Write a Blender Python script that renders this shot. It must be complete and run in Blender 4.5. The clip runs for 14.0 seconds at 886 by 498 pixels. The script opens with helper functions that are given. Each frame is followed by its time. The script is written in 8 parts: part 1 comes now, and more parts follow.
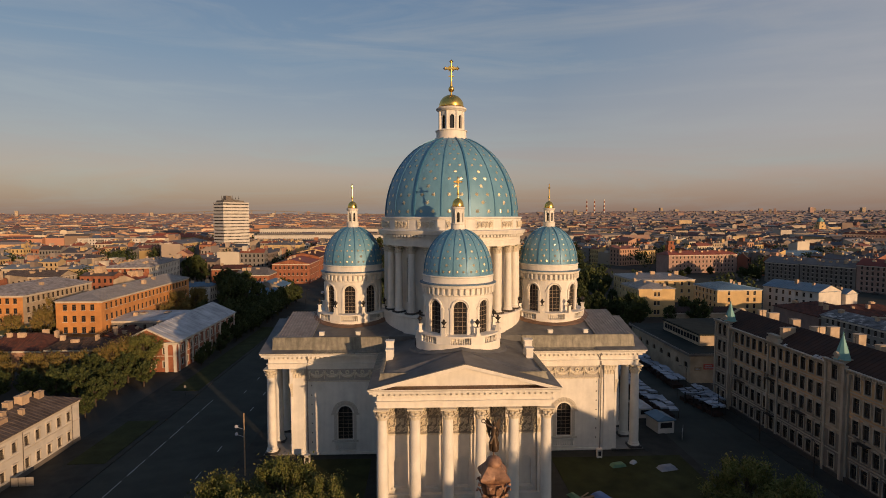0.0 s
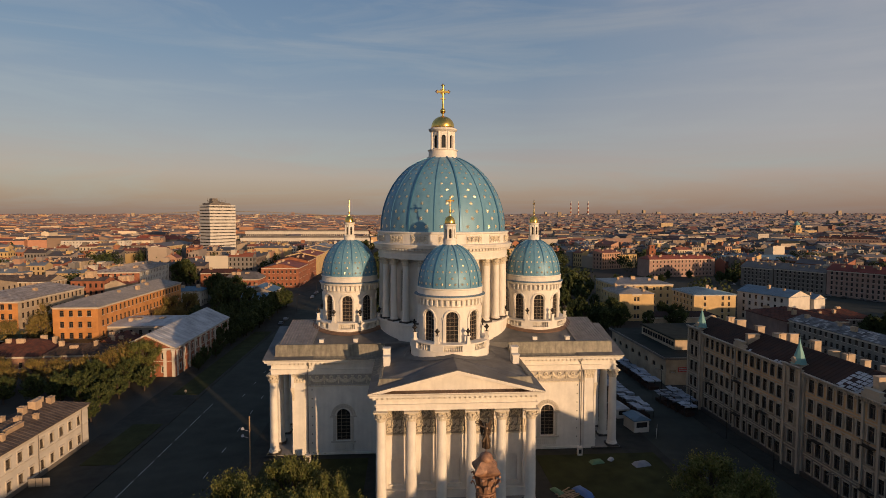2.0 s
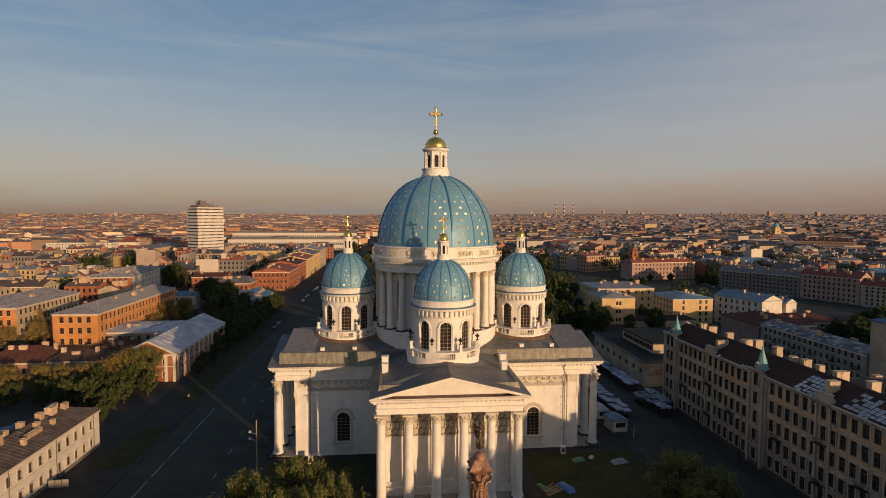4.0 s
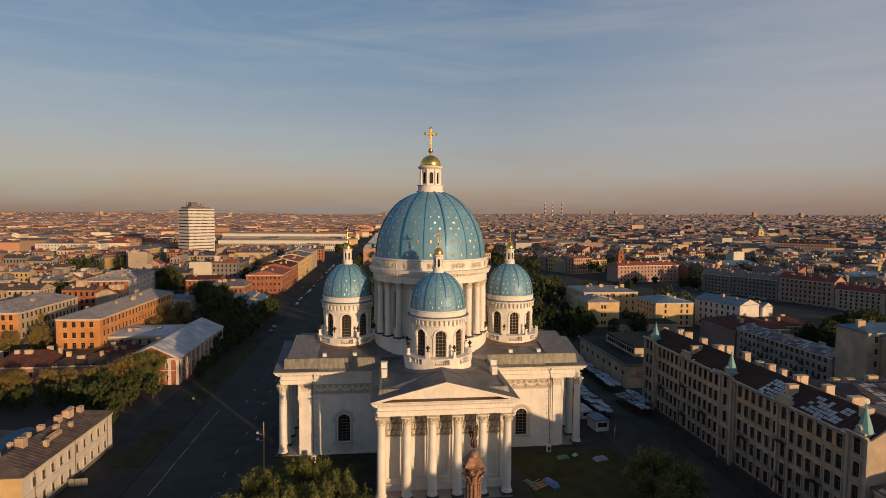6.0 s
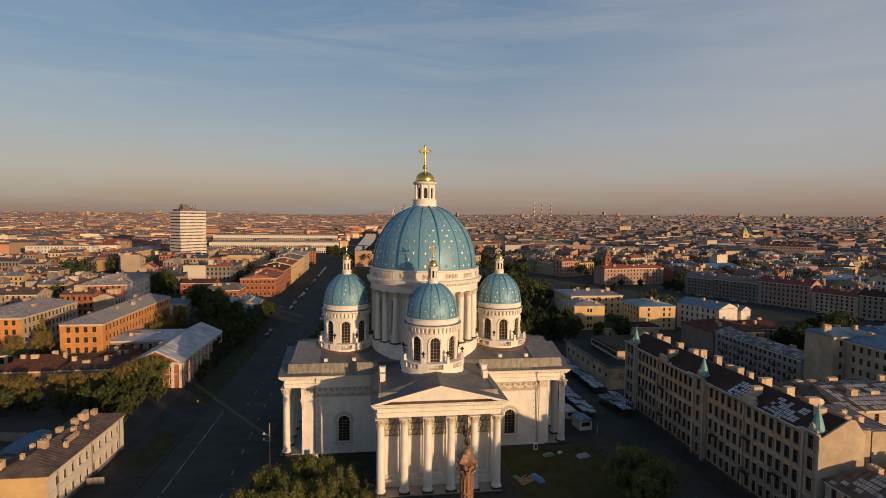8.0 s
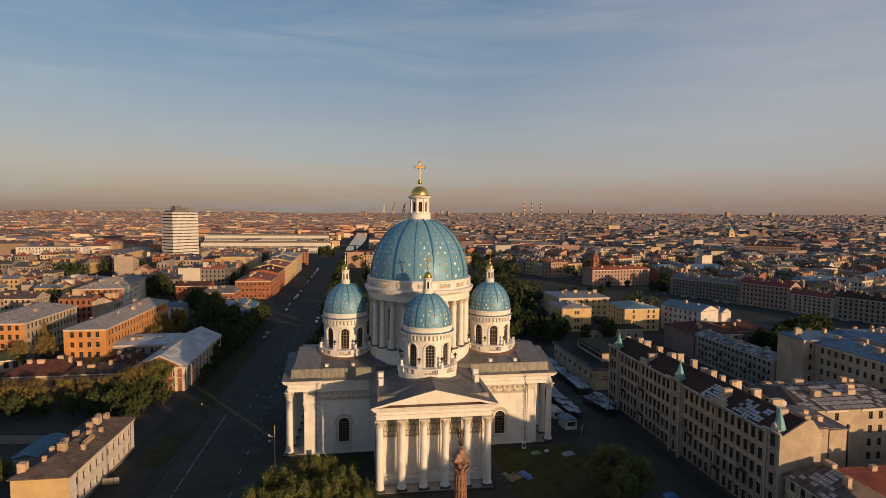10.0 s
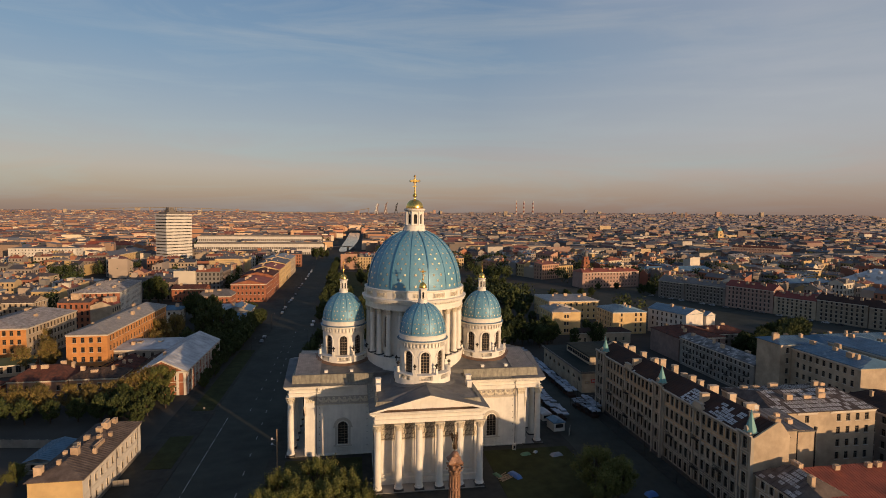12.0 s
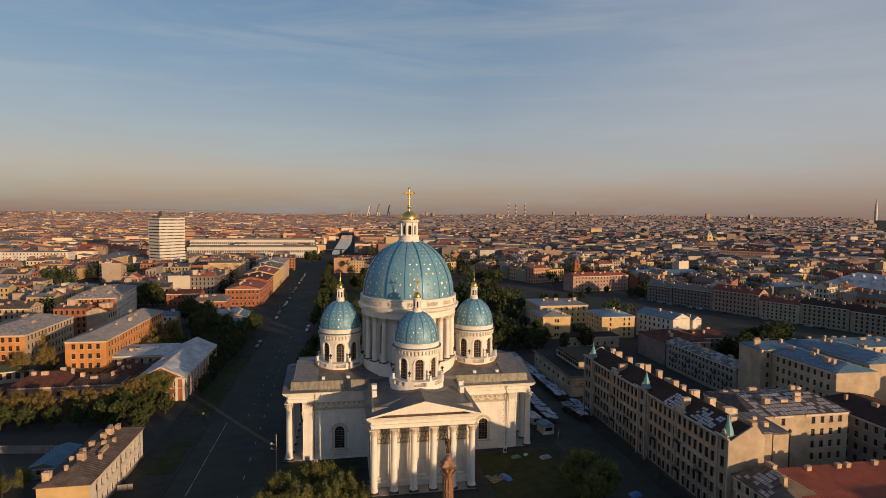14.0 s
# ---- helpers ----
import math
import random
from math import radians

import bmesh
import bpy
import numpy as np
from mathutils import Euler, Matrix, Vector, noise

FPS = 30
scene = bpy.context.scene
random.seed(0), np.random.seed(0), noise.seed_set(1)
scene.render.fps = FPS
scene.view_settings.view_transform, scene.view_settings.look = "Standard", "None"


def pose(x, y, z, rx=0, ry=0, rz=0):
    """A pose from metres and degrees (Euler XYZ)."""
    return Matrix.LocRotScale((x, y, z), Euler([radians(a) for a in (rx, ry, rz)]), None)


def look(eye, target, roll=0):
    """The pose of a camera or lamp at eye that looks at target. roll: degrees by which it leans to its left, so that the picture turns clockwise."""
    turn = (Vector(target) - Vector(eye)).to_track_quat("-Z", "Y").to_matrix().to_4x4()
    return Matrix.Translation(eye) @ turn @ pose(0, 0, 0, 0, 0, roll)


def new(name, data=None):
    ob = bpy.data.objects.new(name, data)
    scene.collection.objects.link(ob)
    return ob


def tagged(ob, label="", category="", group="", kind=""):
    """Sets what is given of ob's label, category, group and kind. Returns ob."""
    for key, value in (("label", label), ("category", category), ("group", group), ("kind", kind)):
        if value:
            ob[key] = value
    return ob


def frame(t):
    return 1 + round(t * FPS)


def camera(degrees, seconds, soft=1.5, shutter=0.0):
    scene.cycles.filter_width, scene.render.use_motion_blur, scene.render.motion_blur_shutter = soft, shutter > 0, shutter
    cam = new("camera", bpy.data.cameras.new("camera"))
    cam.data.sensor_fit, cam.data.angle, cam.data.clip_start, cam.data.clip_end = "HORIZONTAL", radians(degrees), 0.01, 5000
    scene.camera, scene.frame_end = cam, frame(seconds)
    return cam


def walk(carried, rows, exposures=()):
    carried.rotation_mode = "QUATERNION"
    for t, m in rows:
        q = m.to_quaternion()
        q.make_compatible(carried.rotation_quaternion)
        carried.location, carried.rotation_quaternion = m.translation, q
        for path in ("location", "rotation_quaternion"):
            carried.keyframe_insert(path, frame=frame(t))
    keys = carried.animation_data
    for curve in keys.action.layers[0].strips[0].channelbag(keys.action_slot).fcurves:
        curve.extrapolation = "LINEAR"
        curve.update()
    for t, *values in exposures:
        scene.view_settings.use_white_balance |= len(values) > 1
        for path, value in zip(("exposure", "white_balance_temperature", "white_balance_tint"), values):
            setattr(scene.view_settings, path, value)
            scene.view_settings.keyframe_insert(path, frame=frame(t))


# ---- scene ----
# camera and its flight: backwards and upwards from the cathedral
cam = camera(77.9, 14.0, soft=0.9)
PATH = [
    (0, (-6.639, -121.547, 47.45), (-6.561, -119.553, 47.328), -0.1),
    (1.5, (-8.017, -127.273, 49.665), (-7.898, -125.28, 49.546), 0.1),
    (3, (-9.576, -133.208, 52.139), (-9.417, -131.218, 52.022), 0.1),
    (5.5, (-12.352, -143.808, 57.073), (-12.139, -141.823, 56.95), 0.4),
    (6.5, (-13.415, -148.064, 58.643), (-13.183, -146.081, 58.523), 0.4),
    (8, (-15.029, -154.756, 61.415), (-14.769, -152.777, 61.294), 0.5),
    (10.5, (-17.633, -165.19, 66.777), (-17.331, -163.218, 66.647), 0.5),
    (12.5, (-19.172, -171.808, 70.553), (-18.843, -169.84, 70.421), 0.6),
    (14, (-20.125, -176.002, 72.763), (-19.775, -174.037, 72.637), 0.6),
]
walk(cam, [(t, look(eye, target, roll)) for t, eye, target, roll in PATH],
     exposures=[(0, -0.04, 6480, 10), (3, 0.0, 6400, 9), (8, 0.07, 6230, 7.5), (14, 0.135, 6140, 6.5)])

# ---- light: a low sun and a hazy sky with thin cloud ----
SUN_AZ, SUN_EL = radians(34.5), radians(6.8)
sun_dir = Vector((math.sin(SUN_AZ) * math.cos(SUN_EL), -math.cos(SUN_AZ) * math.cos(SUN_EL), math.sin(SUN_EL)))
lamp = bpy.data.lights.new("sun", "SUN")
lamp.energy, lamp.angle, lamp.color = 4.4, radians(0.6), (1.0, 0.63, 0.34)
new("sun", lamp).matrix_world = look(sun_dir * 300, (0, 0, 0))

world = bpy.data.worlds.new("world")
scene.world = world
world.use_nodes = True
wn, wl = world.node_tree.nodes, world.node_tree.links
wn.clear()


def wnode(kind, **values):
    n = wn.new(kind)
    for key, value in values.items():
        n.inputs[key].default_value = value
    return n


def ramp_stops(node, stops, mode="LINEAR"):
    r = node.color_ramp
    r.interpolation = mode
    while len(r.elements) < len(stops):
        r.elements.new(0.5)
    for e, (p, c) in zip(r.elements, stops):
        e.position, e.color = p, (*c, 1)


sky = wn.new("ShaderNodeTexSky")
sky.sky_type, sky.sun_disc = "NISHITA", False
sky.sun_elevation, sky.sun_rotation = SUN_EL, math.atan2(sun_dir.x, sun_dir.y)
sky.air_density, sky.dust_density, sky.ozone_density, sky.altitude = 1.0, 1.5, 1.5, 50
coord = wn.new("ShaderNodeTexCoord")
split = wn.new("ShaderNodeSeparateXYZ")
wl.new(coord.outputs["Generated"], split.inputs[0])
# the sky's own colour by height above the horizon: brown haze, pale band, blue
band = wn.new("ShaderNodeValToRGB")
ramp_stops(band, [(0.0, (0.325, 0.208, 0.178)), (0.025, (0.37, 0.242, 0.215)), (0.07, (0.442, 0.303, 0.290)),
                  (0.15, (0.332, 0.306, 0.343)), (0.26, (0.194, 0.252, 0.354)), (0.45, (0.10, 0.178, 0.32)), (1.0, (0.05, 0.11, 0.25))])
wl.new(split.outputs["Z"], band.inputs[0])
# thin streaky cloud
stretch = wn.new("ShaderNodeMapping")
stretch.inputs["Scale"].default_value = (0.8, 1.3, 6.5)
stretch.inputs["Rotation"].default_value = (0.0, 0.12, 0.4)
wl.new(coord.outputs["Generated"], stretch.inputs[0])
cloud = wnode("ShaderNodeTexNoise", Scale=2.9, Detail=8.0, Roughness=0.6, Distortion=0.7)
wl.new(stretch.outputs[0], cloud.inputs["Vector"])
thin = wn.new("ShaderNodeValToRGB")
ramp_stops(thin, [(0.46, (0, 0, 0)), (0.74, (0.72, 0.72, 0.72))])
wl.new(cloud.outputs["Fac"], thin.inputs[0])
mixc = wn.new("ShaderNodeMixRGB")
wl.new(thin.outputs[0], mixc.inputs[0])
wl.new(band.outputs[0], mixc.inputs[1])
mixc.inputs[2].default_value = (0.365, 0.365, 0.385, 1)
veil_n = wnode("ShaderNodeTexNoise", Scale=1.3, Detail=5.0, Roughness=0.5, Distortion=0.8)
wl.new(stretch.outputs[0], veil_n.inputs["Vector"])
side = wn.new("ShaderNodeMapRange")
side.inputs["From Min"].default_value, side.inputs["From Max"].default_value = 0.22, 0.62
side.inputs["To Min"].default_value, side.inputs["To Max"].default_value = 0.0, 1.0
wl.new(split.outputs["X"], side.inputs["Value"])
above = wn.new("ShaderNodeMapRange")
above.inputs["From Min"].default_value, above.inputs["From Max"].default_value = 0.02, 0.16
wl.new(split.outputs["Z"], above.inputs["Value"])
lifted = wn.new("ShaderNodeMath")
lifted.operation = "MULTIPLY"
wl.new(side.outputs[0], lifted.inputs[0])
wl.new(above.outputs[0], lifted.inputs[1])
veil = wn.new("ShaderNodeMath")
veil.operation = "MULTIPLY"
wl.new(veil_n.outputs["Fac"], veil.inputs[0])
wl.new(lifted.outputs[0], veil.inputs[1])
mixv = wn.new("ShaderNodeMixRGB")
wl.new(veil.outputs[0], mixv.inputs[0])
wl.new(mixc.outputs[0], mixv.inputs[1])
mixv.inputs[2].default_value = (0.60, 0.53, 0.52, 1)
bg_sky = wnode("ShaderNodeBackground", Strength=0.05)
wl.new(sky.outputs[0], bg_sky.inputs[0])
bg_band = wnode("ShaderNodeBackground", Strength=0.65)
wl.new(mixv.outputs[0], bg_band.inputs[0])
both = wn.new("ShaderNodeAddShader")
wl.new(bg_sky.outputs[0], both.inputs[0])
wl.new(bg_band.outputs[0], both.inputs[1])
out = wn.new("ShaderNodeOutputWorld")
wl.new(both.outputs[0], out.inputs[0])


# ---- materials ----
def surface(name, c1, c2=None, scale=1.0, rough=0.7, metal=0.0, bump=0.0, bump_scale=20.0, stain=0.0, stain_scale=0.15,
            spec=0.5, island=None, per_object=0.0, coat=0.0, streak=False):
    """A node material: two tones of grain, large stains, fine relief; island: colours picked per loose piece."""
    m = bpy.data.materials.new(name)
    m.use_nodes = True
    nt = m.node_tree
    n, l = nt.nodes, nt.links
    b = n["Principled BSDF"]
    b.inputs["Roughness"].default_value, b.inputs["Metallic"].default_value = rough, metal
    b.inputs["Specular IOR Level"].default_value = spec
    b.inputs["Coat Weight"].default_value = coat
    b.inputs["Coat Roughness"].default_value = 0.12
    c2 = c2 or tuple(x * 0.8 for x in c1)
    geo = n.new("ShaderNodeNewGeometry")
    noise1 = n.new("ShaderNodeTexNoise")
    noise1.inputs["Scale"].default_value, noise1.inputs["Detail"].default_value = scale, 6
    pos = geo.outputs["Position"]
    if streak:
        mp = n.new("ShaderNodeMapping")
        mp.inputs["Scale"].default_value = (1, 1, 0.12)
        l.new(pos, mp.inputs[0])
        l.new(mp.outputs[0], noise1.inputs["Vector"])
    else:
        l.new(pos, noise1.inputs["Vector"])
    mix = n.new("ShaderNodeMixRGB")
    fac = n.new("ShaderNodeValToRGB")
    ramp_stops(fac, [(0.32, (0, 0, 0)), (0.7, (1, 1, 1))])
    l.new(noise1.outputs["Fac"], fac.inputs[0])
    l.new(fac.outputs[0], mix.inputs[0])
    mix.inputs[1].default_value, mix.inputs[2].default_value = (*c1, 1), (*c2, 1)
    last = mix.outputs[0]
    if island:
        ramp = n.new("ShaderNodeValToRGB")
        ramp_stops(ramp, [(i / len(island), c) for i, c in enumerate(island)], "CONSTANT")
        l.new(geo.outputs["Random Per Island"], ramp.inputs[0])
        mul = n.new("ShaderNodeMixRGB")
        mul.blend_type = "MULTIPLY"
        mul.inputs[0].default_value = 1.0
        l.new(ramp.outputs[0], mul.inputs[1])
        l.new(last, mul.inputs[2])
        last = mul.outputs[0]
    if stain:
        noise2 = n.new("ShaderNodeTexNoise")
        noise2.inputs["Scale"].default_value, noise2.inputs["Detail"].default_value = stain_scale, 8
        noise2.inputs["Roughness"].default_value = 0.65
        l.new(pos, noise2.inputs["Vector"])
        sr = n.new("ShaderNodeValToRGB")
        ramp_stops(sr, [(0.35, (1 - stain,) * 3), (0.62, (1, 1, 1))])
        l.new(noise2.outputs["Fac"], sr.inputs[0])
        mul = n.new("ShaderNodeMixRGB")
        mul.blend_type = "MULTIPLY"
        mul.inputs[0].default_value = 1.0
        l.new(last, mul.inputs[1])
        l.new(sr.outputs[0], mul.inputs[2])
        last = mul.outputs[0]
    if per_object:
        info = n.new("ShaderNodeObjectInfo")
        hsv = n.new("ShaderNodeHueSaturation")
        rng = n.new("ShaderNodeMapRange")
        rng.inputs["To Min"].default_value, rng.inputs["To Max"].default_value = 1 - per_object, 1 + per_object
        l.new(info.outputs["Random"], rng.inputs["Value"])
        l.new(rng.outputs[0], hsv.inputs["Value"])
        l.new(last, hsv.inputs["Color"])
        last = hsv.outputs[0]
    l.new(last, b.inputs["Base Color"])
    if bump:
        noise3 = n.new("ShaderNodeTexNoise")
        noise3.inputs["Scale"].default_value, noise3.inputs["Detail"].default_value = bump_scale, 4
        l.new(pos, noise3.inputs["Vector"])
        bp = n.new("ShaderNodeBump")
        bp.inputs["Strength"].default_value, bp.inputs["Distance"].default_value = bump, 0.05
        l.new(noise3.outputs["Fac"], bp.inputs["Height"])
        l.new(bp.outputs[0], b.inputs["Normal"])
    return m


PLASTER = surface("white_plaster", (0.77, 0.725, 0.645), (0.69, 0.65, 0.58), 1.2, 0.75, bump=0.25, bump_scale=6, stain=0.14, stain_scale=0.35, streak=True)
RELIEF = surface("plaster_relief", (0.70, 0.62, 0.48), (0.50, 0.44, 0.34), 4.0, 0.8, bump=0.7, bump_scale=7)
# darker ground behind the garland frieze, so the relief stands out
FRIEZEBACK = surface("darker_plaster", (0.44, 0.40, 0.345), (0.34, 0.31, 0.27), 3.0, 0.85, bump=0.5, bump_scale=6)
CASEMENT = surface("dark_casement", (0.12, 0.09, 0.065), (0.09, 0.07, 0.05), 3.0, 0.6)
DOME = surface("blue_dome_metal", (0.145, 0.305, 0.41), (0.115, 0.262, 0.362), 0.9, 0.5, metal=0.1, bump=0.05, bump_scale=1.5, stain=0.10, stain_scale=0.5, streak=True)
RIB = surface("dark_blue_rib", (0.045, 0.155, 0.265), (0.05, 0.165, 0.28), 3.0, 0.4, metal=0.2)
GOLD = surface("gilding", (0.95, 0.62, 0.16), (0.80, 0.50, 0.12), 2.0, 0.27, metal=1.0)
STARGOLD = surface("star_gilding", (0.90, 0.76, 0.48), (0.80, 0.66, 0.40), 2.0, 0.36, metal=0.9, per_object=0.15)
# still darker ground behind the portico's relief band
BANDBACK = surface("dark_relief_ground", (0.33, 0.29, 0.235), (0.22, 0.195, 0.16), 3.0, 0.9, bump=0.6, bump_scale=5)
ARCHIVOLT = surface("grey_moulding_plaster", (0.55, 0.50, 0.42), (0.44, 0.40, 0.335), 4.0, 0.85, bump=0.4, bump_scale=7)
FLAGS = surface("pale_flagstones", (0.36, 0.33, 0.29), (0.26, 0.24, 0.21), 0.8, 0.85, bump=0.3, bump_scale=4, stain=0.3, stain_scale=0.4)
OLIVE = surface("weathered_parapet_metal", (0.31, 0.285, 0.225), (0.17, 0.16, 0.13), 1.6, 0.6, metal=0.1, stain=0.35, stain_scale=0.9, bump=0.2, bump_scale=2, streak=True)
ROOFDARK = surface("dark_sheet_roof", (0.15, 0.148, 0.145), (0.085, 0.086, 0.088), 0.5, 0.55, stain=0.25, stain_scale=0.3)
ROOFLIGHT = surface("pale_sheet_roof", (0.33, 0.30, 0.27), (0.24, 0.22, 0.205), 0.8, 0.5, metal=0.2, stain=0.25, stain_scale=0.3)
COPPER = surface("brown_copper_sheet", (0.24, 0.14, 0.085), (0.15, 0.09, 0.06), 1.0, 0.55, metal=0.2, stain=0.3, stain_scale=0.6)
GLASS = surface("window_glass", (0.022, 0.021, 0.022), (0.03, 0.028, 0.027), 0.6, 0.12, spec=0.6)
MUNTIN = surface("window_muntin", (0.30, 0.23, 0.16), (0.24, 0.18, 0.125), 3.0, 0.6)
IRON = surface("black_iron", (0.025, 0.023, 0.022), (0.04, 0.035, 0.03), 5.0, 0.5, metal=0.4)
PATINA = surface("rusty_bronze", (0.33, 0.18, 0.105), (0.17, 0.088, 0.055), 2.5, 0.6, metal=0.1, bump=0.4, bump_scale=6)
BRONZE = surface("dark_bronze", (0.07, 0.05, 0.035), (0.11, 0.07, 0.045), 3.0, 0.45, metal=0.6)
ASPHALT = surface("asphalt", (0.046, 0.050, 0.042), (0.061, 0.063, 0.053), 0.25, 0.95, spec=0.12, bump=0.3, bump_scale=12, stain=0.25, stain_scale=0.06)
PAVING = surface("paving", (0.052, 0.051, 0.043), (0.037, 0.038, 0.033), 0.5, 0.95, spec=0.15, bump=0.3, bump_scale=5, stain=0.3, stain_scale=0.1)
EARTH = surface("city_ground", (0.075, 0.068, 0.058), (0.052, 0.050, 0.043), 0.05, 1.0, spec=0.1, stain=0.3, stain_scale=0.01)
GRASS = surface("grass", (0.050, 0.056, 0.022), (0.033, 0.038, 0.017), 0.35, 1.0, spec=0.1, bump=0.8, bump_scale=6, stain=0.3, stain_scale=0.15)
PAINT = surface("road_paint", (0.40, 0.40, 0.39), (0.24, 0.24, 0.235), 1.2, 0.8)
BARK = surface("bark", (0.07, 0.05, 0.035), (0.05, 0.035, 0.025), 4.0, 0.9, bump=0.8, bump_scale=15)
LEAF = surface("leaf_green", (1, 1, 1), (0.72, 0.72, 0.72), 0.35, 0.75, spec=0.2,
               island=[(0.131, 0.138, 0.035), (0.100, 0.112, 0.027), (0.156, 0.150, 0.045), (0.081, 0.094, 0.022), (0.169, 0.156, 0.053), (0.112, 0.122, 0.031)])
# dark green leaves, darkened further to carry the shade on these trees
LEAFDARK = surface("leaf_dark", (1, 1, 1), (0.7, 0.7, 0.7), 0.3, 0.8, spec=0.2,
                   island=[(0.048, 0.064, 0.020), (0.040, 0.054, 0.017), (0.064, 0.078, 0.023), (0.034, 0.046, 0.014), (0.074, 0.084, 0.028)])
WHITEROOF = surface("pale_blue_grey_roof", (0.52, 0.52, 0.53), (0.38, 0.38, 0.395), 0.22, 0.6, metal=0.1, stain=0.4, stain_scale=0.2)
BLUEROOF = surface("blue_grey_roof", (0.105, 0.195, 0.28), (0.075, 0.145, 0.215), 0.4, 0.5, metal=0.15, stain=0.3, stain_scale=0.15)
GREYROOF = surface("grey_roof", (0.20, 0.172, 0.148), (0.125, 0.11, 0.10), 0.4, 0.6, metal=0.1, stain=0.3, stain_scale=0.15)
RUSTROOF = surface("rust_red_roof", (0.35, 0.085, 0.035), (0.25, 0.06, 0.028), 0.5, 0.65, stain=0.35, stain_scale=0.2)
BROWNROOF = surface("brown_black_roof", (0.080, 0.044, 0.033), (0.036, 0.027, 0.025), 0.4, 0.9, spec=0.15, stain=0.3, stain_scale=0.2)
ORANGEWALL = surface("ochre_orange_plaster", (0.58, 0.26, 0.078), (0.50, 0.215, 0.066), 0.5, 0.85, stain=0.3, stain_scale=0.2)
BRICKWALL = surface("red_brick", (0.36, 0.13, 0.065), (0.28, 0.10, 0.05), 0.8, 0.85, stain=0.35, stain_scale=0.3, bump=0.4, bump_scale=6)
YELLOWWALL = surface("yellow_plaster", (0.62, 0.43, 0.20), (0.55, 0.38, 0.18), 0.5, 0.85, stain=0.18, stain_scale=0.2)
CREAMWALL = surface("cream_plaster", (0.50, 0.39, 0.27), (0.43, 0.33, 0.225), 0.5, 0.85, stain=0.32, stain_scale=0.2)
GREYWALL = surface("grey_plaster", (0.32, 0.28, 0.235), (0.26, 0.23, 0.195), 0.5, 0.85, stain=0.34, stain_scale=0.2)
PINKWALL = surface("pinkish_plaster", (0.40, 0.255, 0.20), (0.33, 0.21, 0.165), 0.5, 0.85, stain=0.2, stain_scale=0.2)
WHITEWALL = surface("whitewashed_wall", (0.66, 0.60, 0.52), (0.58, 0.53, 0.46), 0.5, 0.85, stain=0.2, stain_scale=0.2)
STONEWALL = surface("ochre_grey_stone", (0.40, 0.325, 0.235), (0.29, 0.24, 0.18), 0.8, 0.85, stain=0.5, stain_scale=0.25, bump=0.3, bump_scale=4)
TRIM = surface("pale_trim", (0.62, 0.55, 0.45), (0.55, 0.48, 0.40), 1.0, 0.8, stain=0.2, stain_scale=0.4)
CHIMNEY = surface("chimney_plaster", (0.58, 0.42, 0.27), (0.45, 0.31, 0.2), 0.8, 0.9, stain=0.25, stain_scale=0.5, per_object=0.15)
TEAL = surface("verdigris_copper", (0.16, 0.36, 0.35), (0.12, 0.29, 0.29), 1.0, 0.6, stain=0.2, stain_scale=0.5)
TARP = surface("pale_tarpaulin", (0.36, 0.39, 0.44), (0.25, 0.28, 0.33), 0.5, 0.7, stain=0.25, stain_scale=0.3, per_object=0.35)
BLUETARP = surface("blue_tarpaulin", (0.06, 0.16, 0.40), (0.05, 0.12, 0.3), 0.8, 0.6)
GREENTARP = surface("green_tarpaulin", (0.10, 0.20, 0.11), (0.07, 0.15, 0.08), 0.8, 0.7)
CONCRETE = surface("pale_concrete", (0.62, 0.57, 0.50), (0.54, 0.5, 0.44), 0.3, 0.8, stain=0.12, stain_scale=0.1)
CITYWALL = surface("city_plaster", (0.86, 0.85, 0.85), (0.70, 0.70, 0.70), 0.08, 0.85,
                   island=[(0.56, 0.40, 0.21), (0.26, 0.20, 0.16), (0.62, 0.52, 0.38), (0.40, 0.17, 0.09), (0.48, 0.38, 0.29), (0.62, 0.43, 0.19), (0.22, 0.18, 0.15),
                           (0.34, 0.28, 0.24), (0.50, 0.29, 0.19), (0.68, 0.60, 0.48), (0.32, 0.13, 0.08), (0.42, 0.33, 0.24), (0.24, 0.22, 0.20)])
CITYROOF = surface("city_roof", (1, 1, 1), (0.75, 0.74, 0.74), 0.15, 0.7,
                   island=[(0.14, 0.12, 0.115), (0.27, 0.08, 0.04), (0.10, 0.10, 0.11), (0.17, 0.155, 0.15), (0.07, 0.055, 0.05), (0.20, 0.07, 0.045),
                           (0.15, 0.18, 0.215), (0.085, 0.075, 0.073), (0.27, 0.245, 0.23), (0.10, 0.085, 0.08), (0.065, 0.066, 0.072)])
MOSS = surface("mossy_roof", (0.07, 0.085, 0.035), (0.05, 0.06, 0.03), 0.6, 0.9, stain=0.3, stain_scale=0.3)
DARKTRIM = surface("sooty_stone_trim", (0.45, 0.385, 0.30), (0.36, 0.31, 0.24), 0.8, 0.85, stain=0.3, stain_scale=0.4)
TENPANEL = surface("faded_ochre_panel", (0.52, 0.33, 0.16), (0.42, 0.27, 0.14), 0.8, 0.85, stain=0.3, stain_scale=0.3)
CARPAINT = surface("car_paint", (0.24, 0.24, 0.25), (0.21, 0.21, 0.22), 3.0, 0.3, per_object=0.85, coat=0.5)
WOOD = surface("weathered_boards", (0.30, 0.21, 0.12), (0.22, 0.15, 0.09), 2.0, 0.8, per_object=0.2)
WATER = surface("canal_water", (0.07, 0.075, 0.07), (0.05, 0.055, 0.055), 0.1, 0.12, spec=0.5, bump=0.03, bump_scale=0.6)
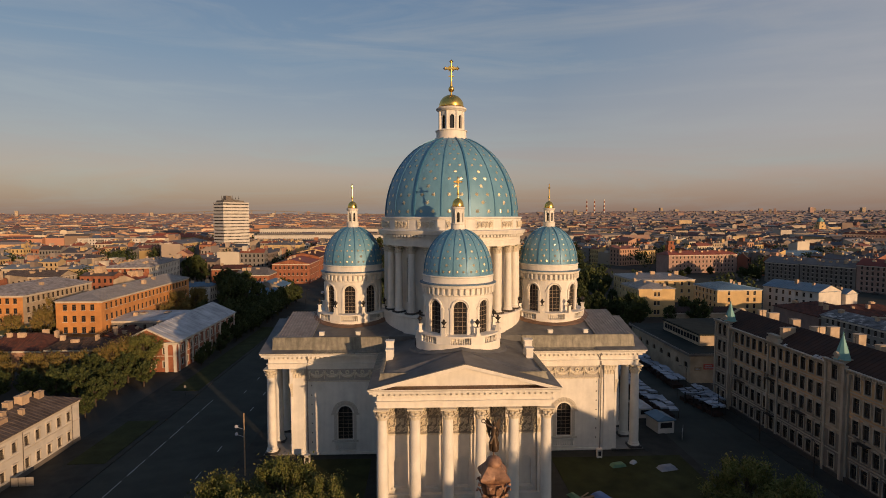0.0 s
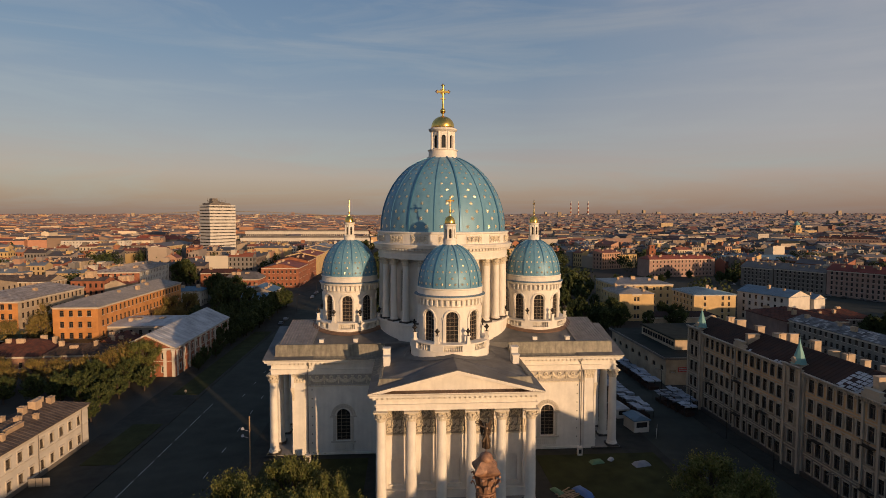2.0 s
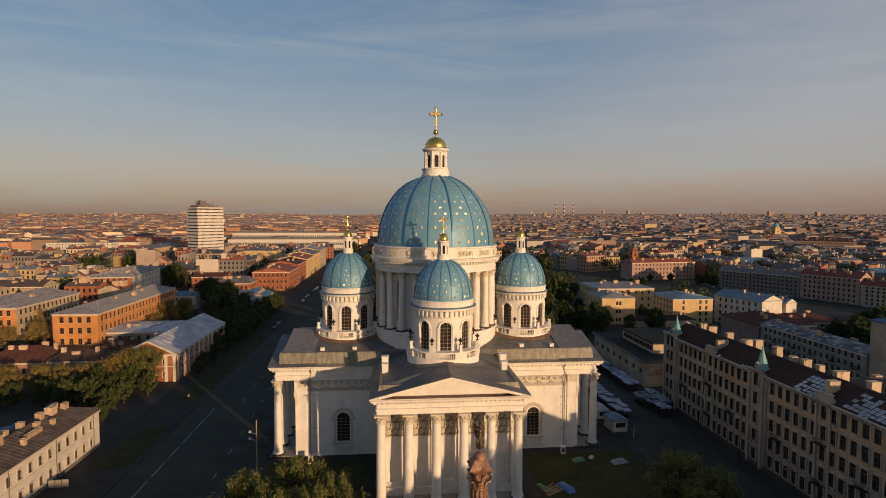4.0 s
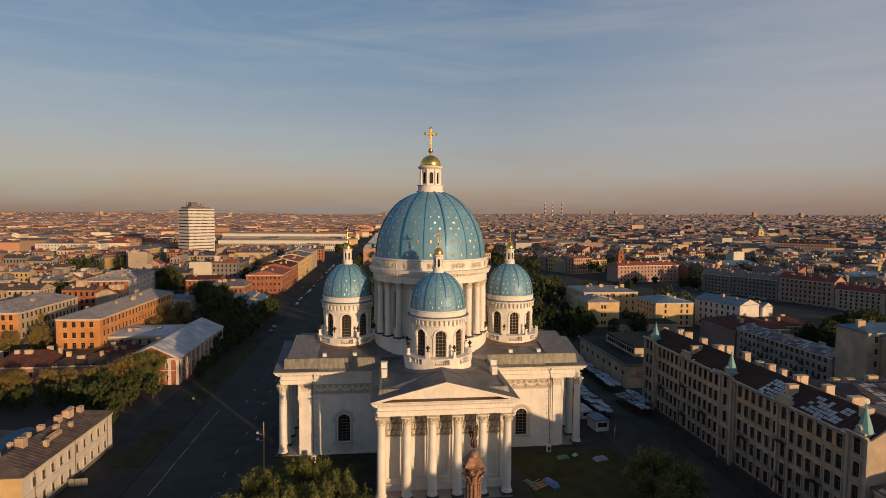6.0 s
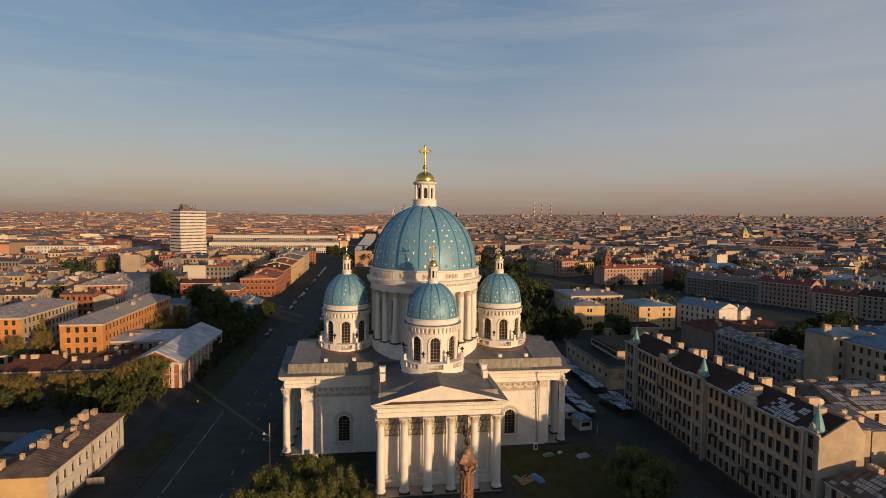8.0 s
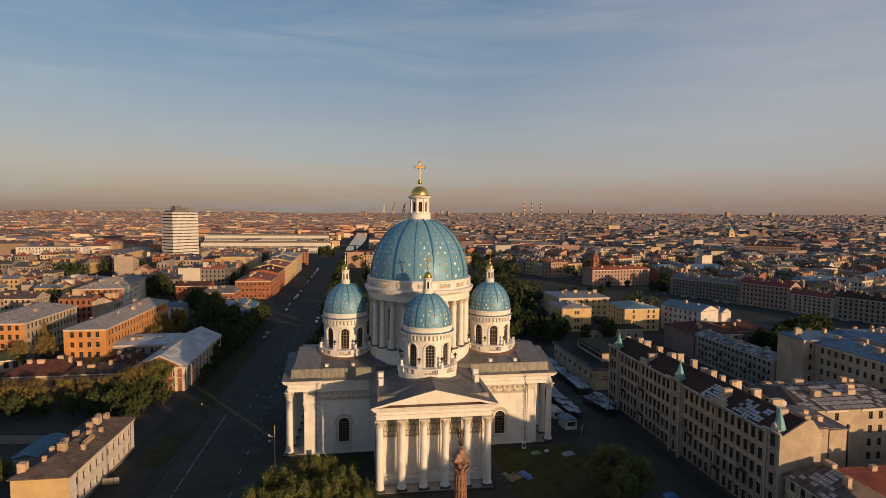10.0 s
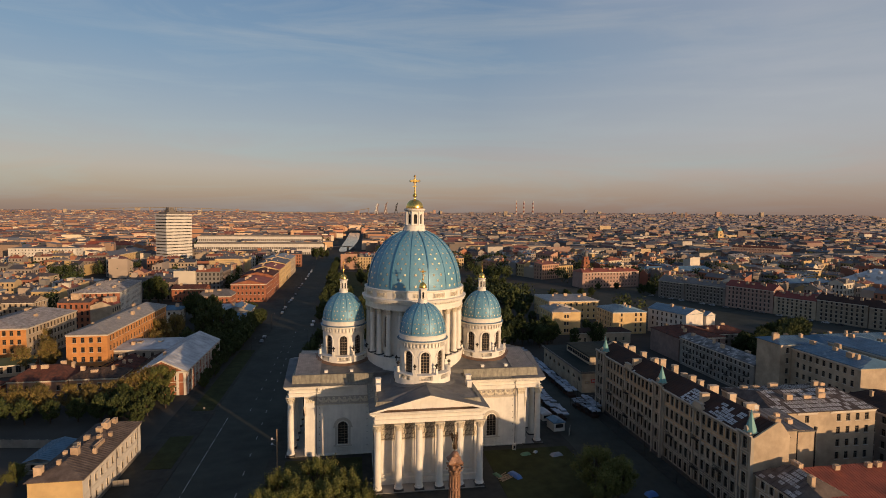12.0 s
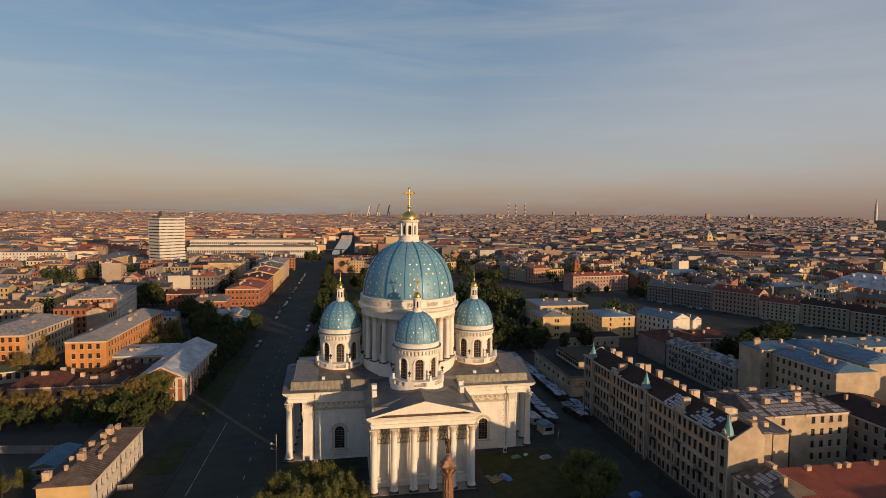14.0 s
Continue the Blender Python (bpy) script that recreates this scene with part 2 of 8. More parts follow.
PALEBRICK = surface("faded_brick", (0.42, 0.24, 0.15), (0.34, 0.17, 0.10), 0.8, 0.9, stain=0.3, stain_scale=0.3, bump=0.4, bump_scale=6)
DARKREDROOF = surface("dark_red_sheet_roof", (0.165, 0.060, 0.040), (0.070, 0.042, 0.036), 0.7, 0.9, spec=0.15, stain=0.35, stain_scale=0.25)
BURNTROOF = surface("burnt_roof_boards", (0.060, 0.050, 0.044), (0.14, 0.085, 0.06), 1.1, 0.9, spec=0.15, stain=0.5, stain_scale=0.5, bump=0.6, bump_scale=2)
PATCHROOF = surface("patched_pale_sheet_roof", (0.47, 0.44, 0.42), (0.13, 0.10, 0.09), 0.7, 0.5, metal=0.15, stain=0.4, stain_scale=0.35)
PATCHDARK = surface("patched_dark_sheet_roof", (0.07, 0.064, 0.062), (0.26, 0.26, 0.27), 0.35, 0.6, stain=0.45, stain_scale=0.4)
SHEET = surface("pale_zinc_sheet", (0.50, 0.48, 0.46), (0.33, 0.29, 0.26), 0.9, 0.5, metal=0.15, stain=0.35, stain_scale=0.6)
BLUESHEET = surface("faded_blue_sheet", (0.19, 0.27, 0.33), (0.13, 0.20, 0.26), 0.5, 0.55, metal=0.15, stain=0.3, stain_scale=0.4)
PALECHIMNEY = surface("pale_chimney_plaster", (0.58, 0.45, 0.32), (0.46, 0.34, 0.23), 0.8, 0.9, stain=0.25, stain_scale=0.5, per_object=0.12)
SIGNRED = surface("red_sign", (0.42, 0.05, 0.035), (0.36, 0.045, 0.03), 2.0, 0.5)
# distance haze is put into these far colours: lighter and less saturated
HAZEWALL = surface("hazed_city_plaster", (0.92, 0.90, 0.88), (0.74, 0.73, 0.72), 0.02, 0.9,
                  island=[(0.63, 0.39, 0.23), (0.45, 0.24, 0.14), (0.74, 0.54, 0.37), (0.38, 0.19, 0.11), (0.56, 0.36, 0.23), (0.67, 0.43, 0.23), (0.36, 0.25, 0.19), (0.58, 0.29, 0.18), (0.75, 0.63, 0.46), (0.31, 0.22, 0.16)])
HAZEROOF = surface("hazed_city_roof", (0.85, 0.83, 0.82), (0.65, 0.63, 0.63), 0.02, 0.8,
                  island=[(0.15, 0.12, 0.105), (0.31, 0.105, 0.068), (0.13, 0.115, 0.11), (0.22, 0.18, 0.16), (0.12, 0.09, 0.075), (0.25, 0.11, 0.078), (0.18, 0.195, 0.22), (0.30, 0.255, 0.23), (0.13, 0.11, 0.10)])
# right-hand far town: shade between the blocks is put into these darker colours
SHADEWALL = surface("shade_darkened_plaster", (0.80, 0.79, 0.78), (0.62, 0.62, 0.62), 0.02, 0.9,
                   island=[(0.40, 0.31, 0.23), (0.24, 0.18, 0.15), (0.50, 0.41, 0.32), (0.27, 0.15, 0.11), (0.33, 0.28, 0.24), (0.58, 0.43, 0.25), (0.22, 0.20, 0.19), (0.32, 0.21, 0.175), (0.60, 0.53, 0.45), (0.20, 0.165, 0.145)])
SHADEROOF = surface("shade_darkened_roof", (0.85, 0.83, 0.82), (0.65, 0.63, 0.63), 0.02, 0.8,
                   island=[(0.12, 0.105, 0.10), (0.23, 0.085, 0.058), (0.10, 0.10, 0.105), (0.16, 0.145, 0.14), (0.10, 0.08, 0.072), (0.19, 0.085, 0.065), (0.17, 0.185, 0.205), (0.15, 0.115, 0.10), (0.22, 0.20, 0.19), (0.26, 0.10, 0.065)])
REDSHEET = surface("crimson_sheet_roof", (0.24, 0.062, 0.045), (0.17, 0.050, 0.040), 0.5, 0.75, spec=0.25, stain=0.3, stain_scale=0.25)
# darkened copies of the grey, pink and cream plasters, for walls in shade
DULLGREY = surface("darkened_grey_plaster", (0.23, 0.195, 0.165), (0.18, 0.155, 0.13), 0.5, 0.9, stain=0.25, stain_scale=0.2)
DULLPINK = surface("darkened_pink_plaster", (0.29, 0.19, 0.155), (0.23, 0.155, 0.125), 0.5, 0.9, stain=0.25, stain_scale=0.2)
DULLCREAM = surface("darkened_cream_plaster", (0.36, 0.28, 0.20), (0.29, 0.225, 0.16), 0.5, 0.9, stain=0.25, stain_scale=0.2)
# darker stone for the tenement's lower storeys and the near house's plinth
STONEBASE = surface("darker_lower_stone", (0.22, 0.185, 0.15), (0.15, 0.13, 0.11), 0.6, 0.9, stain=0.35, stain_scale=0.3, bump=0.5, bump_scale=3)
WORNROOF = surface("weathered_brown_sheet_roof", (0.15, 0.115, 0.095), (0.075, 0.055, 0.046), 0.6, 0.75, spec=0.3, stain=0.3, stain_scale=0.4)
# haze painted into the farthest blocks: walls evened out, roofs paled
HAZEFLATWALL = surface("haze_flattened_wall", (0.92, 0.9, 0.9), (0.8, 0.8, 0.8), 0.01, 0.9,
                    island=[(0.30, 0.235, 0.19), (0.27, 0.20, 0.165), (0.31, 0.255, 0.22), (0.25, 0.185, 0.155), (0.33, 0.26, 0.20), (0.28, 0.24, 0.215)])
HAZETOP = surface("haze_paled_roof", (1, 1, 1), (0.88, 0.88, 0.88), 0.01, 0.85,
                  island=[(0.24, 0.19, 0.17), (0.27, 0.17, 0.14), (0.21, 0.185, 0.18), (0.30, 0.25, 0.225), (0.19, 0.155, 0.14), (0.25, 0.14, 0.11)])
TARROOF = surface("black_tar_roof", (0.022, 0.029, 0.026), (0.034, 0.038, 0.034), 0.5, 0.9, spec=0.1, stain=0.3, stain_scale=0.3)
PALESHEET = surface("pale_metal_sheet", (0.50, 0.49, 0.48), (0.38, 0.37, 0.37), 0.1, 0.6, stain=0.25, stain_scale=0.08)
GRANITE = surface("dark_granite", (0.055, 0.048, 0.045), (0.035, 0.032, 0.03), 3.0, 0.55)
LEAFOLIVE = surface("leaf_olive", (1, 1, 1), (0.72, 0.72, 0.72), 0.35, 0.75, spec=0.2,
                    island=[(0.209, 0.151, 0.045), (0.16, 0.126, 0.036), (0.244, 0.163, 0.056), (0.132, 0.111, 0.031), (0.223, 0.146, 0.05), (0.174, 0.138, 0.039)])


# ---- mesh helpers ----
class Geo:
    """Vertices and faces of one mesh, gathered piece by piece."""

    def __init__(self):
        self.v, self.f, self.mi = [], [], []

    def add(self, pts, faces, slot=0):
        o = len(self.v)
        self.v.extend(tuple(p) for p in pts)
        for f in faces:
            self.f.append(tuple(o + i for i in f))
            self.mi.append(slot)

    def box(self, x0, x1, y0, y1, z0, z1, slot=0, m=None, taper=0.0):
        t = taper
        p = [(x0, y0, z0), (x1, y0, z0), (x1, y1, z0), (x0, y1, z0),
             (x0 + t, y0 + t, z1), (x1 - t, y0 + t, z1), (x1 - t, y1 - t, z1), (x0 + t, y1 - t, z1)]
        if m is not None:
            p = [m @ Vector(q) for q in p]
        self.add(p, [(3, 2, 1, 0), (4, 5, 6, 7), (0, 1, 5, 4), (1, 2, 6, 5), (2, 3, 7, 6), (3, 0, 4, 7)], slot)

    def lathe(self, profile, seg=24, cx=0.0, cy=0.0, slot=0, m=None, a0=0.0):
        p, f = [], []
        for r, z in profile:
            for i in range(seg):
                a = a0 + 2 * math.pi * i / seg
                p.append((cx + r * math.cos(a), cy + r * math.sin(a), z))
        for j in range(len(profile) - 1):
            for i in range(seg):
                k = (i + 1) % seg
                f.append((j * seg + i, j * seg + k, (j + 1) * seg + k, (j + 1) * seg + i))
        f.append(tuple(range(seg))[::-1])
        f.append(tuple((len(profile) - 1) * seg + i for i in range(seg)))
        if m is not None:
            p = [m @ Vector(q) for q in p]
        self.add(p, f, slot)

    def prism(self, poly, place, a, b, slot=0):
        """A polygon of (s, t) pairs, closed, between depths a and b; place(s, t, d) gives the point."""
        n = len(poly)
        p = [place(s, t, a) for s, t in poly] + [place(s, t, b) for s, t in poly]
        self.add(p, [tuple(range(n)), tuple(range(2 * n - 1, n - 1, -1))] + [(i, n + i, n + (i + 1) % n, (i + 1) % n) for i in range(n)], slot)

    def tube(self, pts, r, seg=6, slot=0):
        pts = [Vector(p) for p in pts]
        p, f = [], []
        for i, c in enumerate(pts):
            d = (pts[min(i + 1, len(pts) - 1)] - pts[max(i - 1, 0)]).normalized()
            side = d.cross(Vector((0, 0, 1)))
            side = side.normalized() if side.length > 0.05 else Vector((1, 0, 0))
            up = side.cross(d)
            rr = r[i] if isinstance(r, (list, tuple)) else r
            for k in range(seg):
                a = 2 * math.pi * k / seg
                p.append(c + side * rr * math.cos(a) + up * rr * math.sin(a))
        for i in range(len(pts) - 1):
            for k in range(seg):
                q = (k + 1) % seg
                f.append((i * seg + k, i * seg + q, (i + 1) * seg + q, (i + 1) * seg + k))
        f.append(tuple(range(seg))[::-1])
        f.append(tuple((len(pts) - 1) * seg + k for k in range(seg)))
        self.add(p, f, slot)

    def relief(self, us, zs, cell, place, rim=0.05):
        """One connected sheet of stepped rectangles; cell(i, j) gives (depth, slot) or None; place(u, z, d) gives the point."""
        nu, nz = len(us) - 1, len(zs) - 1
        get = lambda i, j: cell(i, j) if 0 <= i < nu and 0 <= j < nz else None
        for i in range(nu):
            for j in range(nz):
                c = get(i, j)
                if not c:
                    continue
                u0, u1, z0, z1, d = us[i], us[i + 1], zs[j], zs[j + 1], c[0]
                self.add([place(u0, z0, d), place(u1, z0, d), place(u1, z1, d), place(u0, z1, d)], [(0, 1, 2, 3)], c[1])
                for di, dj, a, b in ((-1, 0, (u0, z0), (u0, z1)), (1, 0, (u1, z0), (u1, z1)), (0, -1, (u0, z0), (u1, z0)), (0, 1, (u0, z1), (u1, z1))):
                    n = get(i + di, j + dj)
                    e = n[0] if n else rim
                    if e > d + 1e-6:
                        self.add([place(*a, d), place(*b, d), place(*b, e), place(*a, e)], [(0, 1, 2, 3)], c[1])

    def weld(self):
        """Joins vertices that lie on one another."""
        seen, index, v = {}, [], []
        for p in self.v:
            k = (round(p[0], 4), round(p[1], 4), round(p[2], 4))
            if k not in seen:
                seen[k] = len(v)
                v.append(p)
            index.append(seen[k])
        self.v, self.f = v, [tuple(index[i] for i in f) for f in self.f]
        return self

    def mesh(self, name, *materials, smooth=None):
        me = bpy.data.meshes.new(name)
        me.from_pydata(self.v, [], self.f)
        for m in materials:
            me.materials.append(m)
        if len(materials) > 1:
            me.polygons.foreach_set("material_index", self.mi)
        if smooth:
            me.polygons.foreach_set("use_smooth", [True] * len(me.polygons))
            me.set_sharp_from_angle(angle=radians(smooth))
        me.update()
        return me


def part(name, geo, material, parent, label="", m=None, smooth=None):
    """One mesh object under a thing or a part; geo: a Geo, or a mesh to share."""
    me = geo.mesh(name, *(material if isinstance(material, tuple) else (material,)), smooth=smooth) if isinstance(geo, Geo) else geo
    ob = new(name, me)
    ob.parent = parent
    if m is not None:
        ob.matrix_basis = m
    if label:
        ob["label"] = label
    return ob


def thing(name, label, category, m=None, group="", kind=""):
    ob = new(name)
    ob.empty_display_size = 0.5
    if m is not None:
        ob.matrix_basis = m
    return tagged(ob, label, category, group, kind)


def solid(name, geo, material, label, category, m=None, group="", kind="", smooth=None):
    me = geo.mesh(name, *(material if isinstance(material, tuple) else (material,)), smooth=smooth) if isinstance(geo, Geo) else geo
    ob = new(name, me)
    if m is not None:
        ob.matrix_basis = m
    return tagged(ob, label, category, group, kind)


def rz(deg):
    return Matrix.Rotation(radians(deg), 4, "Z")


def at(x, y, z=0.0, deg=0.0):
    return Matrix.Translation((x, y, z)) @ rz(deg)


def arch_outline(w, z0, z1, n=8):
    """Outline of an arched opening, anticlockwise from its lower left; z1 is the crown."""
    r = w / 2
    zs = z1 - r
    pts = [(-r, z0), (0.0, z0), (r, z0), (r, (z0 + zs) / 2)]
    pts += [(r * math.cos(math.pi * i / n), zs + r * math.sin(math.pi * i / n)) for i in range(n + 1)]
    pts += [(-r, (z0 + zs) / 2)]
    return pts


def bay(g, u0, u1, z0, z1, uc, outline, depth, place, steps=(3, 4)):
    """A stretch of wall from u0 to u1 and z0 to z1 round one opening, with its reveals; place(u, z, d) gives the point."""
    n = len(outline)
    zc = (min(p[1] for p in outline) + max(p[1] for p in outline)) / 2
    ring = []
    for u, z in outline:
        du, dz = u, z - zc
        k = min((u1 - uc) / du if du > 1e-6 else (u0 - uc) / du if du < -1e-6 else 1e9,
                (z1 - zc) / dz if dz > 1e-6 else (z0 - zc) / dz if dz < -1e-6 else 1e9)
        ring.append((uc + du * k, zc + dz * k))
    inner = [(uc + u, z) for u, z in outline]
    p = [place(u, z, 0) for u, z in ring] + [place(u, z, 0) for u, z in inner] + [place(u, z, depth) for u, z in inner]
    f = []
    for i in range(n):
        j = (i + 1) % n
        f += [(i, j, n + j, n + i), (n + i, n + j, 2 * n + j, 2 * n + i)]
    # corners that the ring of rays leaves out
    corners = [(u0, z0), (u1, z0), (u1, z1), (u0, z1)]
    for cu, cz in corners:
        for i in range(n):
            j = (i + 1) % n
            a, b = ring[i], ring[j]
            on_u = abs(a[0] - cu) < 1e-5 and abs(b[1] - cz) < 1e-5
            on_z = abs(a[1] - cz) < 1e-5 and abs(b[0] - cu) < 1e-5
            if (on_u or on_z) and (abs(a[0] - b[0]) > 1e-5 and abs(a[1] - b[1]) > 1e-5):
                p.append(place(cu, cz, 0))
                f.append((i, len(p) - 1, j))
    g.add(p, f)


def arched_window(w, z0, z1, cols=3, rows=6, name="window"):
    """Glass and muntins of an arched window, centred on u = 0 in the plane y = 0, looking to -y: one welded piece."""
    g = Geo()
    zs = z1 - w / 2
    bar, place = 0.028, lambda u, z, d: (u, d, z)
    us, zz = [-w / 2, -w / 2 + 0.09], [z0, z0 + 0.14]
    for i in range(1, cols):
        u = -w / 2 + w * i / cols
        us += [u - bar, u + bar]
    us += [w / 2 - 0.09, w / 2]
    for j in range(1, rows):
        z = z0 + (zs - z0) * j / rows
        zz += [z - bar, z + bar]
    zz += [zs - 0.07, zs]
    cell = lambda i, j: (-0.06, 0) if i % 2 == 0 or j % 2 == 0 else (0.0, 1)
    g.relief(us, zz, cell, place, rim=0.0)
    arc = [(w / 2 * math.cos(math.pi * i / 12), zs + w / 2 * math.sin(math.pi * i / 12)) for i in range(13)]
    g.add([place(u, zs, 0.0) for u in us] + [place(u, z, 0.0) for u, z in arc[1:-1]], [tuple(range(len(us) + 11))], 1)
    for k in range(1, cols):
        a, b = us[2 * k], us[2 * k + 1]
        top = zs + math.sqrt(max(0.0, (w / 2) ** 2 - ((a + b) / 2) ** 2)) - 0.02
        g.box(a, b, -0.06, 0.0, zs, top)
    return g.weld().mesh(name, MUNTIN, GLASS)


# ---- the cathedral ----
cathedral = thing("cathedral", "white neoclassical cathedral with star-strewn blue domes and columned porticoes", "cathedral")
BASE, CAP = 0.45, 17.5


def column_meshes(h, r, cap_h):
    """Shaft with base, and a leafy capital, both from z = 0."""
    s = Geo()
    s.box(-r * 1.34, r * 1.34, -r * 1.34, r * 1.34, 0, r * 0.45, 1)
    prof = [(r * 1.24, r * 0.45), (r * 1.28, r * 0.6), (r * 1.2, r * 0.75), (r * 1.08, r * 0.8), (r * 1.07, r * 0.95), (r * 1.14, r * 1.05),
            (r * 1.08, r * 1.15), (r, r * 1.22)]
    n = 8
    for i in range(1, n + 1):
        q = i / n
        prof.append((r * (1 - 0.15 * q ** 1.7), r * 1.22 + (h - cap_h - r * 1.22) * q))
    prof.append((r * 0.93, h - cap_h))
    prof.append((r * 0.93, h - cap_h + 0.08))
    s.lathe(prof, 20)
    c = Geo()
    b = r * 0.82
    c.lathe([(b, 0), (b * 1.02, cap_h * 0.5), (b * 1.25, cap_h * 0.84), (b * 1.3, cap_h * 0.88)], 12)
    c.box(-r * 1.32, r * 1.32, -r * 1.32, r * 1.32, cap_h * 0.88, cap_h)
    for tier, (z0, z1, k, off) in enumerate([(0.0, 0.40, 8, 0.0), (0.12, 0.66, 8, math.pi / 8), (0.4, 0.92, 4, math.pi / 4)]):
        for i in range(k):
            a = off + 2 * math.pi * i / k
            out = 1.42 if tier < 2 else 1.85
            w = 0.34 * r if tier < 2 else 0.24 * r
            ca, sa = math.cos(a), math.sin(a)
            rows = [(b * 1.04, z0), (b * 1.14, z0 + (z1 - z0) * 0.6), (b * out, z1), (b * (out + 0.12), z1 - 0.10)]
            p = []
            for rad, zz in rows:
                p += [(rad * ca - w * sa, rad * sa + w * ca, zz * cap_h), ((rad + 0.1 * r) * ca, (rad + 0.1 * r) * sa, zz * cap_h + 0.02),
                      (rad * ca + w * sa, rad * sa - w * ca, zz * cap_h)]
            f = []
            for j in range(3):
                for q in range(2):
                    f.append((j * 3 + q, j * 3 + q + 1, j * 3 + q + 4, j * 3 + q + 3))
            c.add(p, f)
    return s.mesh("column", PLASTER, GRANITE, smooth=40), c.mesh("capital", RELIEF)


col_mesh, cap_mesh = column_meshes(CAP - BASE, 0.92, 1.85)


def put_column(m, shaft, capital, h, cap_h):
    c = part("column", shaft, None, cathedral, m=m)
    part("capital", capital, None, c, m=Matrix.Translation((0, 0, h - cap_h)))


def ring_sweep(g, profile, a, b, length, slot=0):
    """Sweeps a profile of (offset, z) round the three free sides of an arm: half width a, root at b, end at length."""
    rows = [[(a + d, -(b + d), z), (a + d, -(length + d), z), (-(a + d), -(length + d), z), (-(a + d), -(b + d), z)] for d, z in profile]
    p = [q for r in rows for q in r]
    f = []
    for j in range(len(rows) - 1):
        for i in range(3):
            f.append((j * 4 + i, j * 4 + i + 1, j * 4 + i + 5, j * 4 + i + 4))
    g.add(p, f, slot)


def garland(g, u0, u1, z, place, n=4):
    """Swags and rosettes of a relief frieze."""
    w = (u1 - u0) / n
    for i in range(n):
        c = u0 + w * (i + 0.5)
        for k, drop in ((0, 0.95), (1, 0.62)):
            g.tube([place(c + w * 0.42 * math.sin(t), z + 0.75 - drop * math.cos(t), -0.12) for t in [-1.5 + 0.3 * q for q in range(11)]], 0.22 - 0.06 * k, 6)
        g.tube([place(c + 0.32 * math.cos(t), z + 0.72 + 0.32 * math.sin(t), -0.16) for t in [0.7 * q for q in range(10)]], 0.17, 6)
    for i in range(n + 1):
        c = u0 + w * i
        g.tube([place(c, z + 1.15, -0.2), place(c, z + 0.3, -0.22), place(c, z - 0.55, -0.12)], [0.3, 0.2, 0.08], 6)


def scrolls(g, u0, u1, z, h, place, n):
    """A tight leaf-scroll relief."""
    w = (u1 - u0) / n
    for i in range(n):
        c, s = u0 + w * (i + 0.5), 1 if i % 2 else -1
        pts = [place(c + s * w * 0.45 * (1 - q / 14) * math.cos(0.8 * q), z + h * 0.45 * (1 - q / 14) * math.sin(0.8 * q), -0.2) for q in range(11)]
        g.tube(pts, 0.11, 6)
        g.tube([place(c - w * 0.4, z - h * 0.4, -0.12), place(c, z - h * 0.1, -0.2), place(c + w * 0.35, z + h * 0.4, -0.12)], 0.11, 6)
        g.tube([place(c - w * 0.3, z + h * 0.35, -0.1), place(c + w * 0.05, z + h * 0.1, -0.19), place(c + w * 0.42, z - h * 0.2, -0.1)], [0.05, 0.13, 0.04], 6)


wall_window = arched_window(2.9, 3.0, 9.8, 3, 7)

def pilaster_cap(g, uc, w, z0, z1, place, d0, flare=0.3):
    """A leafy pilaster capital as one flaring sheet: two tiers of curling leaves under a square abacus."""
    nu, nz = 16, 14
    us = [uc - w / 2 + w * i / nu for i in range(nu + 1)]
    zs = [z0 + (z1 - z0) * j / nz for j in range(nz + 1)]
    pts = []
    for j, z in enumerate(zs):
        q = j / nz
        for i, u in enumerate(us):
            if q > 0.88:
                d, x = flare + 0.1, 1.12
            else:
                tier = q * 2.2
                leaf = abs(math.sin(math.pi * (2.0 * i / nu * 2 + 0.5 * int(tier))))
                curl = (tier % 1.0) ** 2
                d, x = flare * q ** 2 + 0.16 * leaf * (0.35 + curl), 1.0 + 0.1 * q * q
            pts.append(place(uc + (u - uc) * x, z, d0 - d))
    back = len(pts)
    pts += [place(us[0], z0, 0.0), place(us[-1], z0, 0.0), place(us[-1], z1, 0.0), place(us[0], z1, 0.0)]
    f = [(j * (nu + 1) + i, j * (nu + 1) + i + 1, (j + 1) * (nu + 1) + i + 1, (j + 1) * (nu + 1) + i) for j in range(nz) for i in range(nu)]
    f.append(tuple(j * (nu + 1) for j in range(nz + 1)) + (back + 3, back))
    f.append(tuple(j * (nu + 1) + nu for j in range(nz + 1)) + (back + 2, back + 1))
    f.append(tuple(range(nu + 1)) + (back + 1, back))
    f.append(tuple(nz * (nu + 1) + i for i in range(nu + 1)) + (back + 2, back + 3))
    g.add(pts, f)


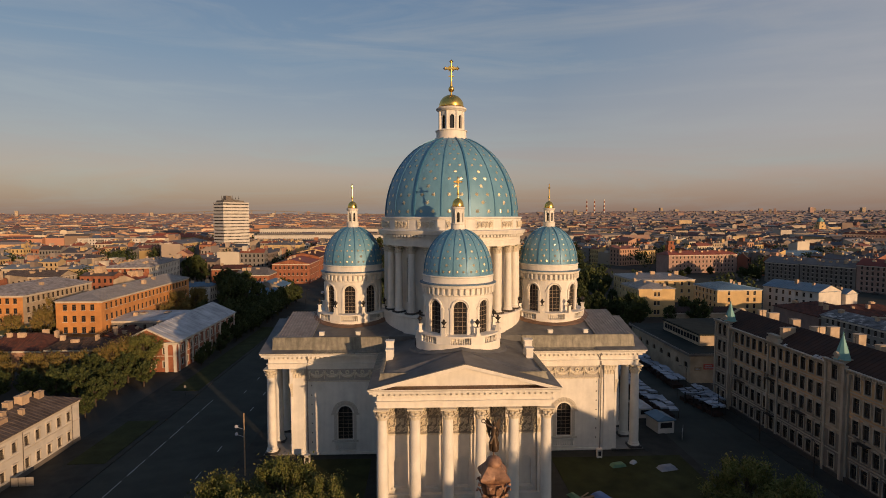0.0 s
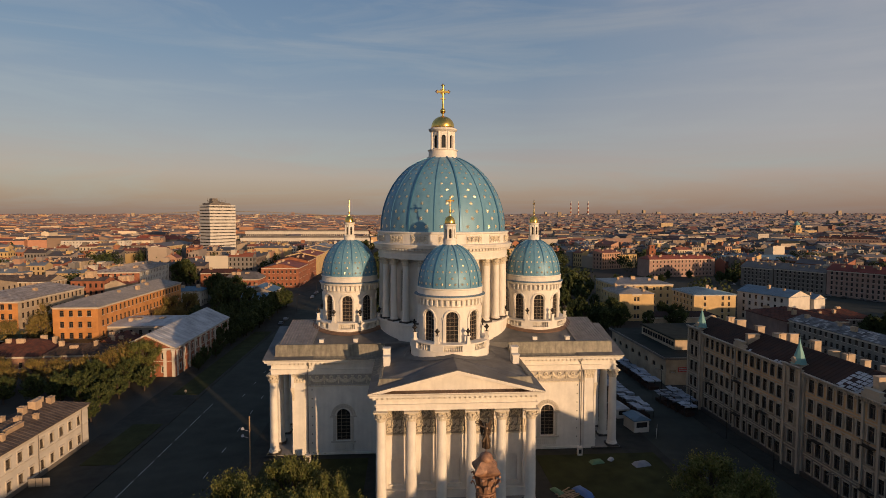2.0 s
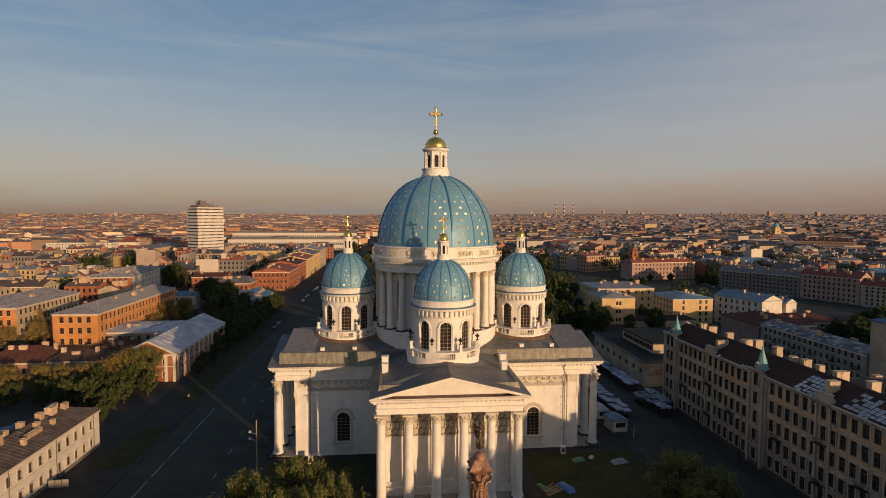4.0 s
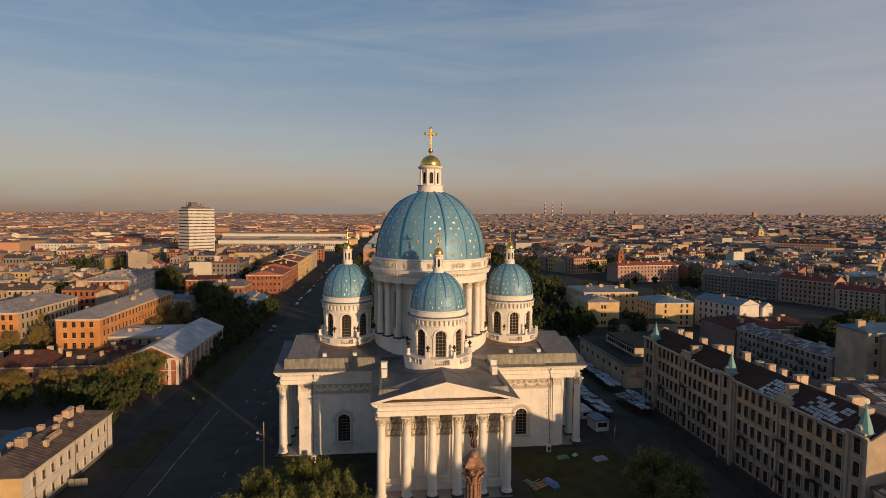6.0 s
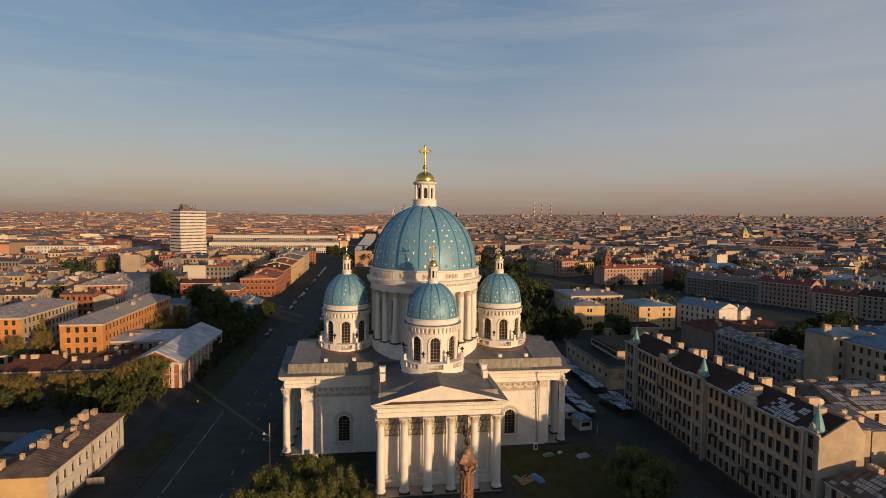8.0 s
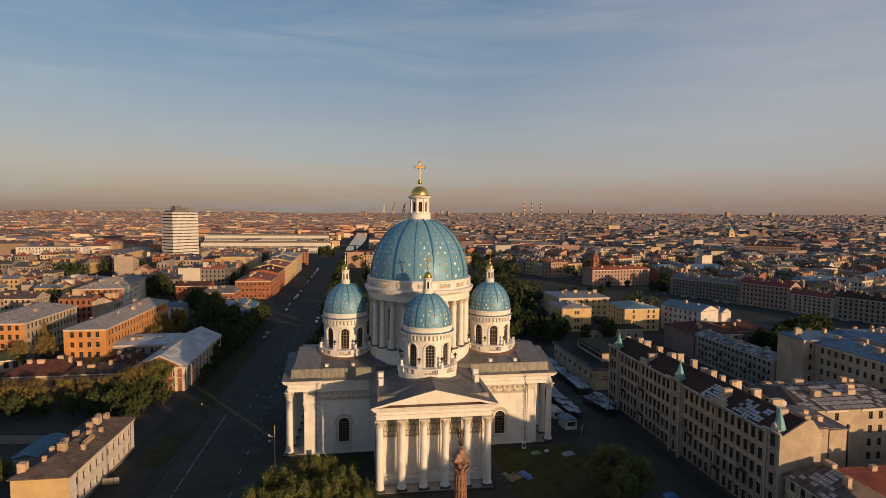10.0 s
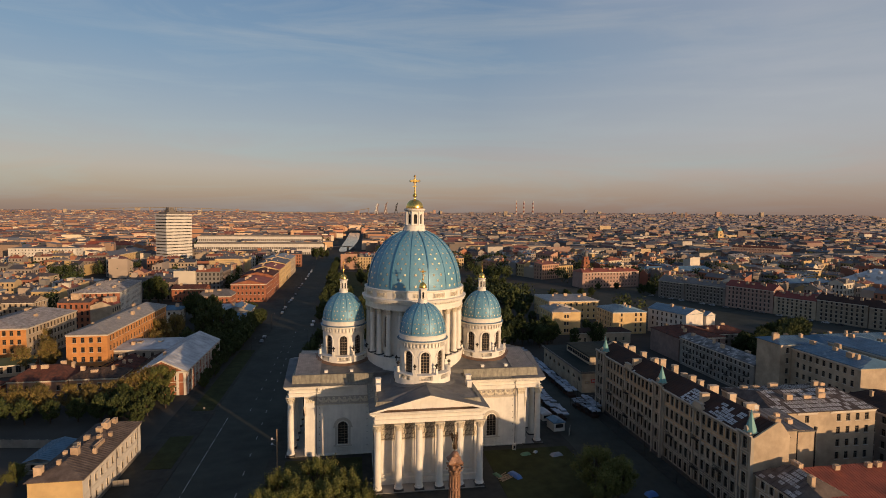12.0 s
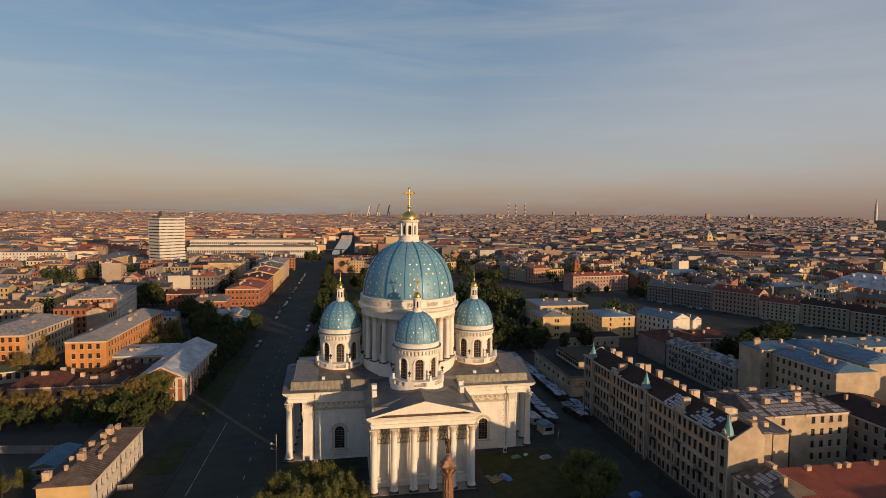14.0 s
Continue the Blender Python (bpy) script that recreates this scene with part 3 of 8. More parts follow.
def arm(k, a, b, length):
    """One arm of the Greek cross with its portico: local -y is outwards."""
    R = rz(90 * k)
    back = length - (4.4 if k % 2 else 3.4)          # the wall behind the columns
    span = a - 0.45
    for i in range(6):
        put_column(R @ Matrix.Translation((-span + 2 * span * i / 5, -length, BASE)), col_mesh, cap_mesh, CAP - BASE, 1.85)
    # side walls with one large window each
    for s in (-1, 1):
        g = Geo()
        place = (lambda u, z, d, s=s: (s * (a - d), -u, z))
        u0, u1, uc = b, back, 21.9
        bay(g, u0, u1, 0.0, CAP, uc, arch_outline(2.9, 3.0, 9.8), 0.55, place)
        g.add([place(u1, 0.0, 0), place(u1, CAP, 0), place(u1, CAP, 0.9), place(u1, 0.0, 0.9)], [(0, 1, 2, 3)])
        wall = part("wall", g, PLASTER, cathedral, m=R)
        m = Matrix.Translation((s * (a - 0.45), -uc, 0)) @ rz(90 * s)
        part("window", wall_window, None, wall, "arched window with a fine glazing grid", m=m)
        g = Geo()
        arc = arch_outline(2.9, 3.0, 9.8, 12)[3:-1]
        zs = 9.8 - 1.45
        g.tube([place(uc + 1.0 * (x * 1.36), zs + (z - zs) * 1.36, -0.02) for x, z in arc if z >= zs - 0.01], 0.16, 6)
        ring = [(uc + 1.78 * math.cos(t), zs + 1.78 * math.sin(t)) for t in [math.pi * q / 14 for q in range(15)]]
        outer = [(uc + 2.6 * math.cos(t), zs + 2.6 * math.sin(t)) for t in [math.pi * q / 14 for q in range(15)]]
        g.prism(outer + ring[::-1], place, -0.16, 0.1)
        for q in range(13):
            t = math.pi * (q + 0.5) / 13
            g.tube([place(uc + rr * math.cos(t), zs + rr * math.sin(t), -0.18) for rr in (1.9, 2.2, 2.48)], [0.06, 0.17, 0.06], 5)
        for e in (-1, 1):
            g.prism([(uc + e * 1.5, zs - 0.28), (uc + e * 2.8, zs - 0.28), (uc + e * 2.8, zs), (uc + e * 1.5, zs)], place, -0.24, 0.1)
            g.prism([(uc + e * 1.62, 2.7), (uc + e * 2.2, 2.7), (uc + e * 2.2, zs - 0.25), (uc + e * 1.62, zs - 0.25)], place, -0.07, 0.1)
        g.prism([(uc - 2.6, 2.65), (uc + 2.6, 2.65), (uc + 2.6, 2.95), (uc - 2.6, 2.95)], place, -0.28, 0.1)
        part("window_surround", g, ARCHIVOLT, wall, m=None)
        g = Geo()
        for q in range(9):
            g.lathe([(0.10, 1.05), (0.17, 1.4), (0.08, 1.9), (0.13, 2.3)], 6, m=Matrix.Translation(place(uc - 1.9 + 3.8 * q / 8, 0, -0.12)))
        g.prism([(uc - 2.2, 0.8), (uc + 2.2, 0.8), (uc + 2.2, 1.05), (uc - 2.2, 1.05)], place, -0.25, 0.1)
        g.prism([(uc - 2.2, 2.3), (uc + 2.2, 2.3), (uc + 2.2, 2.5), (uc - 2.2, 2.5)], place, -0.25, 0.1)
        part("blind_balustrade", g, PLASTER, wall)
        g = Geo()
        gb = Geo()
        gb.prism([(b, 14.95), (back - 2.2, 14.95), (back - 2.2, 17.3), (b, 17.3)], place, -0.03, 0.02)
        part("frieze_ground", gb, FRIEZEBACK, wall)
        garland(g, b + 0.6, back - 3.2, 15.9, place, 5)
        g.prism([(b, 14.75), (back - 2.2, 14.75), (back - 2.2, 14.95), (b, 14.95)], place, -0.16, 0.05)
        part("garland_frieze", g, RELIEF, wall)
        g = Geo()
        g.prism([(b, 0.0), (back, 0.0), (back, 0.55), (b, 0.55)], place, -0.3, 0.05)
        part("plinth", g, PLASTER, wall)
        # corner pilaster with its capital
        g = Geo()
        g.prism([(back - 2.1, 0.4), (back + 0.12, 0.4), (back + 0.12, CAP), (back - 2.1, CAP)], place, -0.22, 1.2)
        pil = part("pilaster", g, PLASTER, wall)
        g = Geo()
        pilaster_cap(g, back - 0.99, 2.3, 15.6, CAP, place, -0.22)
        part("pilaster_capital", g, RELIEF, pil)
        # a drain pipe with a hopper
        g = Geo()
        g.tube([place(back - 3.1, 20.2, -1.5), place(back - 3.1, 19.2, -0.5), place(back - 2.8, 18.0, -0.45), place(back - 2.8, 1.0, -0.3), place(back - 3.2, 0.3, -0.9)], 0.11, 6)
        part("drain_pipe", g, ROOFLIGHT, wall)
        # row of small iron ties
        g = Geo()
        for q in range(7):
            for uu in (back - 3.6, b + 1.6):
                g.prism([(uu - 0.09, 2.5 + 1.9 * q), (uu + 0.09, 2.5 + 1.9 * q), (uu + 0.09, 2.75 + 1.9 * q), (uu - 0.09, 2.75 + 1.9 * q)], place, -0.05, 0.02)
        tagged(part("wall_tie_row", g, IRON, wall), kind="stuff")
    # wall behind the columns, with doors, niches and a relief band
    place = lambda u, z, d: (u, -back + d, z)
    g, niche = Geo(), arch_outline(1.9, 2.9, 8.0, 10)
    for i in range(5):
        bay(g, -span + 2 * span * i / 5, -span + 2 * span * (i + 1) / 5, 0.0, CAP, -span + 2 * span * (i + 0.5) / 5, niche, 0.6, place)
    for e in (-1, 1):
        g.add([place(e * span, 0, 0), place(e * a, 0, 0), place(e * a, CAP, 0), place(e * span, CAP, 0)], [(0, 1, 2, 3)])
    wall = part("portico_wall", g.weld(), PLASTER, cathedral, m=R)
    for i, u in enumerate((-span * 0.8, -span * 0.4, 0.0, span * 0.4, span * 0.8)):
        g = Geo()
        g.add([place(u + q, z, 0.59) for q, z in niche], [tuple(range(len(niche)))])
        part("niche", g, PLASTER, wall)
        g = Geo()
        g.prism([(u - 1.25, 2.6), (u + 1.25, 2.6), (u + 1.25, 2.9), (u - 1.25, 2.9)], place, -0.3, 0)
        part("niche_sill", g, PLASTER, wall)
    for i in range(6):
        u = -span + 2 * span * i / 5
        g = Geo()
        g.prism([(u - 0.75, BASE), (u + 0.75, BASE), (u + 0.75, 11.95), (u - 0.75, 11.95)], place, -0.45, 0)
        g.prism([(u - 0.85, 14.6), (u + 0.85, 14.6), (u + 0.85, CAP), (u - 0.85, CAP)], place, -0.6, 0)
        p = part("pilaster", g, PLASTER, wall)
        g = Geo()
        pilaster_cap(g, u, 1.55, 11.9, 14.6, place, -0.4)
        part("pilaster_capital", g, RELIEF, p)
    g = Geo()
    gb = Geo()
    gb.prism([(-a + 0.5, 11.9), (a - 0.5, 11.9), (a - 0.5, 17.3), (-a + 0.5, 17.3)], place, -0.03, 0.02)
    part("relief_ground", gb, BANDBACK, wall)
    for i in range(5):
        u = -span + 2 * span * (i + 0.5) / 5
        scrolls(g, u - 1.75, u + 1.75, 15.6, 1.7, place, 3)
        scrolls(g, u - 1.75, u + 1.75, 13.9, 1.6, place, 4)
        scrolls(g, u - 1.75, u + 1.75, 12.7, 1.1, place, 3)
        g.prism([(u - 1.8, 11.72), (u + 1.8, 11.72), (u + 1.8, 11.92), (u - 1.8, 11.92)], place, -0.22, 0)
    part("relief_band", g, RELIEF, wall)
    g = Geo()
    g.prism([(-a + 0.3, 1.75), (a - 0.3, 1.75), (a - 0.3, 2.0), (-a + 0.3, 2.0)], place, -0.78, 0)
    g.prism([(-a + 0.3, BASE), (a - 0.3, BASE), (a - 0.3, 1.75), (-a + 0.3, 1.75)], place, -0.7, 0)
    part("string_course", g, PLASTER, wall)
    # steps and portico floor
    for i in range(3):
        g = Geo()
        d = 0.4 * (2 - i)
        g.box(-a - 0.6 - d, a + 0.6 + d, -length - 1.5 - d, -back + 0.4, 0.15 * i, 0.15 * (i + 1) - 0.004)
        part("step" if i < 2 else "portico_floor", g, PAVING if i < 2 else FLAGS, cathedral, m=R)
    # entablature
    g = Geo()
    ring_sweep(g, [(-1.9, CAP), (0.30, CAP), (0.30, 18.0), (0.38, 18.02), (0.38, 18.42), (0.62, 18.5), (0.62, 18.62), (0.30, 18.66), (0.30, 19.45), (0.48, 19.55),
                   (0.50, 19.95), (1.35, 20.05), (1.42, 20.4), (1.66, 20.65), (1.66, 20.78), (-1.9, 20.9)], a, b, length)
    step, w = 0.86, 0.56
    n = int(2 * (a + 0.6) / step)
    for i in range(n + 1):
        u = -(a + 0.6) + 2 * (a + 0.6) * i / n
        g.box(u - w / 2, u + w / 2, -(length + 0.95), -(length + 0.45), 19.6, 19.98)
    n = int((length - b) / step)
    for s in (-1, 1):
        for i in range(n):
            v = -(b + 1.2 + (length - b) * i / n)
            x = s * (a + 0.7)
            g.box(x - 0.25, x + 0.25, v - w / 2, v + w / 2, 19.6, 19.98)
    part("entablature", g, PLASTER, cathedral, m=R)
    # ceiling of the portico
    g = Geo()
    g.box(-a - 0.2, a + 0.2, -length - 0.2, -back + 0.1, CAP + 0.3, CAP + 0.6)
    part("portico_soffit", g, PLASTER, cathedral, m=R)
    # pediment
    hw, apex, t = a + 1.55, 24.55, 0.62
    place = lambda u, z, d: (u, -length - d, z)
    g = Geo()
    g.prism([(-hw, 20.78), (hw, 20.78), (0, apex - 0.1)], place, -0.3, 0.28)
    ped = part("pediment", g, PLASTER, cathedral, m=R)
    g = Geo()
    sl = (apex - 20.78) / hw
    for e, y0, y1 in ((0.0, -3.0, 1.6), (0.28, -3.0, 1.0), (0.62, -3.0, 0.66)):
        g.prism([(-hw + e, 20.82), (0, apex + 0.05 - e * sl), (hw - e, 20.82), (hw - e - 2.0, 20.82), (0, apex - 0.5 - e * 0.7), (-hw + e + 2.0, 20.82)], place, y0, y1)
    part("raking_cornice", g, PLASTER, ped)
    g = Geo()
    g.prism([(-hw - 0.1, 20.9), (0, apex + 0.2), (hw + 0.1, 20.9), (hw + 0.1, 20.84), (0, apex + 0.08), (-hw - 0.1, 20.84)], place, -8.5, 1.72)
    part("pediment_roof", g, ROOFDARK, ped)
    # seamed copper flashing on top of the cornice
    g = Geo()
    g.add([(-hw + 0.6, -length - 1.62, 20.80), (hw - 0.6, -length - 1.62, 20.80), (hw - 0.6, -length - 0.3, 20.93), (-hw + 0.6, -length - 0.3, 20.93)], [(0, 1, 2, 3)])
    for i in range(46):
        u = -hw + 1.6 + (2 * hw - 3.2) * i / 45
        g.box(u - 0.04, u + 0.04, -length - 1.6, -length - 0.3, 20.82, 20.97)
    part("cornice_flashing", g, COPPER, ped)
    # attic parapet clad in weathered sheet, and the low roof inside it
    g = Geo()
    L2 = length - (0.6 if k % 2 else 1.4)
    PT = 23.62 if k % 2 else 22.5
    ring_sweep(g, [(1.70, 20.76), (1.70, 20.84), (0.75, 20.95), (0.2, 21.2), (-0.15, PT - 0.17), (-0.05, PT - 0.12), (-0.05, PT), (-0.5, PT), (-0.6, PT - 0.32)], a, b, L2)
    for s in (-1, 1):
        for i in range(9):
            v = -(b + 1.5 + (L2 - b - 1.5) * i / 8)
            g.add([(s * (a + 0.24), v - 0.05, 21.2), (s * (a + 0.24), v + 0.05, 21.2), (s * (a - 0.1), v + 0.05, PT - 0.17), (s * (a - 0.1), v - 0.05, PT - 0.17)], [(0, 1, 2, 3)])
    part("parapet", g, OLIVE, cathedral, m=R)
    g = Geo()
    e = 0.55
    ridge = 25.9 if k % 2 else 24.75
    ER = PT - 0.27
    p = [(a - e, -b + 3, ER), (a - e, -(L2 - e), ER), (0, -(L2 - 5.5), ridge), (0, -b + 3, ridge), (-(a - e), -(L2 - e), ER), (-(a - e), -b + 3, ER)]
    g.add(p, [(0, 1, 2, 3), (1, 4, 2), (4, 5, 3, 2)])
    roof = part("arm_roof", g, ROOFDARK, cathedral, m=R)
    # ribbed pale roof over the portico end
    g, ribs = Geo(), Geo()
    for s in (-1, 1):
        v0, v1 = -(L2 - 0.7), -(L2 - 7.5)
        zr = ridge + 0.10
        g.add([(s * (a - 0.7), v0, 23.5), (0, v0 - 0.0, zr + 0.15), (0, v1, zr + 0.15), (s * (a - 0.7), v1, 23.5)], [(0, 1, 2, 3)])
        for i in range(12):
            v = v0 + (v1 - v0) * i / 11
            ribs.add([(s * (a - 0.7), v - 0.05, 23.62), (0, v - 0.05, zr + 0.27), (0, v + 0.05, zr + 0.27), (s * (a - 0.7), v + 0.05, 23.62),
                   (s * (a - 0.7), v + 0.05, 23.5), (0, v + 0.05, zr + 0.15), (s * (a - 0.7), v - 0.05, 23.5), (0, v - 0.05, zr + 0.15)], [(0, 1, 2, 3), (2, 3, 4, 5), (0, 1, 7, 6)])
    g.add([(a - 0.7, v0, 23.5), (-(a - 0.7), v0, 23.5), (0, v0, zr + 0.15)], [(0, 1, 2)])
    g.add([(a - 0.7, v1, 23.5), (-(a - 0.7), v1, 23.5), (0, v1, zr + 0.15)], [(0, 1, 2)])
    if k % 2:
        rib_roof = part("ribbed_roof", g.weld(), ROOFLIGHT, roof)
        ribs.mi = [0] * len(ribs.f)
        tagged(part("standing_seam", ribs, ROOFLIGHT, roof), kind="stuff")
    # white roof pedestals beside the tower
    for s in (-1, 1):
        for y, z1, w in ((-26.6, 24.0, 0.6), (-25.2, 25.2, 0.66)) if k % 2 == 0 else ():
            g = Geo()
            g.box(-w, w, -w, w, 0, z1 - 22.0)
            g.box(-w - 0.12, w + 0.12, -w - 0.12, w + 0.12, z1 - 22.0, z1 - 21.8)
            part("roof_pedestal", g, PLASTER, roof, m=Matrix.Translation((s * (a - 1.1), y, 22.0)))
        for v in (-19.4, -26.6) if k % 2 else ():
            g = Geo()
            g.box(-0.4, 0.4, -0.45, 0.45, 0, 0.62)
            g.box(-0.48, 0.48, -0.53, 0.53, 0.62, 0.72)
            part("roof_hatch", g, PLASTER, roof, m=Matrix.Translation((s * (a - 2.0), v, 23.6)))


for k in range(4):
    if k % 2 == 0:
        arm(k, 13.4, 14.4, 37.3)
    else:
        arm(k, 14.4, 13.4, 36.4)

g = Geo()
g.box(-13.2, 13.2, -14.2, 14.2, 20, 23.6)
part("roof_deck", g, ROOFDARK, cathedral)


# ---- star, cross, domes ----
def star_mesh(r, name="star"):
    g = Geo()
    pts = []
    for i in range(12):
        a, q = math.pi * i / 6, r if i % 2 == 0 else r * 0.56
        pts.append((q * math.cos(a), q * math.sin(a), 0.0))
    pts.append((0, 0, r * 0.22))
    g.add(pts, [(i, (i + 1) % 12, 12) for i in range(12)])
    return g.mesh(name, STARGOLD)


def cross_geo(h):
    """A gilded cross with trefoil ends and rays, from z = 0."""
    g = Geo()
    w = h * 0.034
    g.lathe([(w * 1.6, 0), (w, h * 0.2), (w, h * 0.97), (w * 0.4, h)], 8)
    z, s = h * 0.70, h * 0.245
    g.box(-s, s, -w, w, z - w * 1.2, z + w * 1.2)
    for x, zz in ((-s, z), (s, z), (0, h * 0.97)):
        for dx, dz in ((-0.045, 0), (0.045, 0), (0, 0.05), (0, -0.045)):
            g.lathe([(0.0, -0.04 * h), (0.04 * h, 0.0), (0.0, 0.04 * h)], 8, m=Matrix.Translation((x + dx * h, 0, zz + dz * h)))
    for q in range(4):
        a = math.pi / 4 + math.pi / 2 * q
        g.tube([(0.05 * h * math.cos(a), 0, z + 0.05 * h * math.sin(a)), (0.16 * h * math.cos(a), 0, z + 0.16 * h * math.sin(a))], [w * 0.7, w * 0.2], 5)
    g.tube([(0.11 * h * math.cos(t), 0, z + 0.11 * h * math.sin(t)) for t in [math.pi * q / 8 for q in range(17)]], w * 0.45, 5)
    g.box(-s * 0.45, s * 0.45, -w * 0.6, w * 0.6, h * 0.38, h * 0.42)
    return g


def dome_point(r0, c, z0, q, az, lift=0.0):
    """A point of an ellipsoid dome, q from 0 at the base to 1 at its crown."""
    t = q * math.pi / 2
    r, z = r0 * math.cos(t), c * math.sin(t)
    n = Vector((math.cos(t) / r0, 0, math.sin(t) / c)).normalized()
    r, z = r + n.x * lift, z + n.z * lift
    p = Vector((r * math.sin(az), -r * math.cos(az), z0 + z))
    nn = Vector((n.x * math.sin(az), -n.x * math.cos(az), n.z))
    return p, nn


def dome_parts(m, r0, c, z0, rtop, ribs, rib0, stars, star_me, name, label):
    g = Geo()
    qmax = math.acos(rtop / r0) / (math.pi / 2)
    n = 26
    prof = [(r0 * math.cos(q * math.pi / 2), z0 + c * math.sin(q * math.pi / 2)) for q in [qmax * i / n for i in range(n + 1)]]
    g.lathe([(r0 * 1.012, z0 - 0.25), (r0 * 1.012, z0)] + prof, 64)
    dome = part(name, g, DOME, cathedral, label, m=m, smooth=40)
    rib_mes = []
    for w in (0.010 * r0 + 0.03, 0.0045 * r0 + 0.02):
        g = Geo()
        for j in range(14):
            a0, a1 = dome_point(r0, c, z0, qmax * j / 14, 0.0, 0.0)[0], dome_point(r0, c, z0, qmax * (j + 1) / 14, 0.0, 0.0)[0]
            b0, b1 = dome_point(r0, c, z0, qmax * j / 14, 0.0, w * 1.3)[0], dome_point(r0, c, z0, qmax * (j + 1) / 14, 0.0, w * 1.3)[0]
            x = Vector((w, 0, 0))
            g.add([a0 - x, b0 - x, b0 + x, a0 + x, a1 - x, b1 - x, b1 + x, a1 + x], [(0, 1, 5, 4), (1, 2, 6, 5), (2, 3, 7, 6)])
        rib_mes.append(g.mesh("rib", RIB))
    for i in range(ribs):
        part("rib", rib_mes[i % 2], None, dome, m=rz(math.degrees(rib0) + 360 * i / ribs))
    gap = 2 * math.pi / ribs
    for i in range(ribs):
        for q, offs, size in stars:
            for o in offs:
                p, nn = dome_point(r0, c, z0, q, rib0 + gap * (i + 0.5 + o), 0.03)
                mm = Matrix.Translation(p) @ nn.to_track_quat("Z", "Y").to_matrix().to_4x4() @ Matrix.Scale(size * 1.12, 4)
                part("star", star_me, None, dome, m=mm)
    return dome


def lantern_parts(m, z0, r, cup_r, zs, cross_h, windows):
    """A lantern from z0: zs = base top, drum top, cupola base, cupola top, ball."""
    zb, zd, zc, zt, ball = zs
    g = Geo()
    g.lathe([(r * 1.22, z0 - 0.3), (r * 1.22, z0 + 0.15), (r * 1.12, z0 + 0.25), (r * 1.12, zb - 0.2), (r * 1.2, zb - 0.15), (r * 1.2, zb), (r * 0.5, zb + 0.01)], 32)
    base = part("lantern_base", g, PLASTER, cathedral, m=m, smooth=30)
    g = Geo()
    h = zd - zb
    n = windows
    for i in range(n):
        mm = rz(360 / n * i)
        wbay = 2 * math.pi * r * 0.9 / n
        place = lambda u, z, d, mm=mm: mm @ Vector(((r * 0.9 - d) * math.sin(u / (r * 0.9)), -(r * 0.9 - d) * math.cos(u / (r * 0.9)), z))
        bay(g, -wbay / 2, wbay / 2, zb, zd, 0.0, arch_outline(wbay * 0.5, zb + h * 0.08, zb + h * 0.78), 0.12 * r, place)
    drum = part("lantern_drum", g.weld(), PLASTER, cathedral, m=m)
    g = Geo()
    g.lathe([(r * 0.95, zd - 0.1), (r * 1.0, zd), (r * 1.12, zd + (zc - zd) * 0.4), (r * 1.14, zd + (zc - zd) * 0.75), (r * 1.02, zc)], 32)
    part("lantern_cornice", g, PLASTER, drum, smooth=30)
    g = Geo()
    g.lathe([(r * 0.72, zb), (r * 0.72, zd)], 24)
    part("lantern_glazing", g, GLASS, drum, smooth=30)
    for i in range(n):
        a = 2 * math.pi * (i + 0.5) / n
        g = Geo()
        g.lathe([(r * 0.09, zb), (r * 0.08, zd - 0.1)], 8, r * 0.93 * math.sin(a), -r * 0.93 * math.cos(a))
        part("lantern_column", g, PLASTER, drum, smooth=40)
    g = Geo()
    hc = zt - zc
    prof = [(cup_r * 1.04, zc), (cup_r * 1.06, zc + hc * 0.06), (cup_r * 0.99, zc + hc * 0.10)]
    prof += [(cup_r * math.cos(t), zc + hc * 0.12 + hc * 0.88 * math.sin(t)) for t in [1.45 * q / 10 for q in range(1, 11)]]
    prof += [(cup_r * 0.09, zt + 0.02), (cup_r * 0.07, ball - cup_r * 0.25)]
    g.lathe(prof, 28)
    rb = cup_r * 0.24
    g.lathe([(0.01, ball - rb)] + [(rb * math.cos(t), ball + rb * math.sin(t)) for t in [-1.4 + 0.28 * q for q in range(11)]] + [(0.01, ball + rb)], 16)
    cup = part("gilded_cupola", g, GOLD, cathedral, "gilded cupola with ball", m=m, smooth=40)
    part("cross", cross_geo(cross_h), GOLD, cup, "gilded cross", m=Matrix.Translation((0, 0, ball + rb * 0.9)))


star_me = star_mesh(1.0)
ONE, TWO = (0.0,), (-0.22, 0.22)
main_stars = [(0.035, TWO, 0.42), (0.10, ONE, 0.44), (0.16, TWO, 0.41), (0.225, ONE, 0.40), (0.285, TWO, 0.37), (0.345, ONE, 0.36), (0.405, TWO, 0.33), (0.465, ONE, 0.32),
              (0.525, TWO, 0.29), (0.58, ONE, 0.28), (0.635, TWO, 0.25), (0.69, ONE, 0.25), (0.74, ONE, 0.23)]
small_stars = [(0.05, TWO, 0.25), (0.14, ONE, 0.27), (0.24, TWO, 0.22), (0.34, ONE, 0.22), (0.45, ONE, 0.19), (0.56, ONE, 0.17), (0.66, ONE, 0.14)]

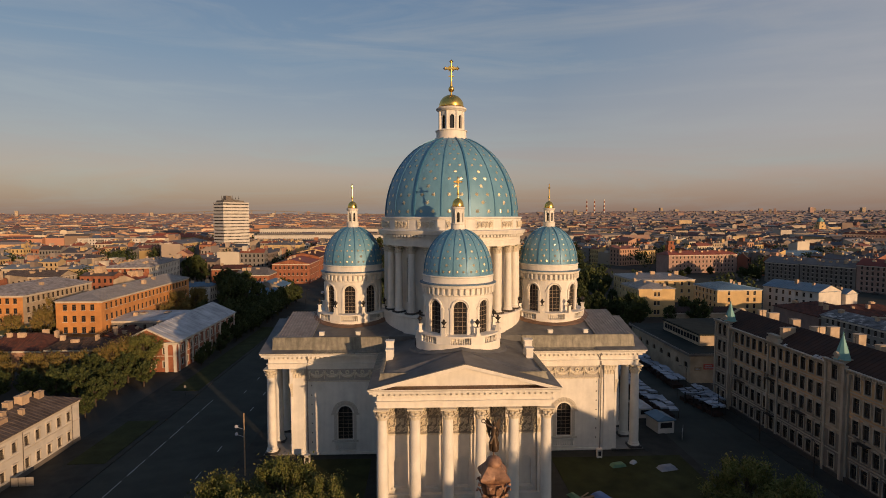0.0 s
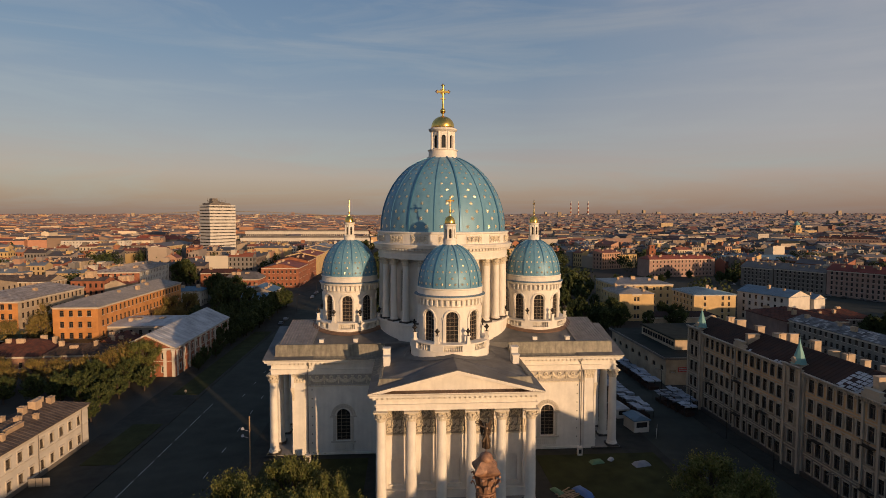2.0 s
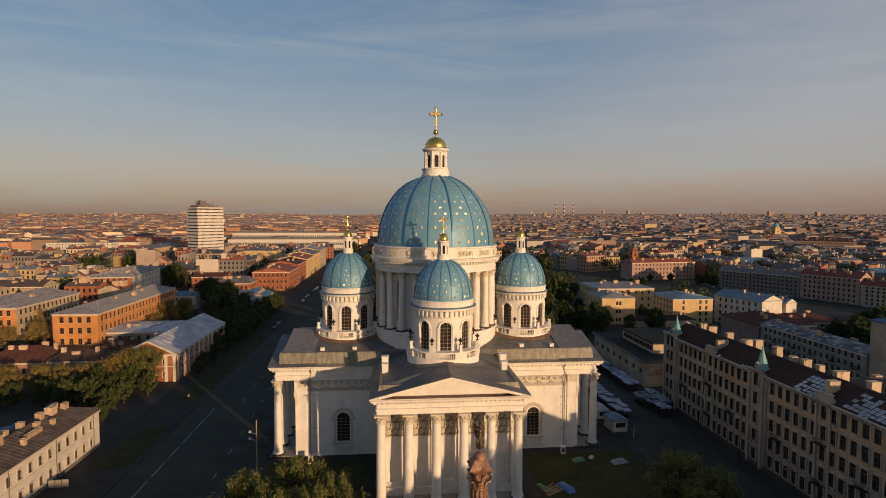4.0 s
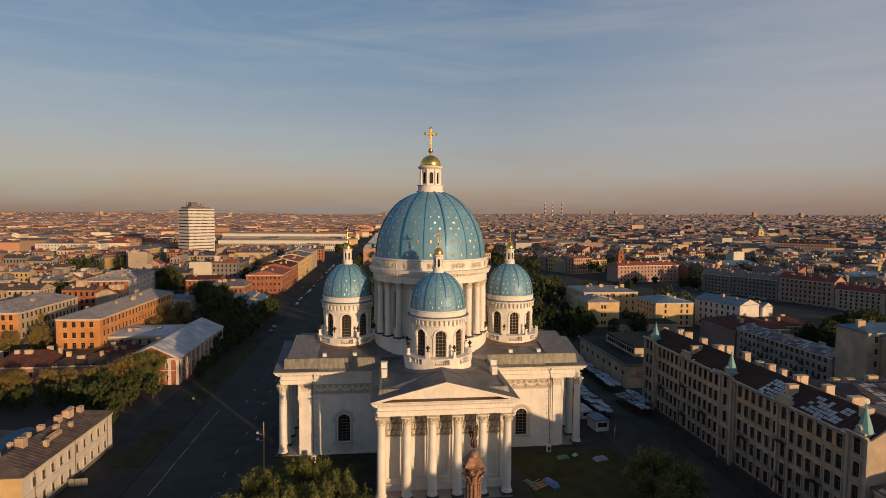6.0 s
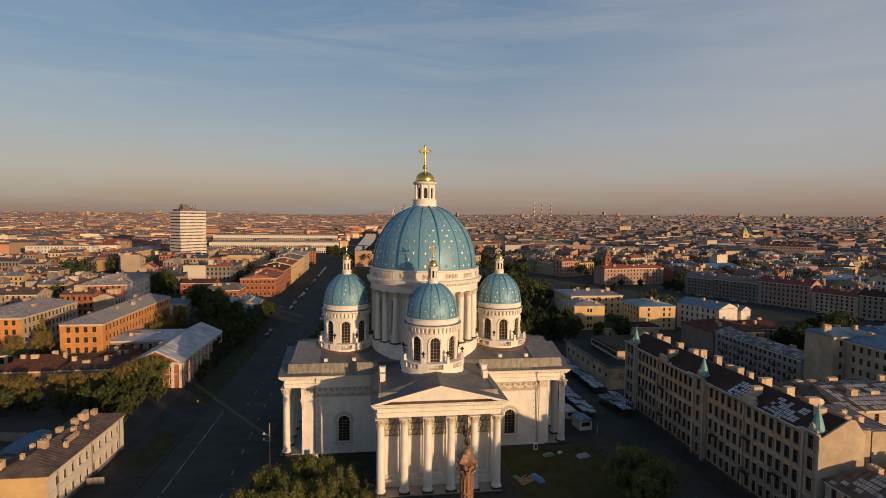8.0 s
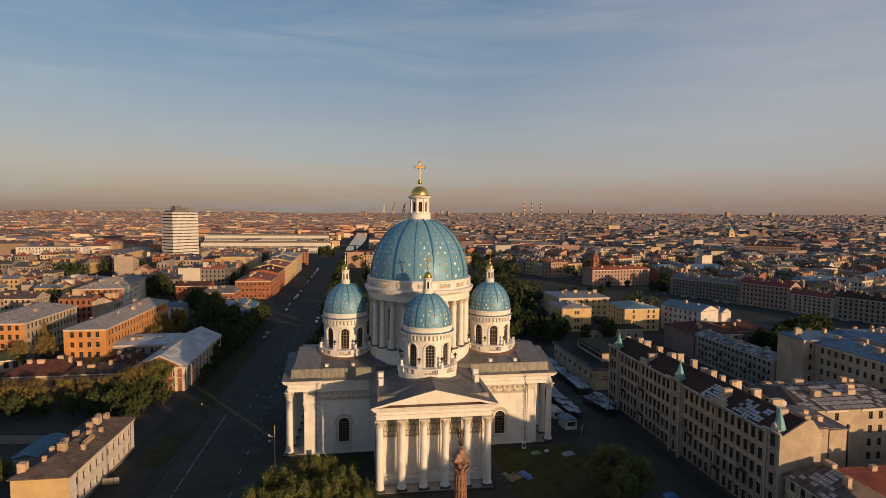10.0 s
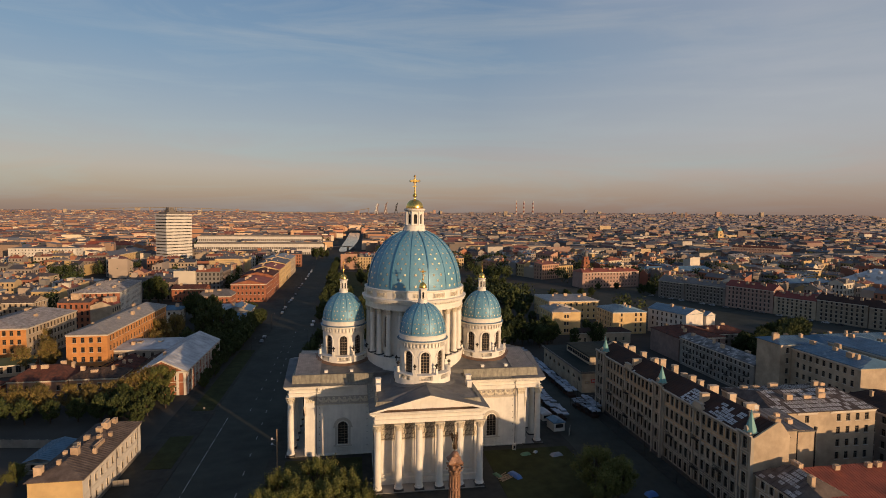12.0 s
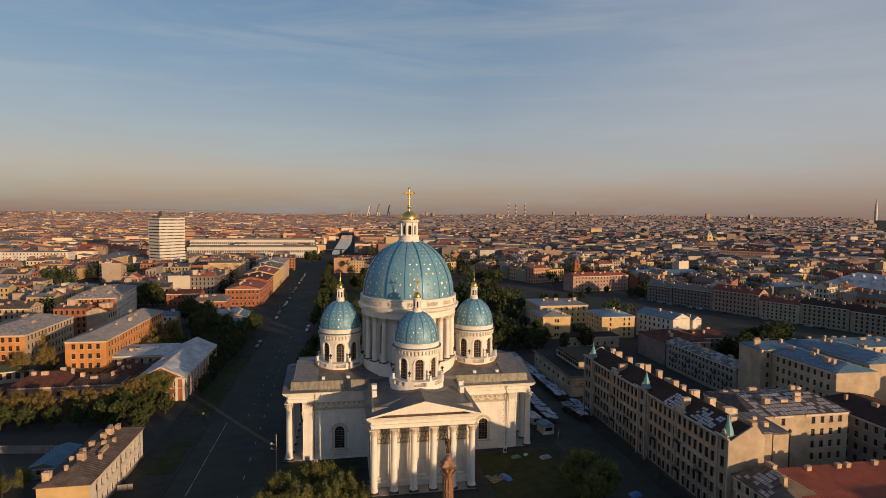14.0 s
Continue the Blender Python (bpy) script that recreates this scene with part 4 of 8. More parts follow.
# main drum
g = Geo()
g.lathe([(15.6, 20.0), (15.6, 22.6), (15.25, 22.8), (15.25, 26.9), (15.55, 27.0), (15.55, 27.4), (15.2, 27.5), (12.0, 27.52)], 72)
part("main_podium", g, PLASTER, cathedral, smooth=30)
g = Geo()
RM = 13.0
for i in range(12):
    mm = rz(15 + 30 * i)
    place = lambda u, z, d, mm=mm: mm @ Vector(((RM - d) * math.sin(u / RM), -(RM - d) * math.cos(u / RM), z))
    wb = 2 * math.pi * RM / 12
    bay(g, -wb / 2, wb / 2, 27.5, 41.5, 0.0, arch_outline(1.7, 29.6, 39.0, 8), 0.6, place)
main_drum = part("main_drum", g.weld(), PLASTER, cathedral)
tall_window = arched_window(1.7, 29.6, 39.0, 2, 9)
dcol, dcap = column_meshes(41.35 - 27.5, 0.78, 1.6)
for i in range(12):
    part("window", tall_window, None, main_drum, m=rz(15 + 30 * i) @ Matrix.Translation((0, -(RM - 0.45), 0)))
for i in range(24):
    put_column(rz(7.5 + 15 * i) @ Matrix.Translation((0, -14.25, 27.5)), dcol, dcap, 41.35 - 27.5, 1.6)
g = Geo()
g.lathe([(13.0, 41.3), (15.05, 41.3), (15.05, 41.9), (15.15, 41.92), (15.15, 42.4), (15.05, 42.5), (15.05, 43.0), (15.35, 43.1), (15.4, 43.5), (16.0, 43.7),
         (16.1, 44.1), (16.25, 44.35), (16.25, 44.45), (15.2, 44.6)], 96)
for i in range(120):
    a = 2 * math.pi * i / 120
    g.box(-0.2, 0.2, -15.8, -15.3, 43.2, 43.6, m=rz(3 * i))
part("main_cornice", g, PLASTER, cathedral, smooth=30)
g = Geo()
g.lathe([(15.2, 44.5), (15.2, 46.7), (15.45, 46.85), (15.45, 47.15), (14.6, 47.2)], 96)
attic = part("attic_band", g, PLASTER, cathedral, smooth=30)
for i in range(16):
    g = Geo()
    mm = rz(22.5 * i)
    place = lambda u, z, d, mm=mm: mm @ Vector(((15.2 - d) * math.sin(u / 15.2), -(15.2 - d) * math.cos(u / 15.2), z))
    if i == 0:
        scrolls(g, -1.7, 1.7, 45.65, 1.5, place, 4)
        for u0, u1, z0, z1 in ((-1.9, 1.9, 44.75, 44.87), (-1.9, 1.9, 46.45, 46.57), (-1.95, -1.83, 44.75, 46.57), (1.83, 1.95, 44.75, 46.57)):
            g.prism([(u0, z0), (u1, z0), (u1, z1), (u0, z1)], place, -0.08, 0.1)
        panel_me = g.mesh("relief_panel", RELIEF)
    part("relief_panel", panel_me, None, attic, m=mm)
dome_parts(Matrix(), 14.55, 17.15, 47.35, 3.35, 16, radians(11.25), main_stars, star_me, "main_dome", "large blue metal dome strewn with gilded stars")
lantern_parts(Matrix(), 64.15, 2.95, 2.7, (65.9, 70.1, 70.9, 73.8, 75.0), 5.5, 8)


# the four corner towers stand over the arms
def baluster_run(g, rad, a0, a1, n, z0, z1):
    for i in range(n):
        a = a0 + (a1 - a0) * (i + 0.5) / n
        g.lathe([(0.06, z0), (0.105, z0 + (z1 - z0) * 0.35), (0.045, z0 + (z1 - z0) * 0.75), (0.07, z1)], 6, rad * math.sin(a), -rad * math.cos(a))


RT = 6.15
tower_window = arched_window(2.35, 26.2, 32.2, 3, 6)
g = Geo()
g.lathe([(8.0, 20.5), (8.0, 22.2), (7.75, 22.4), (7.75, 24.75), (7.9, 24.8), (7.9, 25.0), (6.0, 25.02)], 56)
podium_me = g.mesh("tower_podium", PLASTER, smooth=30)
g = Geo()
for i in range(4):
    g.box(-1.05 + 0.6 * i, -0.75 + 0.6 * i, -7.86, -7.7, 23.45 + 0.1 * (i % 2), 23.9)
g.box(-1.3, 1.3, -7.84, -7.72, 23.28, 23.4)
vent_me = g.mesh("vent_row", IRON)
g = Geo()
for i in range(8):
    a = 2 * math.pi * i / 8
    baluster_run(g, 7.55, a - 0.22, a + 0.22, 8, 25.0, 26.1)
balus_me = g.mesh("balustrade", PLASTER)
g = Geo()
g.lathe([(7.3, 26.1), (7.82, 26.1), (7.86, 26.35), (7.3, 26.4)], 56)
for i in range(8):
    a = 22.5 + 45 * i
    mm = rz(a)
    for u in (-0.95, -0.32, 0.32, 0.95):
        g.box(u - 0.34, u + 0.34, -7.78, -7.3, 25.0, 26.1, m=mm)
rail_me = g.mesh("balustrade_rail", PLASTER, smooth=30)
g = Geo()
for i in range(8):
    mm = rz(45 * i)
    place = lambda u, z, d, mm=mm: mm @ Vector(((RT - d) * math.sin(u / RT), -(RT - d) * math.cos(u / RT), z))
    wb = 2 * math.pi * RT / 8
    bay(g, -wb / 2, wb / 2, 25.0, 33.2, 0.0, arch_outline(2.35, 26.2, 32.2, 10), 0.5, place)
drum_me = g.weld().mesh("tower_drum", PLASTER, smooth=30)
g = Geo()
place = lambda u, z, d: Vector(((RT - d) * math.sin(u / RT), -(RT - d) * math.cos(u / RT), z))
zs = 32.2 - 1.175
g.tube([place(1.5 * math.cos(t), zs + 1.5 * math.sin(t), -0.06) for t in [math.pi * q / 12 for q in range(13)]], 0.16, 6)
for e in (-1, 1):
    g.prism([(e * 1.25, zs - 0.3), (e * 1.85, zs - 0.3), (e * 1.85, zs), (e * 1.25, zs)], place, -0.2, 0.1)
    g.prism([(e * 1.35, 25.0), (e * 1.75, 25.0), (e * 1.75, zs - 0.3), (e * 1.35, zs - 0.3)], place, -0.12, 0.1)
archi_me = g.mesh("arch_moulding", PLASTER)
g = Geo()
g.lathe([(RT, 33.0), (RT + 0.12, 33.1), (RT + 0.12, 33.3), (RT, 33.35), (RT, 34.3), (RT + 0.25, 34.35), (RT + 0.6, 34.5), (RT + 0.68, 34.85), (RT + 0.75, 34.97), (RT + 0.3, 35.2),
         (RT + 0.28, 36.2), (RT + 0.4, 36.3), (RT + 0.4, 36.5), (RT, 36.55)], 64)
for i in range(40):
    mm = rz(9 * i)
    g.box(-0.17, 0.17, -RT - 0.5, -RT, 33.35, 34.4, m=mm)
    g.box(-0.11, 0.11, -RT - 0.25, -RT, 33.15, 33.45, m=mm)
cornice_me = g.mesh("tower_cornice", PLASTER, smooth=30)
g = Geo()
g.box(-0.42, 0.42, -0.42, 0.42, 0, 0.35)
g.box(-0.30, 0.30, -0.30, 0.30, 0.35, 1.35, taper=0.03)
g.box(-0.40, 0.40, -0.40, 0.40, 1.35, 1.5)
ped_me = g.mesh("pedestal", PLASTER)
g = Geo()
g.lathe([(0.26, 0), (0.12, 0.12), (0.10, 0.35), (0.22, 0.48), (0.30, 0.62), (0.44, 0.74), (0.44, 0.84), (0.18, 0.9), (0.2, 1.05), (0.03, 1.25)], 10)
torch_me = g.mesh("torch", IRON, smooth=40)

for k in range(4):
    M = rz(90 * k) @ Matrix.Translation((0, -21.8, 0.42))
    pod = part("tower_podium", podium_me, None, cathedral, m=M)
    tagged(part("balustrade", balus_me, None, pod), kind="stuff")
    part("balustrade_rail", rail_me, None, pod)
    for d in (0, 90, 180, 270):
        tagged(part("vent_row", vent_me, None, pod, "small dark vent slots", m=rz(d)), kind="stuff")
    for i in range(8):
        mm = rz(22.5 + 45 * i) @ Matrix.Translation((0, -7.55, 26.38))
        part("pedestal", ped_me, None, pod, m=mm)
        part("torch", torch_me, None, pod, "black iron torch finial", m=mm @ Matrix.Translation((0, 0, 1.5)) @ Matrix.Scale(1.15, 4))
    drum = part("tower_drum", drum_me, None, cathedral, m=M)
    for i in range(8):
        part("arch_moulding", archi_me, None, drum, m=rz(45 * i))
        part("window", tower_window, None, drum, m=rz(45 * i) @ Matrix.Translation((0, -(RT - 0.42), 0)))
    cor = part("tower_cornice", cornice_me, None, cathedral, m=M)
    g = Geo()
    g.lathe([(RT + 0.2, 35.26), (RT + 0.85, 35.08), (RT + 0.88, 34.98), (RT + 0.7, 34.92)], 64)
    part("cornice_flashing", g, BLUEROOF, cor, smooth=40)
    dome_parts(M, 6.3, 8.0, 36.7, 1.45, 16, radians(11.25), small_stars, star_me, "tower_dome", "small blue metal dome strewn with gilded stars")
    lantern_parts(M, 44.3, 1.15, 1.05, (45.6, 48.2, 48.6, 50.2, 50.95), 2.75, 6)
    # ragged sheet skirt round the podium, lying on the arm's roof
    g = Geo()
    wear = random.Random(40 + k)
    half, eave, crest = (13.85, 23.35, 25.9) if k % 2 else (12.85, 22.23, 24.75)
    n, rows = 56, []
    for rad, up in ((7.7, 0.34), (8.2, 0.30), (8.7, 0.24), (9.0, 0.04)):
        row = []
        for i in range(n):
            q = 2 * math.pi * i / n
            r = rad + (wear.uniform(-0.16, 0.16) if rad > 8.5 else 0.0)
            x = r * math.sin(q)
            row.append((x, -21.8 - r * math.cos(q), eave + (crest - eave) * (1 - abs(x) / half) + up + wear.uniform(-0.05, 0.05)))
        rows += row
    g.add(rows, [(j * n + i, j * n + (i + 1) % n, (j + 1) * n + (i + 1) % n, (j + 1) * n + i) for j in range(3) for i in range(n)])
    part("tower_skirt", g, COPPER if k % 2 else ROOFDARK, cathedral, "weathered sheet-metal skirt", m=rz(90 * k))


# ---- ground, avenue, squares ----
def slab(name, x0, x1, y0, y1, z0, z1, mat_, label, kind="structure", category="ground"):
    g = Geo()
    g.box(x0, x1, y0, y1, z0, z1)
    return solid(name, g, mat_, label, category, kind=kind)


def lift(x, y):
    """Height of the land: level in the city, raised far off so the horizon fits the camera's view."""
    d = math.hypot(x + 14, y + 150)
    return (44.0 + 16.0 * min(1.0, max(0.0, x / 1600))) * min(1.0, max(0.0, (d - 1700) / 3200)) ** 1.3


g = Geo()
xs = [-7000, -5500, -4600, -3800, -3100, -2500, -2000, -1500, -1000, -400, 0, 400, 1000, 1500, 2000, 2500, 3100, 3800, 4600, 5500, 7000]
NX = len(xs)
g.add([(x, y, lift(x, y)) for y in xs for x in xs], [(j * NX + i, j * NX + i + 1, j * NX + i + NX + 1, j * NX + i + NX) for j in range(NX - 1) for i in range(NX - 1)])
solid("ground", g, EARTH, "dark trodden city ground between the houses", "ground", kind="structure")
slab("road", -66.2, -42.3, -260, 655, -0.3, 0.03, ASPHALT, "wide dark asphalt avenue", category="road")
slab("road", 46, 63.5, -260, 175, -0.3, 0.03, ASPHALT, "dark asphalt street beside the tenement house", category="road")
slab("road", 120, 246, 204, 314, -0.3, 0.03, ASPHALT, "dark asphalt square before the far tenements", category="road")
# asphalt sheet widened past the street, its dark colour imitating shaded ground
g = Geo()
g.box(-66, -6, -150, 62, -0.3, 0.045, m=at(276, 193, 0, math.degrees(math.atan2(40, 93))))
solid("road", g, ASPHALT, "dark asphalt sheet along the far tenements, widened to imitate shaded ground", "road", kind="structure")
slab("road", -42.3, 46, -112, -98, -0.3, 0.03, ASPHALT, "dark asphalt cross street", category="road")
slab("pavement", -79, -66.2, -260, 640, -0.3, 0.16, PAVING, "grey paved footway along the avenue", category="pavement")
slab("pavement", -42.3, -38.6, -98, 640, -0.3, 0.16, PAVING, "grey paved footway beside the cathedral lawn", category="pavement")
slab("pavement", 63.5, 68, -260, 20, -0.3, 0.16, PAVING, "grey paved footway before the tenement", category="pavement")
slab("pavement", -38.6, 46, -80, 46, -0.3, 0.12, PAVING, "dark paved square round the cathedral", category="pavement")
slab("lawn", -37.5, -16.5, -78, -17, 0.1, 0.2, GRASS, "dark shaded lawn before the cathedral", category="lawn")
slab("lawn", 18.5, 44, -74, -18, 0.1, 0.2, GRASS, "dark shaded lawn beside the portico", category="lawn")
slab("lawn", -74.4, -67.2, 27, 112, 0.14, 0.24, GRASS, "rough grass strip along the avenue", category="lawn")
slab("lawn", -38, 46, 60, 470, 0.02, 0.14, GRASS, "park lawn under trees behind the cathedral", category="lawn")
slab("lawn", -74.4, -67.4, -17, 5, 0.14, 0.24, GRASS, "rough grass strip along the avenue", category="lawn")
g = Geo()
g.box(-0.08, 0.08, -3.4, 3.4, 0.0, 0.008)
dash = g.mesh("lane_mark", PAINT)
g = Geo()
g.box(-0.07, 0.07, -1.3, 1.3, 0.0, 0.008)
short_dash = g.mesh("lane_mark", PAINT)
road_marks = thing("lane_marking", "worn white dashed lane lines on the avenue", "road marking", kind="structure")
for i in range(14):
    part("dash", dash, None, road_marks, m=Matrix.Translation((-60.6, -96 + 8.6 * i, 0.034)))
for i in range(22):
    y = -92 + 11.6 * i
    part("dash", short_dash, None, road_marks, m=Matrix.Translation((-48.2 - 0.024 * y, y, 0.034)))
for i in range(9):
    part("dash", short_dash, None, road_marks, m=Matrix.Translation((-54.4, 26 + 11.6 * i, 0.034)))


g = Geo()
g.box(-10, 10, -130, 110, -0.3, 0.04)
solid("road", g, ASPHALT, "dark asphalt street before the far tenements", "road", m=at(258, 185, 0, math.degrees(math.atan2(40, 93))), kind="structure")


# ---- houses ----
window_cache = {}


def sash(w, h, frame_mat=TRIM, surround=False):
    """A window: pane, casement bars, sill and surround, in a wall whose face is y = 0 (it looks to -y); its lower left corner is the origin."""
    k = (round(w, 2), round(h, 2), frame_mat.name, surround)
    if k not in window_cache:
        g = Geo()
        d, b = 0.2, 0.07
        us = [-0.22, 0.0, b, w / 2 - 0.04, w / 2 + 0.04, w - b, w, w + 0.22]
        zs = [-0.14, 0.0, b, h * 0.68 - 0.04, h * 0.68 + 0.04, h - b, h, h + 0.26]

        def cell(i, j):
            if j == 0:
                return (-0.16, 0)
            if i in (0, 6) or j == 6:
                return (-0.2 if j == 6 else -0.09, 0) if surround else None
            if i in (1, 5) or j in (1, 5):
                return (d - 0.05, 2)
            if j == 3 or (i == 3 and j == 2):
                return (d - 0.04, 2)
            return (d + 0.02, 1)

        g.relief(us, zs, cell, lambda u, z, q: (u, q, z), rim=d)
        window_cache[k] = g.weld().mesh("window", frame_mat, GLASS, CASEMENT)
    return window_cache[k]


def facade(owner, length, h, floors, pitch, place_m, wall_mat, ww=1.2, wh=1.9, z_first=1.2, windows=True, frame_mat=TRIM, surround=False, base=None):
    """A wall along local x from 0 to length, facing -y, with recessed windows as parts. place_m: its pose in the house."""
    cols = max(1, int((length - 1.2) / pitch)) if windows else 0
    g = Geo()
    if cols:
        m0 = (length - cols * pitch) / 2
        us, zs = [0.0], [0.0]
        for i in range(cols):
            c = m0 + pitch * (i + 0.5)
            us += [c - ww / 2, c + ww / 2]
        us.append(length)
        fh = (h - 0.8) / floors
        for j in range(floors):
            z0 = z_first * 0.6 + fh * j + fh * 0.16
            zs += [z0, z0 + min(wh, fh * 0.68)]
        zs.append(h)
        for i in range(len(us) - 1):
            for j in range(len(zs) - 1):
                u0, u1, z0, z1 = us[i], us[i + 1], zs[j], zs[j + 1]
                slot = 1 if base and z1 < base[1] else 0
                if i % 2 and j % 2:
                    d = 0.28
                    g.add([(u0, 0, z0), (u1, 0, z0), (u1, 0, z1), (u0, 0, z1), (u0, d, z0), (u1, d, z0), (u1, d, z1), (u0, d, z1)],
                          [(0, 1, 5, 4), (1, 2, 6, 5), (2, 3, 7, 6), (3, 0, 4, 7)], slot)
                else:
                    g.add([(u0, 0, z0), (u1, 0, z0), (u1, 0, z1), (u0, 0, z1)], [(0, 1, 2, 3)], slot)
    else:
        g.add([(0, 0, 0), (length, 0, 0), (length, 0, h), (0, 0, h)], [(0, 1, 2, 3)])
    wall = part("wall", g.weld(), (wall_mat, base[0]) if base else wall_mat, owner, m=place_m)
    if cols:
        me = sash(ww, zs[2] - zs[1], frame_mat, surround)
        for i in range(cols):
            for j in range(floors):
                part("window", me, None, wall, m=Matrix.Translation((us[1 + 2 * i], 0.0, zs[1 + 2 * j])))
    if windows:
        g = Geo()
        g.box(-0.05, length + 0.05, -0.35, 0.05, h - 0.45, h - 0.1)
        g.box(-0.05, length + 0.05, -0.2, 0.05, h - 0.8, h - 0.45)
        part("cornice", g, frame_mat, wall)
        if surround:
            for j in range(1, floors):
                z = z_first * 0.6 + (h - 0.8) / floors * j
                g = Geo()
                g.box(0, length, -0.12, 0.05, z - 0.1, z + 0.12)
                part("string_course", g, frame_mat, wall)
    return wall


def chimney(owner, x, y, z, w=1.0, d=1.6, h=1.6, mat_=None):
    g = Geo()
    g.box(-w / 2, w / 2, -d / 2, d / 2, -1.5, h)
    g.box(-w / 2 - 0.06, w / 2 + 0.06, -d / 2 - 0.06, d / 2 + 0.06, h, h + 0.16)
    n = max(2, int(max(d, w) / 0.6))
    for i in range(n):
        q = (i + 0.5) / n - 0.5
        xx, yy = (0, d * q) if d > w else (w * q, 0)
        if mat_ is None:
            g.box(xx - 0.13, xx + 0.13, yy - 0.13, yy + 0.13, h + 0.16, h + 0.32)
    return part("chimney", g, mat_ or CHIMNEY, owner, m=Matrix.Translation((x, y, z)))


def roof_geo(lx, ly, h, rise, hip=0.0, over=0.45, axis="y", seams=0.0):
    """A pitched roof over a plan lx by ly centred on the origin; hip: length of the hipped ends; seams: their pitch."""
    g = Geo()
    if axis == "x":
        lx, ly = ly, lx
    a, b = lx / 2 + over, ly / 2 + over
    z0 = h
    p = [(-a, -b, z0), (a, -b, z0), (a, b, z0), (-a, b, z0), (0, -b + hip, z0 + rise), (0, b - hip, z0 + rise),
         (-a, -b, z0 - 0.18), (a, -b, z0 - 0.18), (a, b, z0 - 0.18), (-a, b, z0 - 0.18)]
    f = ([(0, 1, 4), (2, 3, 5)] if hip else []) + [(1, 2, 5, 4), (3, 0, 4, 5), (0, 1, 7, 6), (1, 2, 8, 7), (2, 3, 9, 8), (3, 0, 6, 9), (6, 7, 8, 9)]
    if seams:
        n = int(2 * b / seams)
        for i in range(1, n):
            y = -b + 2 * b * i / n
            top = 1.0
            if hip and (y < -b + hip or y > b - hip):
                top = min(y + b, b - y) / hip
            for s in (-1, 1):
                x1, z1 = s * a * (1 - top), z0 + rise * top
                k = len(p)
                p += [(s * a, y - 0.04, z0 + 0.01), (s * a, y + 0.04, z0 + 0.01), (x1, y + 0.04, z1 + 0.01), (x1, y - 0.04, z1 + 0.01),
                      (s * a, y, z0 + 0.10), (x1, y, z1 + 0.10)]
                f += [(k, k + 4, k + 5, k + 3), (k + 1, k + 4, k + 5, k + 2)]
    if axis == "x":
        p = [(y, -x, z) for x, y, z in p]
    g.add(p, f)
    return g


def add_roof(owner, lx, ly, h, rise, hip, axis, seams, mat_):
    """The sheet roof of a house, and its standing seams as a part of it."""
    flat_g, all_g = roof_geo(lx, ly, h, rise, hip, axis=axis), roof_geo(lx, ly, h, rise, hip, axis=axis, seams=seams)
    roof = part("roof", flat_g, mat_, owner)
    if seams:
        n, k = len(flat_g.v), len(flat_g.f)
        g = Geo()
        g.add(all_g.v[n:], [tuple(i - n for i in f) for f in all_g.f[k:]])
        tagged(part("standing_seam", g, mat_, roof), kind="stuff")
    return roof


